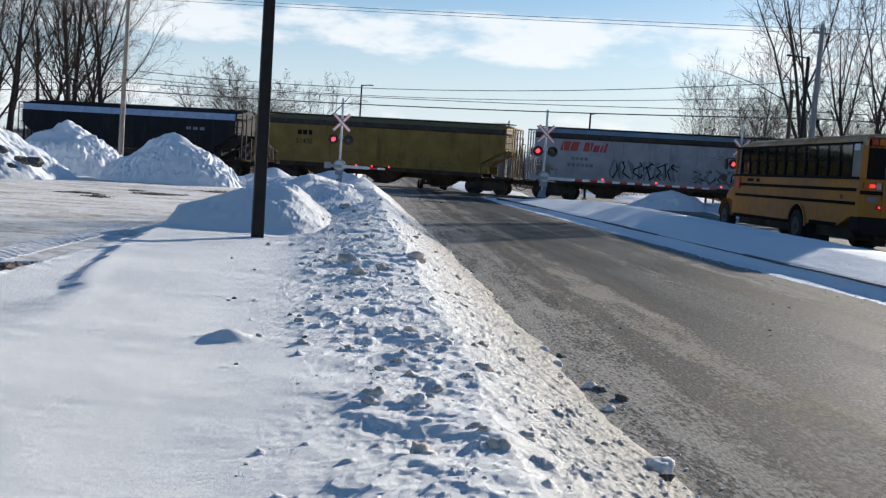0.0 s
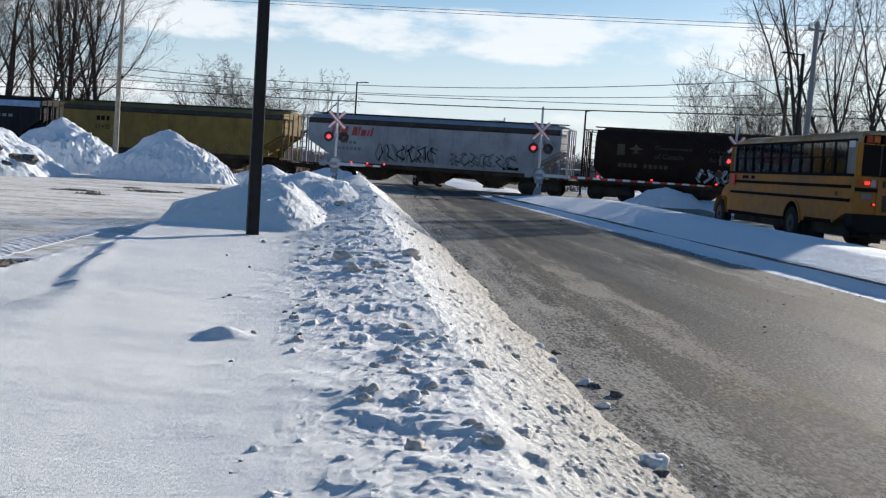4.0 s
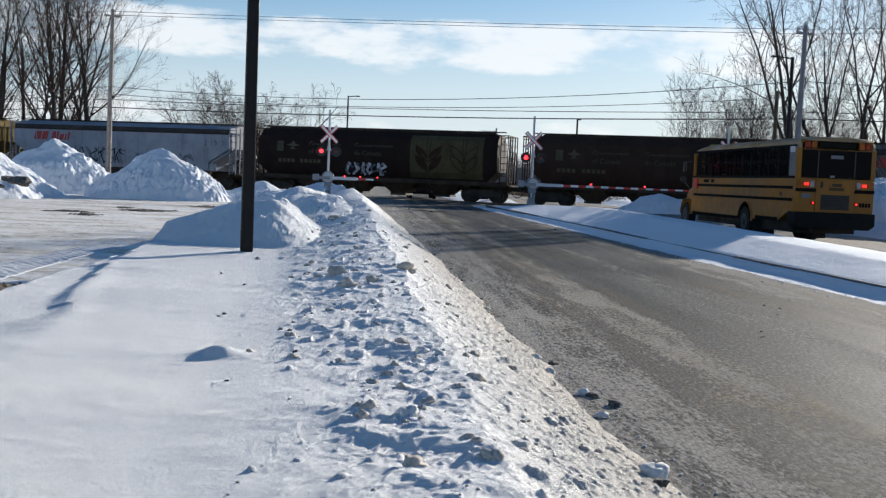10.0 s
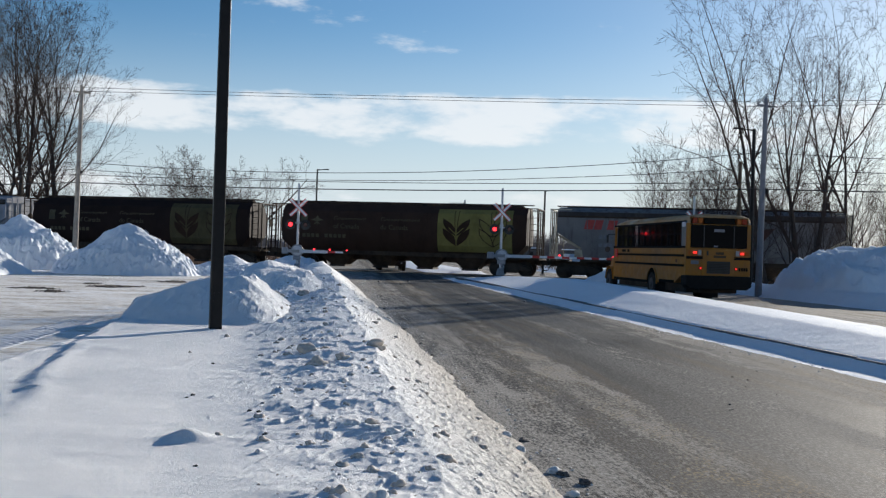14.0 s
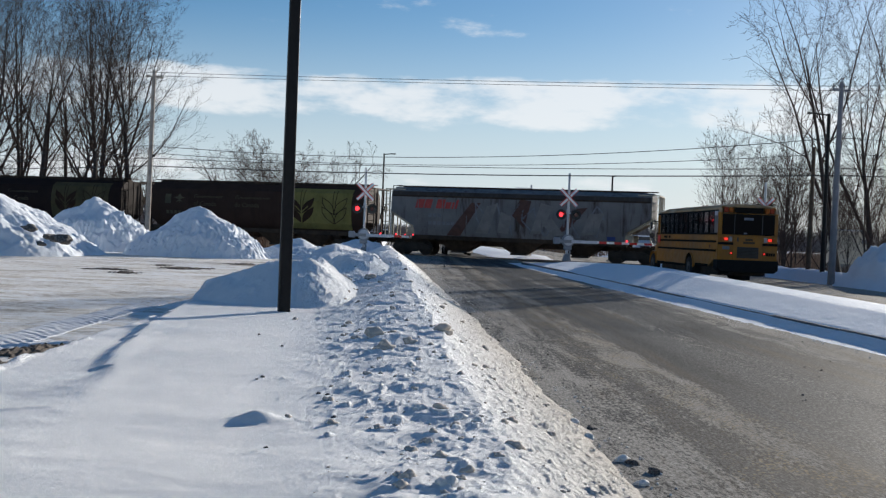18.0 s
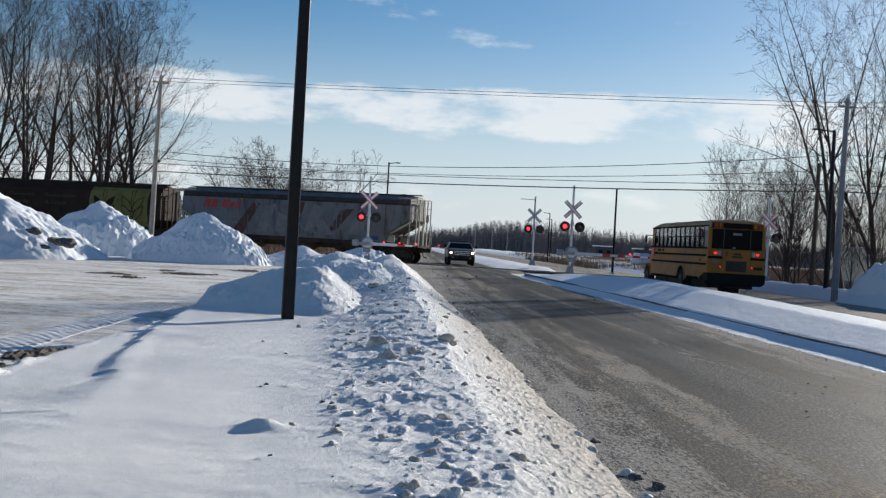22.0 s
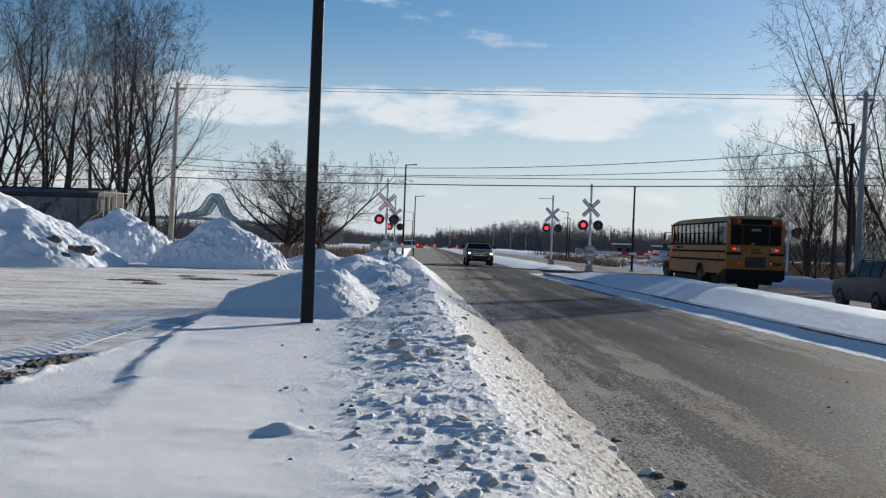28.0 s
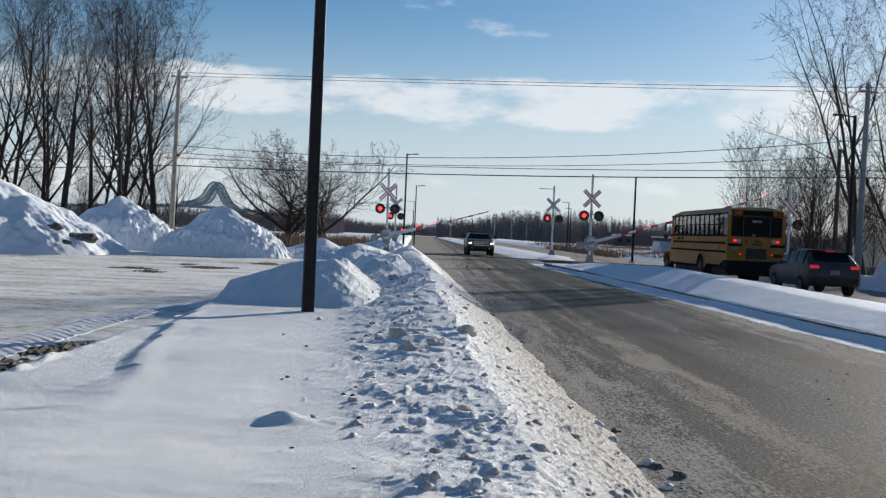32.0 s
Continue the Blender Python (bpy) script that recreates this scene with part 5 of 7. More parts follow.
def wheel(parent, x, y, r, w, rim, spin=True):
    t = part("wheel", Geo().cyl((-w / 2, 0, 0), (w / 2, 0, 0), r, r, 28).cyl((-w / 2 + 0.02, 0, 0), (w / 2 - 0.02, 0, 0), r * 1.015, r * 1.015, 28), RUBBER, parent, "black tyre", at=pose(x, y, r), bevel=0.02)
    side = -1 if x < 0 else 1
    part("rim", Geo().cyl((side * (w / 2 - 0.03), 0, 0), (side * (w / 2 + 0.012), 0, 0), r * 0.60, r * 0.56, 20).cyl((side * (w / 2), 0, 0), (side * (w / 2 + 0.05), 0, 0), r * 0.2, r * 0.16, 10), rim, t)
    if spin:
        WHEELED.append((t, x, y, r))
    return t


def bus_glass():
    """Lightly tinted window glass: seen through, with a sheen of reflected sky."""
    m = Mat("bus_window_glass", 0.04)
    clear = m.n("ShaderNodeBsdfTransparent")
    clear.inputs[0].default_value = (0.66, 0.68, 0.70, 1)
    sheen = m.n("ShaderNodeBsdfGlossy", Roughness=0.06)
    sheen.inputs[0].default_value = (0.9, 0.9, 0.9, 1)
    fres = m.n("ShaderNodeFresnel", IOR=1.95)
    mix = m.n("ShaderNodeMixShader")
    m.link(fres.outputs[0], mix.inputs[0])
    m.link(clear.outputs[0], mix.inputs[1])
    m.link(sheen.outputs[0], mix.inputs[2])
    m.link(mix.outputs[0], m.t.nodes["Material Output"].inputs[0])
    return m.m


def school_bus():
    o = thing("school_bus", "yellow school bus with black rub rails, tail lamps lit", "school bus", pose(14.02, 27.2, -0.05))
    W, L = 1.20, 9.75
    glass = bus_glass()
    SILL, HEAD_Z = 1.97, 2.92

    # the shell below the windows; it rises behind the rear axle
    low = [(0.0, 0.92), (0.0, SILL), (L, SILL), (L, 0.58), (4.75, 0.58), (4.75, 0.62), (3.15, 0.62), (3.15, 0.66), (1.2, 0.66), (0.55, 0.92)]
    part("body", Geo().prism(low, "x", -W, W), YELLOW, o, bevel=0.02)

    def arch(y, w, z0, z1):
        p = [(w, z0), (w - 0.015, z0 + 0.10), (w - 0.10, z1 - 0.10), (w - 0.28, z1 - 0.035), (w - 0.62, z1 - 0.008), (0, z1)]
        return [(-a, y, b) for a, b in p] + [(a, y, b) for a, b in reversed(p[:-1])]
    part("roof", Geo().loft([arch(-0.01, W - 0.05, HEAD_Z - 0.12, 3.13), arch(0.10, W, HEAD_Z, 3.19), arch(8.6, W, HEAD_Z, 3.19), arch(9.5, W - 0.03, HEAD_Z - 0.05, 3.12), arch(9.85, W - 0.10, HEAD_Z - 0.12, 3.0)]), plain("salted_yellow_roof", (0.34, 0.215, 0.105), 0.8, 0, 0.2, 1.5, dirt=(0.46, 0.38, 0.28), spec=0.08), o, "salt-dusted tan roof", bevel=0.015)
    for y in (3.1, 6.2):
        part("roof_band", Geo().loft([arch(yy, W + 0.012, HEAD_Z, 3.202) for yy in (y - 0.03, y + 0.03)]), YELLOW, o)
    # hood and cowl
    def hood(y, h, w):
        return [(-w, y, 0.62), (-w, y, h - 0.18), (-w + 0.2, y, h), (w - 0.2, y, h), (w, y, h - 0.18), (w, y, 0.62)]
    part("hood", Geo().loft([hood(L - 0.05, 1.78, 1.12), hood(10.6, 1.62, 1.06), hood(11.05, 1.45, 0.98)]), YELLOW, o, "yellow engine hood", bevel=0.05)
    part("front_bumper", Geo().box(0, 11.15, 0.64, 2.3, 0.14, 0.30), BLACK, o, bevel=0.03)
    for sx in (-1, 1):
        g = Geo()
        for k in range(10):
            a0, a1 = math.pi * k / 10, math.pi * (k + 1) / 10
            g.add([(sx * 0.86, 10.4 + 0.62 * math.cos(a), 0.55 + 0.60 * math.sin(a)) for a in (a0, a1)] + [(sx * 1.24, 10.4 + 0.62 * math.cos(a), 0.55 + 0.60 * math.sin(a)) for a in (a1, a0)], [(0, 1, 2, 3)])
        part("fender", g, YELLOW, o)
    part("windscreen", Geo().box(0, L, 2.40, 2.1, 0.03, 0.9), glass, o).visible_shadow = False
    part("dashboard", Geo().box(0, L - 0.3, 1.92, 2.2, 0.5, 0.2), BLACK, o)
    for x in (-1.12, 0.0, 1.12):
        part("front_pillar", Geo().box(x, L, 2.44, 0.09, 0.08, 1.0), YELLOW if x else BLACK, o)
    # side windows, each with an upper and a lower pane
    sash = plain("dark_window_frame", (0.014, 0.014, 0.015), 0.8, spec=0.03)
    matt = plain("matt_black_rail", (0.013, 0.012, 0.012), 0.85, spec=0.03)
    pane_u = Geo().box(0, 0, 0, 0.012, 0.70, 0.44).mesh("upper_pane", glass)
    pane_l = Geo().box(0, 0, 0, 0.012, 0.70, 0.42).mesh("lower_pane", glass)
    bar = Geo().box(0, 0, 0, 0.04, 0.72, 0.035).mesh("sash_bar", sash)
    post = Geo().box(0, 0, 0, 0.05, 0.075, HEAD_Z - SILL).mesh("window_post", sash)
    for sx in (-1, 1):
        x = sx * (W - 0.03)
        part("window_head", Geo().box(x, 4.9, HEAD_Z - 0.015, 0.06, L - 0.1, 0.07), sash, o)
        part("window_sill", Geo().box(sx * (W + 0.005), 4.9, SILL + 0.01, 0.05, L - 0.15, 0.075), sash, o, "black rail under the windows")
        part("rear_quarter", Geo().box(x, 0.30, 2.44, 0.05, 0.52, HEAD_Z - SILL), plain("grey_quarter_panel", (0.12, 0.125, 0.135), 0.4), o, "dull grey panel behind the last window")
        part("corner_vent", Geo().box(x + sx * 0.03, 0.34, 2.80, 0.02, 0.34, 0.17), D_PALE, o, "small white vent")
        for k in range(12):
            part("window_post", post, None, o, at=pose(x, 0.62 + 0.775 * k, (SILL + HEAD_Z) / 2))
        for k in range(11):
            y = 1.0075 + 0.775 * k
            win = part("window", pane_u, None, o, at=pose(x, y, 2.69))
            lower = part("lower_pane", pane_l, None, win, at=pose(-sx * 0.018, 0, -0.455))
            win.visible_shadow = lower.visible_shadow = False
            part("sash_bar", bar, None, win, at=pose(sx * 0.005, 0, -0.23))
        for z, h in ((1.67, 0.085), (1.31, 0.085)):
            part("rub_rail", Geo().box(sx * (W + 0.02), 4.8, z, 0.04, 9.2, h), matt, o, "black rub rail")
        part("skirt_rail", Geo().box(sx * (W + 0.02), 6.95, 0.62, 0.05, 5.0, 0.10), matt, o, "black rail along the lower edge")
        part("skirt_rail", Geo().box(sx * (W + 0.02), 2.1, 0.70, 0.05, 1.7, 0.10), matt, o, "black rail along the lower edge")
    for y in np.linspace(1.5, 8.6, 10):
        for sx in (-1, 1):
            part("seat_back", Geo().box(sx * 0.66, float(y), 1.75, 0.95, 0.11, 0.72), plain("dark_green_vinyl", (0.018, 0.024, 0.022), 0.6) if y < 1.6 and sx < 0 else bpy.data.materials["dark_green_vinyl"], o, bevel=0.03)
    # writing along the side stands as a plain dark bar
    for y, w in ((8.1, 0.55), (7.4, 0.28)):
        part("side_marking", Geo().box(-W - 0.004, y, 1.83, 0.008, w, 0.10), D_DARK, o)
    part("fuel_door", Geo().box(-W - 0.004, 1.05, 1.47, 0.01, 0.16, 0.12), D_RUST, o)
    # rear end
    for sx in (-1, 1):
        part("rear_corner_post", Geo().box(sx * 1.12, 0.05, 2.40, 0.16, 0.14, 0.9), YELLOW, o, bevel=0.03)
    part("rear_window", Geo().box(0, 0.0, 2.39, 2.10, 0.05, 0.80), GLASS_BLACK, o, "wide dark rear window")
    part("window_bar", Geo().box(-0.56, -0.028, 2.39, 0.035, 0.01, 0.80), BLACK, o)
    part("window_bar", Geo().box(0.56, -0.028, 2.39, 0.035, 0.01, 0.80), BLACK, o)
    part("window_notice", Geo().box(0.0, -0.038, 2.60, 0.38, 0.01, 0.10), D_GREYM, o, "small pale notice in the rear window")
    part("window_sticker", Geo().box(-0.12, -0.038, 2.03, 0.14, 0.01, 0.06), D_GREYM, o)
    part("rear_header", Geo().box(0, 0.03, 2.94, 2.2, 0.08, 0.30), YELLOW, o, bevel=0.03)
    part("destination_panel", Geo().box(0, -0.02, 2.95, 1.12, 0.05, 0.20), D_DARK, o)
    dull = plain("dull_red_lens", (0.30, 0.045, 0.016), 0.5, spec=0.2)
    amber_off = plain("dull_amber_lens", (0.36, 0.10, 0.016), 0.5, spec=0.2)
    for sx in (-1, 1):
        part("warning_lamp", Geo().box(sx * 0.92, -0.03, 2.94, 0.17, 0.08, 0.19), dull, o, "unlit red warning lamp", bevel=0.02)
        part("warning_lamp", Geo().box(sx * 0.72, -0.03, 2.94, 0.17, 0.08, 0.19), amber_off, o, "unlit amber warning lamp", bevel=0.02)
        lamp = part("tail_lamp", Geo().box(sx * 0.88, -0.025, 1.79, 0.14, 0.06, 0.09), TAIL, o, "lit red tail lamp", bevel=0.015)
        part("turn_lamp", Geo().box(sx * 1.05, -0.02, 1.79, 0.15, 0.05, 0.15), amber_off, lamp, bevel=0.015)
        part("reversing_lamp", Geo().box(sx * 0.71, -0.02, 1.79, 0.13, 0.05, 0.19), CLEAR, lamp, bevel=0.015)
        part("rear_rub_rail", Geo().box(sx * 0.89, -0.02, 1.61, 0.60, 0.05, 0.10), matt, o, "black rub rail")
        part("brake_lamp", Geo().cyl((sx * 0.66, -0.04, 1.24), (sx * 0.66, 0.02, 1.24), 0.065, 0.065, 14), dull, o, "small round red lamp")
        part("lamp_core", Geo().cyl((sx * 0.66, -0.052, 1.24), (sx * 0.66, -0.04, 1.24), 0.034, 0.034, 12), TAIL, o, "small lit red lamp")
    for k in range(4):
        part("corner_marking", Geo().box(0.80 + 0.09 * k, -0.012, 1.22, 0.06, 0.02, 0.12), D_DARK, o)
    part("engine_door", Geo().box(0, -0.005, 1.42, 1.20, 0.05, 0.98), YELLOW, o, bevel=0.02)
    grille = part("grille", Geo().box(0, -0.04, 1.27, 0.86, 0.03, 0.44), BLACK, o, "black engine grille")
    for k in range(7):
        part("slat", Geo().box(0, -0.06, 1.10 + 0.057 * k, 0.82, 0.015, 0.022), STEEL_DARK, grille)
    for z, w in ((1.78, 0.30), (1.66, 0.46)):
        part("door_marking", Geo().box(0.04, -0.034, z, w, 0.01, 0.09), plain("worn_dark_lettering", (0.06, 0.035, 0.012), 0.7) if w < 0.4 else bpy.data.materials["worn_dark_lettering"], o)
    part("door_handle", Geo().box(-0.42, -0.05, 1.78, 0.05, 0.05, 0.16), BLACK, o)
    part("number_plate", Geo().box(-0.88, -0.03, 1.44, 0.28, 0.02, 0.13), D_GREYM, o, "small pale plate with plain bars")
    part("rear_bumper", Geo().prism([(-1.05, 0.48), (1.05, 0.48), (1.22, 0.60), (1.22, 0.97), (-1.22, 0.97), (-1.22, 0.60)], "y", -0.14, 0.45), plain("black_bumper_paint", (0.012, 0.012, 0.012), 0.7, 0, 0.2, 4.0, spec=0.1), o, bevel=0.03)
    part("underbody", Geo().box(0, 5.1, 0.50, 1.9, 9.0, 0.34), STEEL_DARK, o)
    part("tailpipe", Geo().cyl((-0.7, -0.16, 0.44), (-0.7, 1.2, 0.44), 0.05, 0.05, 10), STEEL_DARK, o)
    for sx in (-0.86, 0.86):
        part("mud_flap", Geo().box(sx, 3.1, 0.38, 0.66, 0.03, 0.6), RUBBER, o)
    rim = plain("black_bus_rim", (0.03, 0.03, 0.03), 0.6)
    for x in (-1.08, 1.08):
        wheel(o, x, 10.4, 0.50, 0.28, rim)
    for x in (-1.09, -0.74, 0.74, 1.09):
        wheel(o, x, 3.95, 0.50, 0.27, rim)
    for sx in (-1, 1):
        arch_pts = [(3.95 + 0.62 * math.cos(a), 0.55 + 0.62 * math.sin(a)) for a in np.linspace(0, math.pi, 14)]
        # flat black half-disc paints the shade inside the wheel well
        part("wheel_arch_shade", Geo().prism([(float(p), float(q)) for p, q in arch_pts], "x", sx * (W + 0.004) - 0.006, sx * (W + 0.004) + 0.006), plain("wheel_well_shade", (0.006, 0.006, 0.006), 0.95, spec=0.0), o, smooth=0)
        rim_pts = [[(sx * W, 3.95 + r * math.cos(a), 0.55 + r * math.sin(a)) for r, sx in ((0.62, sx), (0.68, sx), (0.68, sx * 1.035), (0.62, sx * 1.035))] for a in np.linspace(0, math.pi, 14)]
        part("arch_trim", Geo().loft(rim_pts), YELLOW, o, "pressed yellow lip round the wheel arch")
        mir = part("mirror", Geo().box(sx * 1.44, 10.0, 2.35, 0.10, 0.18, 0.36), BLACK, o, bevel=0.03)
        part("mirror_arm", Geo().tube([(sx * 1.15, 9.75, 2.55), (sx * 1.42, 10.0, 2.55)], 0.02, 6), BLACK, mir)
        part("crossview_mirror", Geo().tube([(sx * 0.95, 10.8, 1.5), (sx * 1.16, 11.05, 1.85)], 0.018, 6).cyl((sx * 1.16, 11.0, 1.88), (sx * 1.16, 11.1, 1.88), 0.13, 0.11, 12), BLACK, o)
    part("stop_arm", Geo().box(-W - 0.05, 9.15, 1.72, 0.04, 0.36, 0.36), RED_REFL, o, "folded red stop sign")
    return o


BUS = school_bus()


def car_shell(profile, W, taper=0.80):
    """A car body lofted along its length: rows of (y, sill z, belt z, roof z or None)."""
    rings = []
    for y, zs, zb, zr, wf in profile:
        w, wt = W * wf, W * wf * taper
        zr = zr if zr else zb + 0.02
        wt = wt if zr > zb + 0.1 else w * 0.93
        rings.append([(-w * 0.95, y, zs), (-w, y, zs + 0.25), (-w * 0.985, y, zb), (-wt, y, zr - 0.05 * (zr > zb + 0.1)), (-wt * 0.8, y, zr), (wt * 0.8, y, zr), (wt, y, zr - 0.05 * (zr > zb + 0.1)), (w * 0.985, y, zb), (w, y, zs + 0.25), (w * 0.95, y, zs)])
    return Geo().loft(rings)


def dark_car():
    paint = plain("dusty_dark_car_paint", (0.040, 0.030, 0.036), 0.4, 0.0, 0.2, 1.5, dirt=(0.075, 0.060, 0.066), spec=0.3)
    o = thing("car", "dark dusty hatchback waiting behind the school bus", "car", pose(14.05, -70, -0.05))
    W = 0.91
    body = part("body", car_shell([(0.0, 0.38, 0.92, None, 0.90), (0.06, 0.34, 1.02, None, 0.97), (0.20, 0.32, 1.02, 1.12, 0.99), (0.62, 0.30, 1.02, 1.46, 1.0), (1.5, 0.28, 1.0, 1.55, 1.0), (2.3, 0.28, 0.97, 1.51, 1.0), (3.2, 0.28, 0.94, 1.02, 1.0), (4.0, 0.30, 0.86, None, 0.98), (4.38, 0.36, 0.72, None, 0.88)], W), paint, o, bevel=0.02)
    part("rear_window", Geo().prism([(0.20, 1.08), (0.58, 1.47), (0.565, 1.48), (0.175, 1.085)], "x", -0.62, 0.62), GLASS_DARK, o)
    for sx in (-1, 1):
        for y0, y1 in ((0.62, 1.25), (1.32, 2.05), (2.12, 2.75)):
            part("side_window", Geo().add([(sx * 0.905, y0, 1.05), (sx * 0.905, y1, 1.04), (sx * 0.765, min(y1, 2.35), 1.50), (sx * 0.755, y0 + 0.08, 1.50)], [(0, 1, 2, 3)]), GLASS_DARK, o, smooth=0)
        part("tail_lamp", Geo().box(sx * 0.70, 0.015, 0.98, 0.30, 0.10, 0.11), TAIL_DIM, o, "dim red tail lamp", bevel=0.02)
        part("mirror", Geo().box(sx * 1.0, 2.55, 1.05, 0.18, 0.10, 0.13), paint, o, bevel=0.02)
        part("reflector", Geo().box(sx * 0.68, -0.01, 0.52, 0.18, 0.02, 0.05), RED_REFL, o)
    part("windscreen", Geo().prism([(2.40, 1.52), (3.15, 1.03), (3.17, 1.05), (2.42, 1.54)], "x", -0.68, 0.68), GLASS_DARK, o)
    part("high_brake_lamp", Geo().box(0, 0.52, 1.52, 0.3, 0.05, 0.03), TAIL_DIM, o)
    part("spoiler", Geo().box(0, 0.52, 1.555, 1.2, 0.22, 0.03), paint, o)
    part("bumper", Geo().box(0, 0.0, 0.52, 1.62, 0.10, 0.24), STEEL_DARK, o, bevel=0.03)
    part("number_plate", Geo().box(0, -0.03, 0.80, 0.32, 0.01, 0.15), D_GREYM, o)
    for sx in (-0.66, 0.66):
        part("roof_rail", Geo().box(sx, 1.5, 1.585, 0.03, 1.5, 0.03), BLACK, o)
    part("snow_cap", Geo().box(0, 1.45, 1.565, 1.15, 1.3, 0.02), SNOW, o, "thin snow on the roof")
    rim = plain("grey_car_rim", (0.06, 0.06, 0.065), 0.5, 0.3)
    for x in (-0.80, 0.80):
        for y in (0.80, 3.46):
            wheel(o, x, y, 0.33, 0.22, rim)
    return o


CAR = dark_car()


def pickup():
    paint = plain("dark_pickup_paint", (0.048, 0.040, 0.038), 0.4, 0.2, 0.2, 1.5, dirt=(0.10, 0.09, 0.08))
    o = thing("pickup_truck", "dark pickup truck waiting with its headlamps on", "pickup truck", pose(4.68, 76.5, 0.0))
    W = 0.98
    # the nose points to -y
    part("cab", Geo().loft([[(-w, y, 0.55), (-w, y, zb), (-wt, y, zt), (wt, y, zt), (w, y, zb), (w, y, 0.55)] for y, w, zb, wt, zt in ((1.55, W, 1.14, 0.93, 1.18), (2.25, W, 1.16, 0.76, 1.60), (3.9, W, 1.16, 0.76, 1.64), (4.1, W, 1.18, 0.80, 1.5))]), paint, o, bevel=0.03)
    part("hood", Geo().loft([[(-w, y, 0.55), (-w, y, z - 0.1), (-w + 0.12, y, z), (w - 0.12, y, z), (w, y, z - 0.1), (w, y, 0.55)] for y, w, z in ((0.02, 0.90, 1.08), (0.2, W, 1.14), (1.6, W, 1.22))]), paint, o, bevel=0.02)
    part("cargo_bed", Geo().box(0, 5.05, 0.95, 1.94, 1.9, 0.72), paint, o, bevel=0.02)
    part("windscreen", Geo().add([(-0.86, 1.52, 1.20), (0.86, 1.52, 1.20), (0.71, 2.19, 1.585), (-0.71, 2.19, 1.585)], [(0, 1, 2, 3)]), GLASS_DARK, o, smooth=0)
    g = part("grille", Geo().box(0, -0.01, 0.86, 1.15, 0.06, 0.42), BLACK, o)
    for z in (0.76, 0.88, 1.0):
        part("bar", Geo().box(0, -0.05, z, 1.12, 0.04, 0.045), CHROME, g)
    for sx in (-1, 1):
        part("headlamp", Geo().box(sx * 0.77, -0.015, 0.90, 0.17, 0.08, 0.11), HEAD, o, "lit white headlamp", bevel=0.02)
        part("mirror", Geo().box(sx * 1.14, 1.9, 1.36, 0.22, 0.10, 0.24), BLACK, o, bevel=0.02)
        part("fog_lamp", Geo().cyl((sx * 0.62, -0.14, 0.55), (sx * 0.62, -0.10, 0.55), 0.06, 0.06, 10), CLEAR, o)
    part("front_bumper", Geo().box(0, -0.05, 0.56, 1.9, 0.16, 0.24), STEEL_DARK, o, bevel=0.03)
    part("underbody", Geo().box(0, 2.9, 0.45, 1.7, 5.4, 0.25), STEEL_DARK, o)
    part("roof_rack", Geo().tube([(-0.72, 4.3, 1.25), (-0.72, 4.3, 1.72), (0.72, 4.3, 1.72), (0.72, 4.3, 1.25)], 0.03, 6), BLACK, o)
    rim = plain("pickup_rim", (0.25, 0.25, 0.25), 0.4, 0.7)
    for x in (-0.85, 0.85):
        for y in (0.95, 4.6):
            wheel(o, x, y, 0.38, 0.25, rim, False)


pickup()


def far_vehicle(x, y, body, label, name="van", sz=(2.0, 4.6, 1.9), rz=0.0):
    o = thing(name, label, name, pose(x, y, -0.1, 0, 0, rz))
    w, l, h = sz
    part("body", Geo().loft([[(-w / 2, yy, 0.4), (-w / 2, yy, h * 0.55), (-w * 0.42, yy, ht), (w * 0.42, yy, ht), (w / 2, yy, h * 0.55), (w / 2, yy, 0.4)] for yy, ht in ((0, h * 0.62), (l * 0.18, h * 0.66), (l * 0.32, h), (l * 0.95, h), (l, h * 0.9))]), body, o, bevel=0.03)
    part("windscreen", Geo().add([(-w * 0.4, l * 0.19, h * 0.68), (w * 0.4, l * 0.19, h * 0.68), (w * 0.37, l * 0.31, h * 0.96), (-w * 0.37, l * 0.31, h * 0.96)], [(0, 1, 2, 3)]), GLASS_DARK, o, smooth=0)
    for sx in (-1, 1):
        part("headlamp", Geo().box(sx * w * 0.36, -0.01, h * 0.42, 0.3, 0.05, 0.16), CLEAR, o)
        for yy in (l * 0.2, l * 0.78):
            wheel(o, sx * w * 0.44, yy, 0.33, 0.2, BLACK, False)


far_vehicle(24.2, 101, plain("white_van_paint", (0.42, 0.45, 0.50), 0.45), "white van with a dark windscreen past the crossing", "van", (1.7, 4.4, 1.75))

# ---- bare trees ----


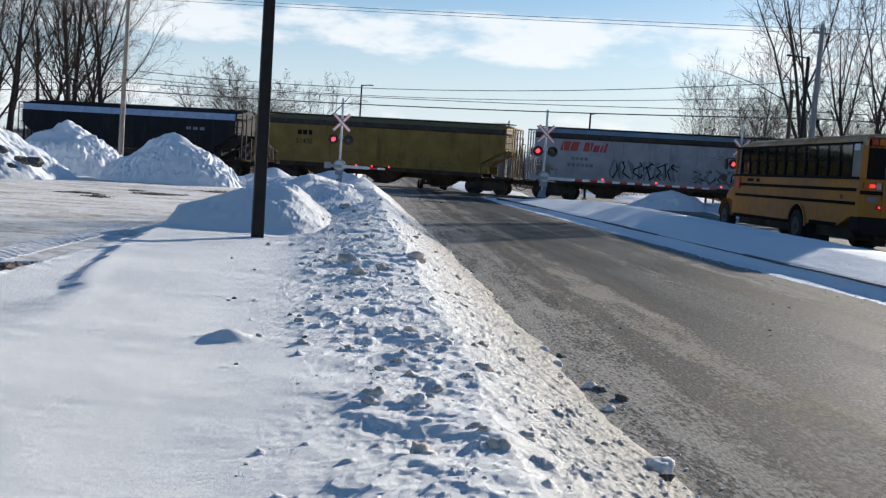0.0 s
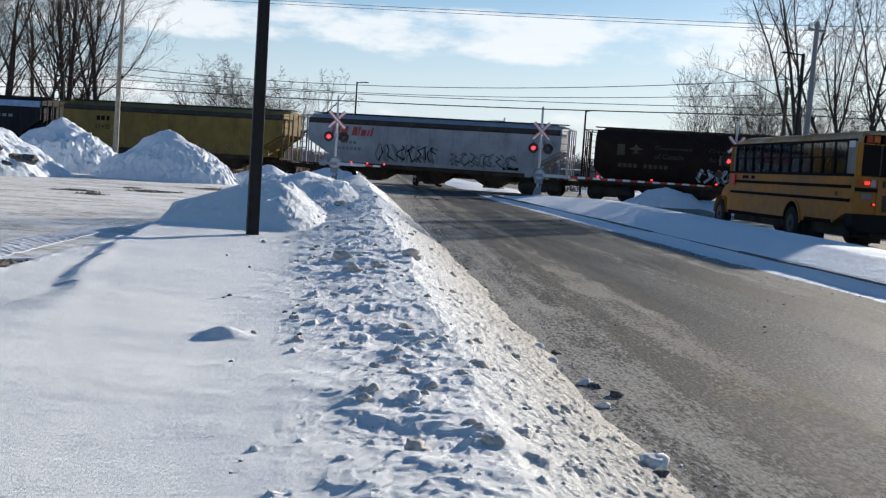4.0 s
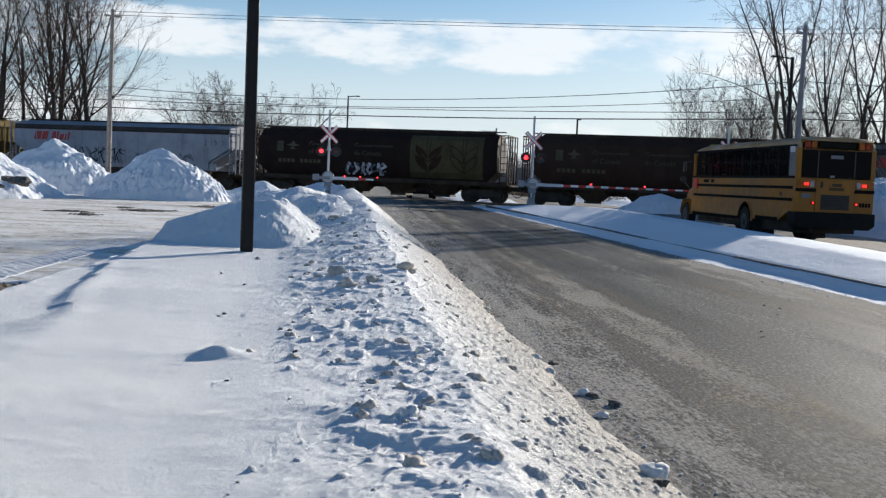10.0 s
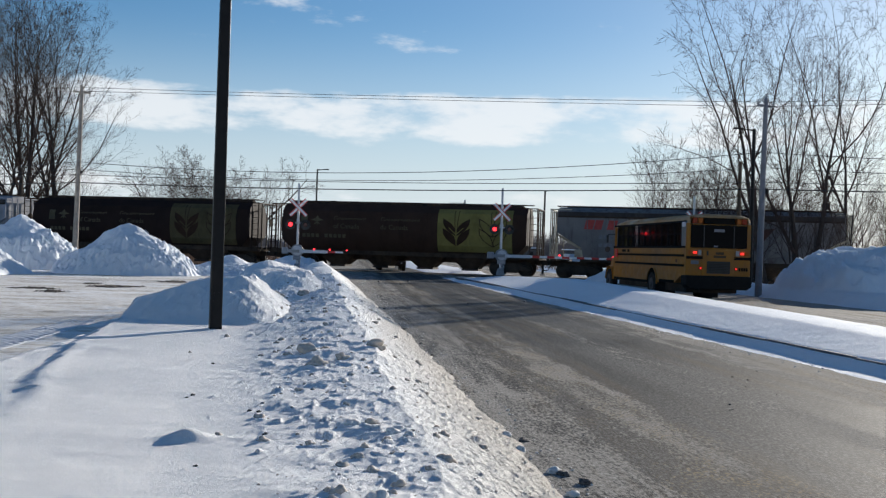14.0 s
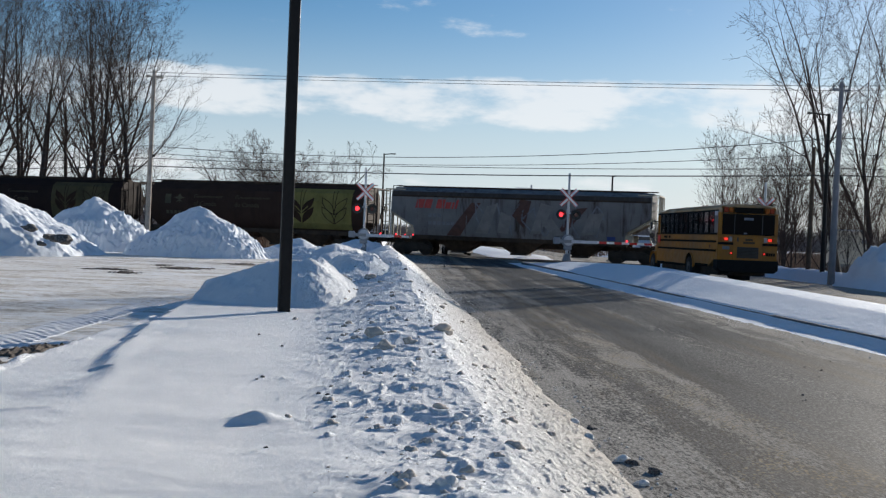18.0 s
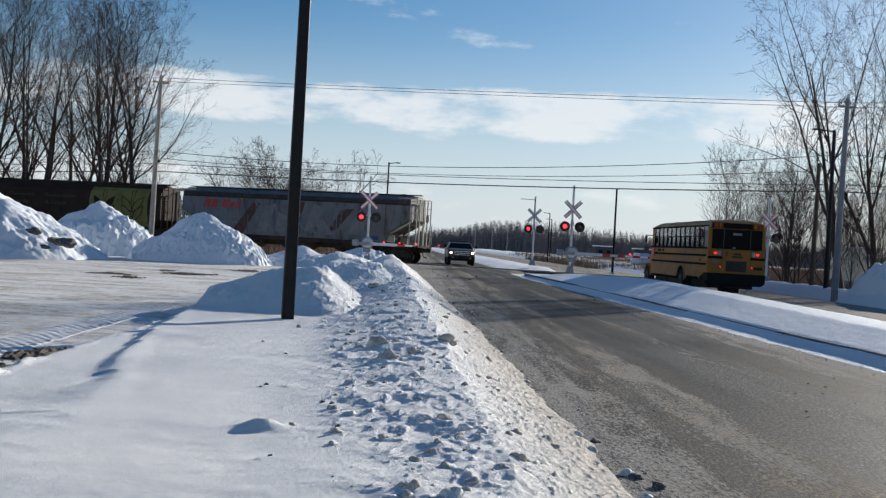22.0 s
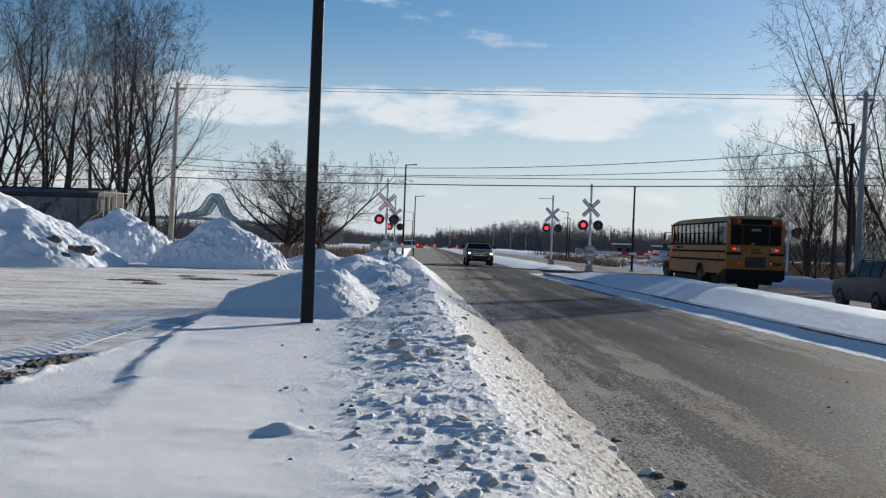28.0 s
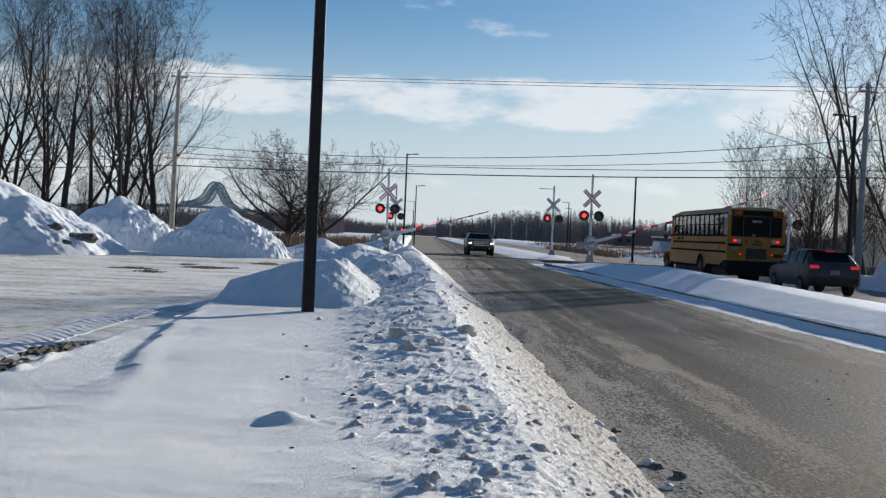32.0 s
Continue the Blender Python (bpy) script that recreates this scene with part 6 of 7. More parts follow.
class Tree:
    """Bare branches as thin tapered tubes, the trunk apart from the crown."""

    def __init__(self, seed):
        self.r = random.Random(seed)
        self.wood, self.crown = Geo(), Geo()

    def limb(self, geo, pts, radii, n):
        v, f = [], []
        for k, p in enumerate(pts):
            d = (pts[min(k + 1, len(pts) - 1)] - pts[max(k - 1, 0)]).normalized()
            u = d.orthogonal().normalized()
            w = d.cross(u)
            for j in range(n):
                a = 2 * math.pi * j / n
                v.append(p + (u * math.cos(a) + w * math.sin(a)) * radii[k])
        for k in range(len(pts) - 1):
            f += [(k * n + j, k * n + (j + 1) % n, (k + 1) * n + (j + 1) % n, (k + 1) * n + j) for j in range(n)]
        geo.add(v, f)

    def grow(self, p, d, length, rad, depth, plan):
        steps, wander, lift, kids, spread, ratio, start = plan[min(depth, len(plan) - 1)]
        r = self.r
        pts, radii = [p.copy()], [rad]
        for k in range(steps):
            d = (d + Vector((r.gauss(0, wander), r.gauss(0, wander), r.gauss(0, wander) + lift))).normalized()
            p = p + d * length / steps
            pts.append(p.copy())
            radii.append(max(rad * (1 - (0.95 if depth == 0 else 0.82) * ((k + 1) / steps) ** (0.75 if depth == 0 else 1.0)), 0.006))
        self.limb(self.wood if depth == 0 else self.crown, pts, radii, (7, 5, 4, 3, 3, 3)[depth])
        if depth >= len(plan) - 1:
            return
        for k in range(kids):
            t = start + (1 - start) * (k + r.random()) / kids
            i = min(int(t * steps), steps - 1)
            q = pts[i].lerp(pts[i + 1], t * steps - i)
            axis = (pts[i + 1] - pts[i]).normalized()
            side = Matrix.Rotation(k * 2.4 + r.uniform(-0.7, 0.7), 3, axis) @ axis.orthogonal().normalized()
            a = radians(r.gauss(spread, 7))
            nd = (axis * math.cos(a) + side * math.sin(a)).normalized()
            nl = length * ratio * r.uniform(0.7, 1.2) * (1.15 - 0.55 * t)
            nr = max(0.006, (radii[i] * (1 - (t * steps - i)) + radii[i + 1] * (t * steps - i)) * (0.66 if depth == 0 else 0.52))
            self.grow(q, nd, nl, nr, depth + 1, plan)


# steps, wander, lift, children, angle, length of child, where the children start
OPEN = [(6, 0.08, 0.05, 6, 30, 0.85, 0.20), (8, 0.09, 0.08, 10, 38, 0.42, 0.2), (6, 0.12, 0.04, 6, 40, 0.46, 0.2), (4, 0.15, 0.0, 4, 42, 0.5, 0.2), (3, 0.16, 0.0, 0, 0, 0, 0)]
SPREADING = [(4, 0.08, 0.02, 12, 64, 1.45, 0.12), (8, 0.06, 0.055, 12, 38, 0.42, 0.15), (5, 0.07, 0.02, 7, 38, 0.48, 0.12), (3, 0.08, 0.01, 4, 40, 0.55, 0.15), (2, 0.08, 0.0, 0, 0, 0, 0)]
SAPLING = [(7, 0.05, 0.05, 17, 30, 0.55, 0.06), (5, 0.06, 0.06, 8, 31, 0.48, 0.12), (3, 0.07, 0.03, 5, 35, 0.5, 0.15), (2, 0.08, 0.0, 0, 0, 0, 0)]


def tree(name, seed, plan, height, rad, label, lean=(0, 0)):
    t = Tree(seed)
    t.grow(Vector((0, 0, -0.2)), Vector((lean[0], lean[1], 1)).normalized(), height, rad, 0, plan)
    o = thing(name, label, "tree", pose(0, -500, 0), "bare trees")
    part("trunk", t.wood, BARK, o)
    part("crown", t.crown, TWIG, o)
    return o


def plant(masters, spots):
    """Copies of the masters; the first of each stands itself."""
    used = set()
    for k, (which, x, y, s, rz) in enumerate(spots):
        m = masters[which]
        q = pose(x, y, -0.15, 0, 0, rz)
        if which in used:
            c = copy_thing(m, q)
            c.scale = (s, s, s)
        else:
            used.add(which)
            m.matrix_basis = q
            m.scale = (s, s, s)


STEM = [(10, 0.03, 0.05, 13, 31, 0.50, 0.10), (8, 0.06, 0.06, 9, 33, 0.44, 0.12), (6, 0.10, 0.04, 6, 34, 0.48, 0.15), (4, 0.13, 0.02, 4, 38, 0.55, 0.15), (3, 0.15, 0.0, 0, 0, 0, 0)]
SPLIT = [(7, 0.03, 0.04, 6, 23, 0.90, 0.20), (9, 0.05, 0.06, 11, 34, 0.40, 0.08), (6, 0.10, 0.04, 7, 34, 0.46, 0.15), (4, 0.13, 0.02, 4, 38, 0.55, 0.15), (3, 0.15, 0.0, 0, 0, 0, 0)]
plant([tree("poplar_tree", 3, STEM, 21, 0.26, "tall bare poplar with rising branches"),
       tree("poplar_tree", 8, SPLIT, 14, 0.34, "tall bare poplar forked low into several stems"),
       tree("poplar_tree", 15, STEM, 19, 0.21, "slender bare poplar with fine twigs"),
       tree("poplar_tree", 24, SPLIT, 13, 0.30, "bare poplar with wide forked limbs"),
       tree("poplar_tree", 33, OPEN, 12.5, 0.24, "bare poplar with a few crooked open limbs", (-0.12, 0)),
       tree("poplar_tree", 39, OPEN, 13.5, 0.20, "bare poplar with long bare stems", (0.05, 0)),
       tree("poplar_tree", 52, STEM, 18, 0.19, "slender bare poplar leaning out of the row", (0.16, 0))],
      [(0, -33.7, 90, 1.0, 0), (2, -31.5, 91, 1.08, 40), (1, -29.2, 89, 1.12, 0), (6, -26.4, 90, 0.95, 0), (0, -25.4, 93, 0.95, 200), (2, -24.4, 90, 1.1, 130), (6, -23.9, 91, 1.0, 20),
       (1, -21.3, 88, 1.05, 150), (3, -36.0, 92, 1.15, 30), (0, -38.5, 95, 1.1, 100), (2, -27.6, 100, 1.1, 15), (3, -31.0, 103, 1.15, 280), (2, -34.6, 101, 1.1, 300),
       # beyond the far carriageway
       (4, 23.6, 55.5, 1.0, 0), (3, 25.9, 57.0, 0.80, 150), (5, 27.6, 58.0, 1.0, 20), (1, 30.4, 60.0, 0.72, 20)])
plant([tree("spreading_tree", 31, SPREADING, 4.3, 0.26, "broad bare tree with low spreading limbs"), tree("spreading_tree", 37, SPREADING, 4.4, 0.24, "broad bare tree beside another, full of twigs")],
      [(0, -11.2, 93, 1.34, 0), (1, -8.0, 92, 1.26, 70), (1, -14.5, 130, 0.9, 200)])
plant([tree("young_tree", 41, SAPLING, 8.0, 0.09, "thin bare young tree in the thicket"), tree("young_tree", 47, SAPLING, 6.5, 0.07, "thin bare sapling in the thicket")],
      [(k % 2, 24.3 + 1.3 * k + 0.5 * math.sin(k * 7), 74 + 6 * math.sin(k * 3.7) - 0.3 * k, 0.86 + 0.16 * math.sin(k * 2.3), k * 67) for k in range(14)]
      + [(k % 2, 21.6 + 0.75 * k, 58 + 4 * math.sin(k * 2.9), 0.72 + 0.2 * math.sin(k * 1.7), k * 51) for k in range(10)]
      + [(k % 2, 21.2 + 0.8 * k + 0.4 * math.sin(k * 5), 66 + 5 * math.sin(k * 2.3), 0.95 + 0.2 * math.sin(k * 1.1), k * 43) for k in range(5)]
      + [(k % 2, -36 + 1.5 * k, 93 + 4 * math.sin(k * 1.9), 0.75 + 0.25 * math.sin(k * 2.7), k * 77) for k in range(11)])


# ---- distance ----
def far_wood(x0, x1, y, h, n, seed, label, mat):
    """Bare trees too far to pick apart: trunks and many thin branches in one mesh."""
    rng = np.random.default_rng(seed)
    x, yy = rng.uniform(x0, x1, n), y + rng.uniform(-30, 30, n)
    hh = h * rng.uniform(0.5, 1.1, n) * (0.8 + 0.5 * vnoise(x * 0.05, x * 0, seed))
    a = [np.stack([x, yy, np.full(n, -0.5)], 1)]
    b = [np.stack([x + rng.normal(0, 0.3, n), yy, hh], 1)]
    w = [np.full(n, 0.16)]
    for _ in range(16):
        t = rng.uniform(0.08, 0.97, n)
        l, ang = hh * 0.36 * (1.1 - t), rng.uniform(0, 6.3, n)
        p = np.stack([x, yy, hh * t], 1)
        a.append(p)
        b.append(p + np.stack([l * np.cos(ang), l * np.sin(ang), l * rng.uniform(0.5, 1.3, n)], 1))
        w.append(np.full(n, 0.07))
    a, b, w = np.concatenate(a), np.concatenate(b), np.concatenate(w)[:, None]
    ex, ey = np.array([[1.0, 0, 0]]), np.array([[0.0, 1.0, 0]])
    v = np.stack([a - w * ex, a + w * ex, a + w * ey, b], 1).reshape(-1, 3)
    k = np.arange(len(a))[:, None] * 4
    f = np.concatenate([k + [[0, 1, 3]], k + [[1, 2, 3]], k + [[2, 0, 3]]])
    me = bpy.data.meshes.new("far_wood")
    me.from_pydata(v.tolist(), [], f.tolist())
    me.materials.append(mat)
    return tagged(new("far_wood", me), label, "wood", "", "stuff")


# distance haze is put into this colour, paler than the near twigs
HAZY_TWIG = plain("hazy_far_twigs", (0.22, 0.19, 0.18), 0.95, 0, 0.3, 0.05, spec=0.05)
far_wood(8, 190, 420, 9.0, 3600, 2, "bare grey-brown wood along the horizon", HAZY_TWIG)
far_wood(-70, 14, 540, 6.5, 1500, 4, "low bare wood far down the road", HAZY_TWIG)
far_wood(-230, -25, 350, 7.5, 2600, 6, "low scrub behind the car park", HAZY_TWIG)


def reeds(x0, x1, y0, y1, n, h, seed, label):
    rng = np.random.default_rng(seed)
    x, y = rng.uniform(x0, x1, n), rng.uniform(y0, y1, n)
    hh, a, lean = h * rng.uniform(0.5, 1.1, n), rng.uniform(0, 6.28, n), rng.normal(0, 0.18, n)
    w = 0.03 + 0.00012 * y
    v = np.empty((n, 3, 3))
    v[:, 0] = np.stack([x - w * np.cos(a), y - w * np.sin(a), np.full(n, -0.2)], 1)
    v[:, 1] = np.stack([x + w * np.cos(a), y + w * np.sin(a), np.full(n, -0.2)], 1)
    v[:, 2] = np.stack([x + lean * hh, y, hh], 1)
    me = bpy.data.meshes.new("reeds")
    me.from_pydata(v.reshape(-1, 3).tolist(), [], [(3 * k, 3 * k + 1, 3 * k + 2) for k in range(n)])
    me.materials.append(REED)
    return tagged(new("reeds", me), label, "reeds", "", "stuff")


reeds(-48, -3.5, 78, 104, 16000, 1.1, 3, "brown dry reeds between the railway and the trees")
reeds(20, 75, 150, 190, 9000, 1.0, 5, "brown dry reeds in the snowy field")
reeds(18, 60, 98, 150, 26000, 0.8, 15, "brown dry reeds in the field past the crossing")
reeds(20, 60, 84, 100, 12000, 0.8, 7, "brown dry grass past the crossing")
reeds(22, 48, 60, 70, 4000, 0.6, 9, "brown dry grass under the thicket")


def bridge():
    steel = plain("green_bridge_steel", (0.20, 0.27, 0.30), 0.8, 0, 0.1, 0.02, spec=0.1)
    o = thing("arch_bridge", "distant pale green steel arch bridge", "bridge", pose(-374, 2000, -8, 0, 0, -14))
    n = 40
    xs = [-66 + 132 * k / n for k in range(n + 1)]
    up = [(x, float(np.interp(x, [-66, -45, -31, -21, -13, -5, 4, 12, 20, 30, 45, 66], [46, 49, 54, 64, 78, 85, 85, 77, 62, 48, 37, 27]))) for x in xs]
    lo = [(x, float(np.interp(x, [-66, -31, -15, -8, -2, 3, 7, 12, 18, 30, 66], [41, 44, 48, 56, 69, 71, 68, 58, 47, 38, 20]))) for x in xs]
    for yy in (-9, 9):
        part("arch_chord", Geo().tube([(x, yy, z) for x, z in up], 1.6, 5), steel, o)
        part("lower_chord", Geo().tube([(x, yy, z) for x, z in lo], 1.4, 5), steel, o)
        web = Geo()
        for k in range(n):
            web.cyl((up[k][0], yy, up[k][1]), (lo[k + 1][0], yy, lo[k + 1][1]), 0.8, 0.8, 4)
            web.cyl((up[k][0], yy, up[k][1]), (lo[k][0], yy, lo[k][1]), 0.8, 0.8, 4)
            web.cyl((lo[k][0], yy, lo[k][1]), (lo[k][0], yy, 40 - 0.1 * max(0, lo[k][0])), 0.35, 0.35, 4)
        part("truss_web", web, steel, o)
    part("deck", Geo().prism([(-300, 34), (-64, 43), (64, 38), (330, 14), (330, 9), (64, 33), (-64, 37), (-300, 28)], "y", -10, 10), steel, o)
    for x in (-250, -190, -130, -68, 68, 130, 190, 250):
        part("pier", Geo().box(x, 0, 12, 7, 18, 30), CONCRETE, o)


bridge()


def far_building(x, y, w, d, h, wall, label, roof=0.0, windows=3):
    o = thing("building", label, "building", pose(x, y, -0.2), "far buildings")
    part("wall", Geo().box(0, 0, h / 2, w, d, h), wall, o, smooth=0)
    if roof:
        part("roof", Geo().prism([(-w / 2 - 0.4, h), (w / 2 + 0.4, h), (0, h + roof)], "y", -d / 2 - 0.4, d / 2 + 0.4), SNOW, o, "snow-covered gable roof", smooth=0)
    else:
        part("roof", Geo().box(0, 0, h + 0.15, w + 0.5, d + 0.5, 0.3), SNOW, o, "flat snowy roof", smooth=0)
    for k in range(windows):
        part("window", Geo().box(-w / 2 + (k + 0.5) * w / windows, -d / 2 - 0.02, h * 0.55, w / windows * 0.45, 0.06, h * 0.3), GLASS_DARK, o, smooth=0)


WALL_A = plain("grey_cladding", (0.30, 0.31, 0.33), 0.8)
WALL_B = plain("brown_cladding", (0.20, 0.15, 0.12), 0.8)
WALL_D = plain("dark_cladding", (0.075, 0.068, 0.065), 0.9, spec=0.1)
WALL_C = plain("pale_cladding", (0.60, 0.60, 0.58), 0.8)
far_building(-26, 560, 11, 8, 3.0, WALL_A, "small grey house with a snowy gable far down the road", 2.0)
far_building(39, 600, 11, 10, 1.8, WALL_C, "pale building with a steep snowy roof", 4.6, 2)
far_building(4, 590, 8, 6, 3.2, WALL_B, "small brown house far down the road", 1.8)
far_building(-3, 480, 5, 5, 2.4, WALL_D, "small dark shed beside the far road", 0)
far_building(67, 345, 5.4, 6, 3.6, WALL_D, "low dark building with a flat snowy roof", 0, 2)
far_building(80, 345, 5.4, 6, 3.4, WALL_D, "low dark building at the edge of the wood", 0, 2)
far_building(112, 370, 12, 9, 4.0, WALL_A, "low long building beyond the field", 0, 5)
far_building(-100, 520, 30, 15, 5, WALL_A, "long low industrial building behind the reeds", 0, 6)


def cabinet():
    o = thing("equipment_cabinet", "beige metal railway equipment cabinet with snow on top", "cabinet", pose(28.58, 66.0, 0.42, 0, 0, -8))
    beige = plain("beige_cabinet_paint", (0.74, 0.68, 0.54), 0.55, 0, 0.08, 2.0)
    body = part("body", Geo().box(0, 0, 1.15, 2.3, 1.6, 2.0), beige, o, bevel=0.03)
    part("roof", Geo().box(0, 0, 2.2, 2.45, 1.75, 0.10), beige, o)
    part("snow_cap", Geo().box(0, 0, 2.28, 2.3, 1.6, 0.08), SNOW, o, bevel=0.03)
    part("base", Geo().box(0, 0, -0.2, 2.4, 1.7, 0.76), CONCRETE, o)
    door = part("door", Geo().box(-0.3, -0.82, 1.15, 1.0, 0.04, 1.8), beige, body)
    part("handle", Geo().box(0.1, -0.86, 1.15, 0.05, 0.05, 0.2), BLACK, door)
    part("vent", Geo().box(0.75, -0.81, 1.6, 0.35, 0.03, 0.3), D_GREYM, body)


cabinet()


# ---- clods and chunks ----
def chunk_mesh(seed, mat, squash=0.75):
    bm = bmesh.new()
    bmesh.ops.create_icosphere(bm, subdivisions=3, radius=1.0)
    for v in bm.verts:
        n = noise.noise(v.co * 1.2 + Vector((seed * 7.1, 0, 0))) * 0.55 - abs(noise.noise(v.co * 2.6 + Vector((0, seed * 3.3, 0)))) * 0.40 + noise.noise(v.co * 6.0 + Vector((0, 0, seed))) * 0.16
        v.co *= 1 + n
        v.co.z *= squash
    me = bpy.data.meshes.new("chunk")
    bm.to_mesh(me)
    bm.free()
    me.polygons.foreach_set("use_smooth", [True] * len(me.polygons))
    me.materials.append(mat)
    return me


CLOD = plain("frozen_clod", (0.055, 0.045, 0.038), 0.85, 0, 0.4, 12.0, 0.5, dirt=(0.30, 0.28, 0.26))
CHUNKS = [chunk_mesh(k, SNOW_GREY) for k in range(4)]
WHITES = [chunk_mesh(k + 10, SNOW_DIRTY) for k in range(3)]
CLODS = [chunk_mesh(k + 20, CLOD, 0.7) for k in range(3)]


def lay(meshes, name, label, category, spots, group):
    r = random.Random(77)
    for k, (x, y, s) in enumerate(spots):
        o = solid(name, meshes[k % len(meshes)], None, label, category, None, group)
        o.matrix_basis = pose(x, y, bank_at(x, y) + s * (0.14 if s > 0.06 else -0.05), r.uniform(-15, 15), r.uniform(-15, 15), r.uniform(0, 360)) @ Matrix.Diagonal((s, s * r.uniform(0.8, 1.1), s, 1))


lay(CHUNKS, "snow_chunk", "dirty grey lump of frozen snow on the bank", "snow chunk",
    [(-0.13, 11.19, 0.10), (-0.03, 10.06, 0.10), (0.21, 10.48, 0.07), (0.58, 11.21, 0.09), (0.04, 16.27, 0.05), (-0.9, 20.4, 0.13), (-0.44, 21.5, 0.13), (0.37, 6.97, 0.05), (0.71, 5.84, 0.045),
     (0.13, 4.96, 0.045), (0.29, 4.02, 0.055), (0.60, 4.12, 0.052), (-0.16, 8.59, 0.035), (0.21, 12.51, 0.04), (0.78, 9.63, 0.04), (0.15, 5.74, 0.035), (0.05, 14.2, 0.05), (-1.23, 14.06, 0.05)], "snow chunks on the bank")
lay(WHITES, "snow_chunk", "pale lump of ploughed snow", "snow chunk",
    [(0.23, 6.91, 0.055), (0.47, 6.56, 0.05), (0.56, 6.38, 0.04), (0.3, 4.87, 0.06), (1.62, 7.19, 0.06), (1.51, 8.45, 0.045), (1.53, 7.93, 0.045), (1.60, 6.50, 0.045), (1.52, 5.05, 0.075), (0.2, 8.9, 0.045), (0.5, 9.4, 0.05), (0.1, 13.1, 0.045)], "snow chunks on the bank")
lay(CLODS, "frozen_clod", "dark frozen clod of road dirt", "clod",
    [(1.63, 8.35, 0.040), (1.77, 6.83, 0.050), (1.68, 7.09, 0.048), (1.50, 4.88, 0.04), (-1.0, 8.68, 0.02), (-1.03, 8.57, 0.013), (-0.48, 7.64, 0.017), (-0.41, 7.58, 0.018), (-0.32, 6.77, 0.016), (-0.64, 5.88, 0.013), (-1.44, 12.02, 0.018), (-1.08, 10.97, 0.02),
     (1.57, 17.06, 0.03), (1.56, 15.08, 0.03), (1.57, 12.86, 0.025), (1.52, 20.06, 0.035), (1.5, 27.0, 0.04), (4.14, 30.76, 0.05), (3.2, 46.0, 0.07), (3.9, 51.0, 0.07), (5.2, 55.0, 0.06), (2.4, 49.0, 0.07), (6.2, 33.0, 0.05)], "frozen clods")


def strew(n, seed):
    """More lumps over the broken snow, denser near the crest."""
    r = random.Random(seed)
    spots = []
    while len(spots) < n:
        y = 4.2 * (30 / 4.2) ** r.random()
        x = r.gauss(float(bank_crest(y)) - 0.15 - 0.02 * y, 0.40 + 0.02 * y)
        if x < 1.5 and float(rough_zone(np.array(x), np.array(y))) > r.uniform(0.15, 0.8):
            spots.append((x, y, r.choice((0.016, 0.02, 0.026, 0.034, 0.044)) * (0.75 + 0.028 * y)))
    return spots


lay(CHUNKS, "snow_chunk", "small dirty lump of frozen snow on the bank", "snow chunk", strew(130, 8), "snow chunks on the bank")
# small crumbs that nobody could count
def crumbs(n, x0, x1, y0, y1, s0, s1, mat, seed, label, zoff=0.0):
    r = random.Random(seed)
    g = Geo()
    for _ in range(n):
        y = y0 * (y1 / y0) ** r.random()
        x = r.uniform(x0, x1)
        s = r.uniform(s0, s1) * (0.7 + 0.03 * y)
        z = bank_at(x, y) if x < 1.95 else 0.0
        p = [(x + s * r.uniform(0.5, 1) * math.cos(a), y + s * r.uniform(0.5, 1) * math.sin(a), z + zz * s * r.uniform(0.6, 1)) for zz in (-0.2, 0.45) for a in (0.3, 1.6, 2.9, 4.2, 5.4)]
        p.append((x, y, z + s * 0.8))
        g.add(p, [(k, (k + 1) % 5, 5 + (k + 1) % 5, 5 + k) for k in range(5)] + [(5 + k, 5 + (k + 1) % 5, 10) for k in range(5)])
    return solid("snow_crumbs", g, mat, label, "snow crumbs", kind="stuff", smooth=50)


crumbs(420, -0.4, 1.5, 3.0, 40, 0.004, 0.016, SNOW_GREY, 5, "small dirty crumbs of frozen snow over the bank")
crumbs(420, 1.36, 1.80, 4.0, 50, 0.004, 0.017, SNOW_DIRTY, 6, "crumbs of snow fallen along the road's edge")
crumbs(60, 1.6, 6.6, 8.0, 60, 0.006, 0.018, CLOD, 7, "dark grit scattered over the road")
crumbs(160, 6.65, 7.1, 14.0, 55, 0.006, 0.02, SNOW_DIRTY, 8, "crumbs of snow along the median's edge")


def dirt_patch(x, y, rx, ry, seed, label):
    X, Y = np.meshgrid(np.linspace(-1, 1, 90), np.linspace(-1, 1, 70))
    q = np.hypot(X, Y) + 0.9 * fbm(X * 2.5 + seed, Y * 2.5, 4, seed)
    q = q + 1.3 * fbm(X * 10, Y * 10, 4, seed + 2)
    Z = 0.05 * np.clip(0.62 - q, 0, 1) * (1 + 2.2 * fbm(X * 7, Y * 7, 3, seed + 1)) - 0.06 * (q > 0.60) + 0.105
    sheet("dirt_patch", x + X * rx, y + Y * ry, Z, BRICK_DIRT, label, "dirt", "")


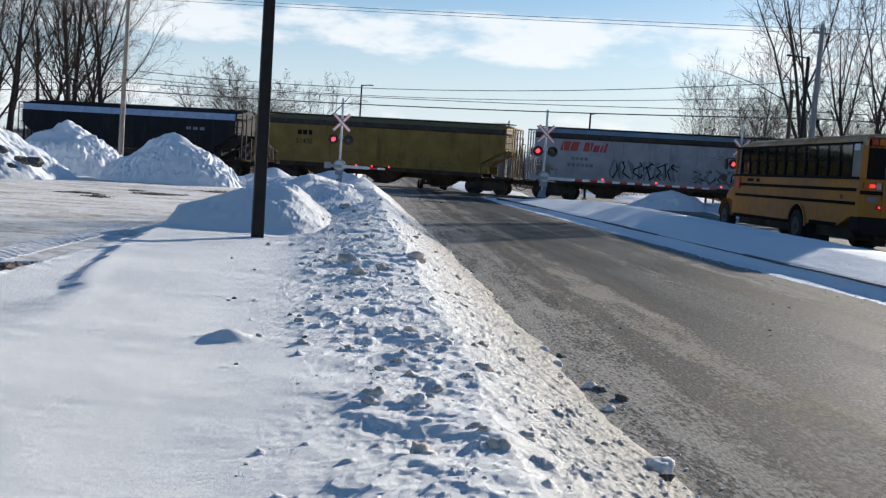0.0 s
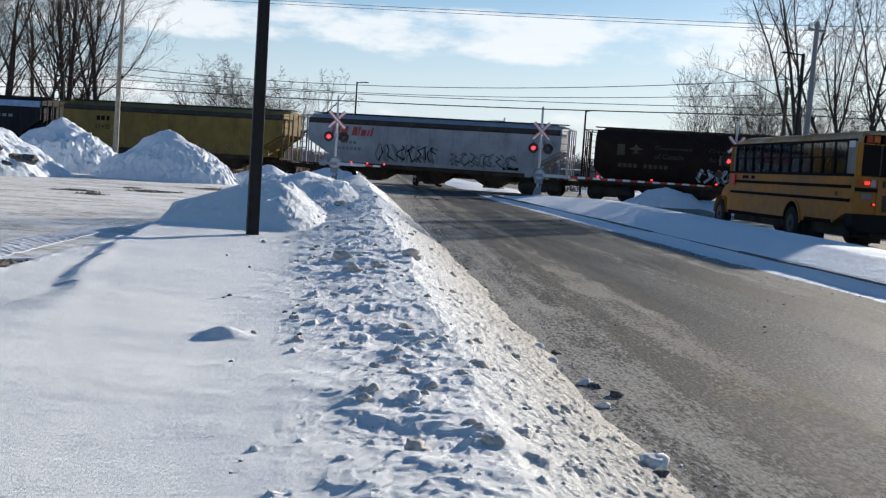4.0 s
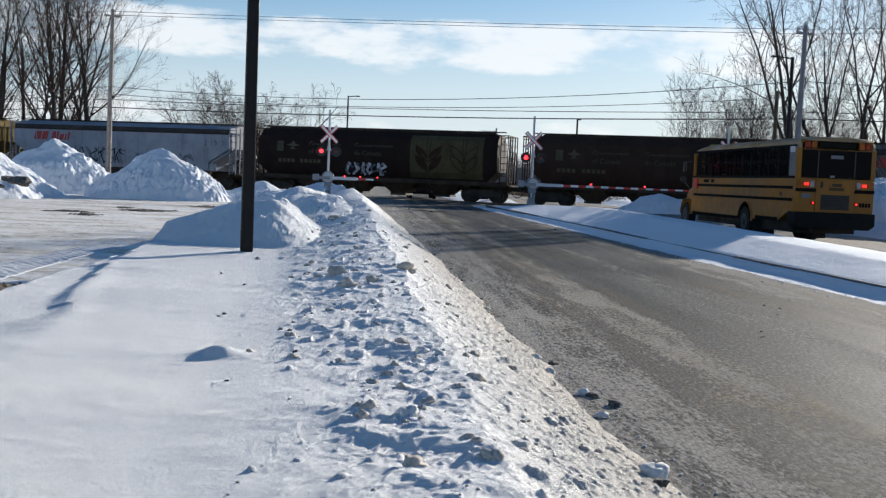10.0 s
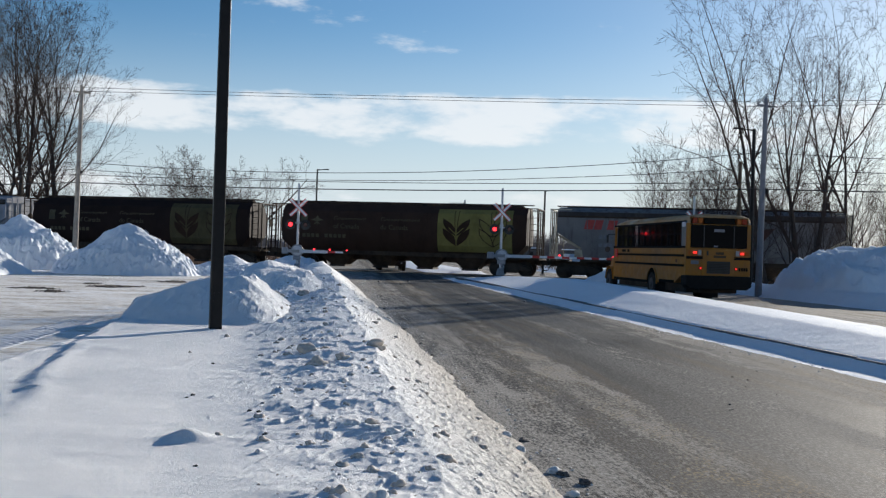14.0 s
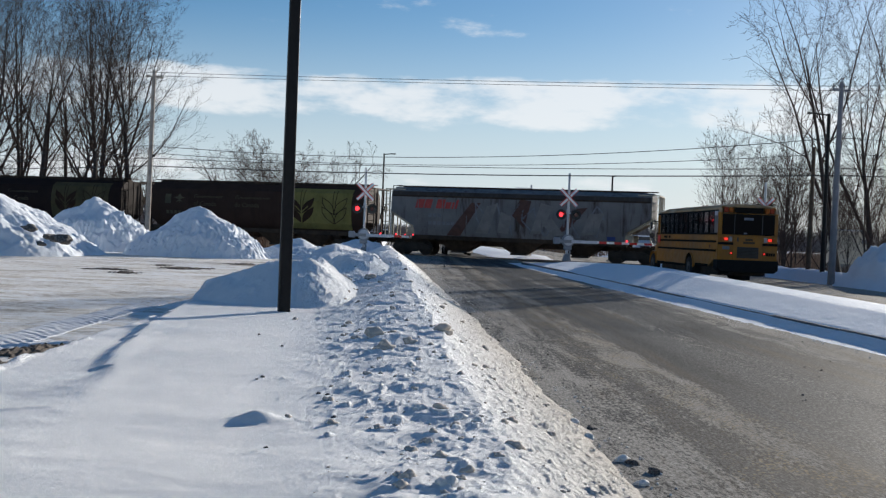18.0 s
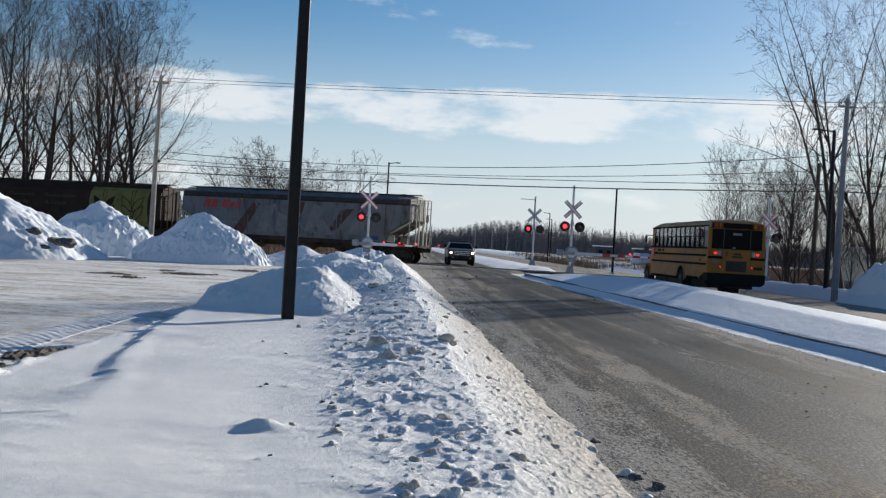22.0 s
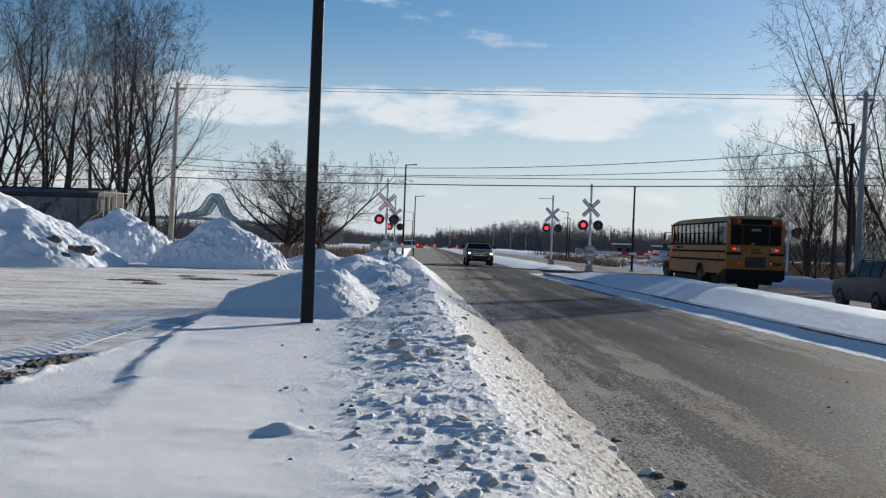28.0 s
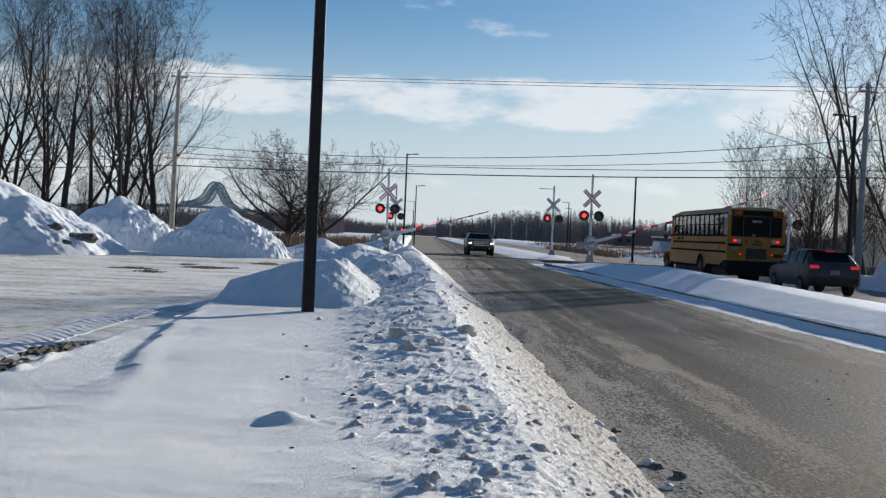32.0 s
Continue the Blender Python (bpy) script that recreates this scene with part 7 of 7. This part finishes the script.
for k, (x, y, rx, ry) in enumerate(((-6.43, 33.8, 0.9, 1.1), (-7.2, 29.4, 0.5, 0.6), (-8.05, 30.9, 0.9, 0.6), (-7.4, 35.2, 0.5, 0.7), (-5.4, 39.0, 0.8, 1.2), (-3.75, 11.3, 0.35, 0.9), (-3.75, 9.9, 0.45, 0.8), (-4.5, 9.1, 0.7, 0.5))):
    dirt_patch(x, y, rx, ry, 300 + 7 * k, "patch of bare brown frozen dirt on the packed snow")
for k, (x, y, z, s) in enumerate(((-11.9, 39.0, 0.80, 0.36), (-13.25, 39.6, 1.15, 0.26), (-12.5, 38.7, 0.62, 0.16), (-12.35, 39.2, 0.85, 0.25))):
    o = solid("frozen_clod", CLODS[k % 3], None, "large dark frozen clod in the snow pile", "clod", None, "clods in the snow pile")
    o.matrix_basis = pose(x, y, z - 0.04, 25, 5, 20 * k) @ Matrix.Diagonal((s * 1.1, s * 0.8, s * 0.62, 1))


# ---- what moves ----
def motions():
    for o, index in WAGONS:
        walk(o, [(t, wagon_pose(t, index)) for t in range(0, 33, 2)])
    # wheels turn as far as the line runs under them, to the left
    turn0 = lead(0)
    times = [0.4 * k for k in range(81)]
    for wset, ax in WHEELS:
        walk(wset, [(t, Matrix.Translation((ax, 0, 0.455)) @ Matrix.Rotation((lead(t) - turn0) / 0.455, 4, "Y")) for t in times])
    bus = ((0, 27.2), (3, 27.2), (6.4, 27.22), (7.2, 27.5), (8, 28.1), (9, 29.15), (10, 30.55), (11, 32.15), (12, 33.9), (13, 35.65), (14, 37.2), (15, 38.55), (16, 39.75), (17, 40.8), (18, 41.75), (19, 42.55), (20, 43.1), (22, 43.65), (24, 43.75), (32, 43.75))
    walk(BUS, [(t, pose(14.02, y, -0.05)) for t, y in bus])
    car = ((0, -70.0), (8, -38.0), (16, -8.0), (20, 6.0), (23, 15.5), (24.5, 19.8), (26, 24.2), (27, 27.0), (28, 29.9), (29, 32.6), (30, 34.6), (31, 35.7), (32, 36.1))
    walk(CAR, [(t, pose(14.32, y, -0.05)) for t, y in car])
    for w, x, y, r in WHEELED:
        rows, table = [], bus if w.parent == BUS else car
        for k in range(641 if table is car else 81):
            t = 0.05 * k if table is car else 0.4 * k
            d = np.interp(t, [a for a, _ in table], [b for _, b in table]) - table[0][1]
            rows.append((t, Matrix.Translation((x, y, r)) @ Matrix.Rotation(-d / r, 4, "X")))
        if table is car:
            rows = rows[::2] + ([rows[-1]] if (len(rows) - 1) % 2 else [])
        walk(w, rows)
    # barriers start to rise at the very end
    for o, arm in GATES:
        rise = {0: 17.0, 1: 15.0, 2: 16.5}[GATES.index((o, arm))]
        rows = [(0, 0), (20, 0), (31.0, 0), (31.35, rise * 0.12), (31.7, rise * 0.55), (32, rise)]
        walk(arm, [(t, pose(0, -0.48, 1.02, 0, -a, 0)) for t, a in rows])


motions()
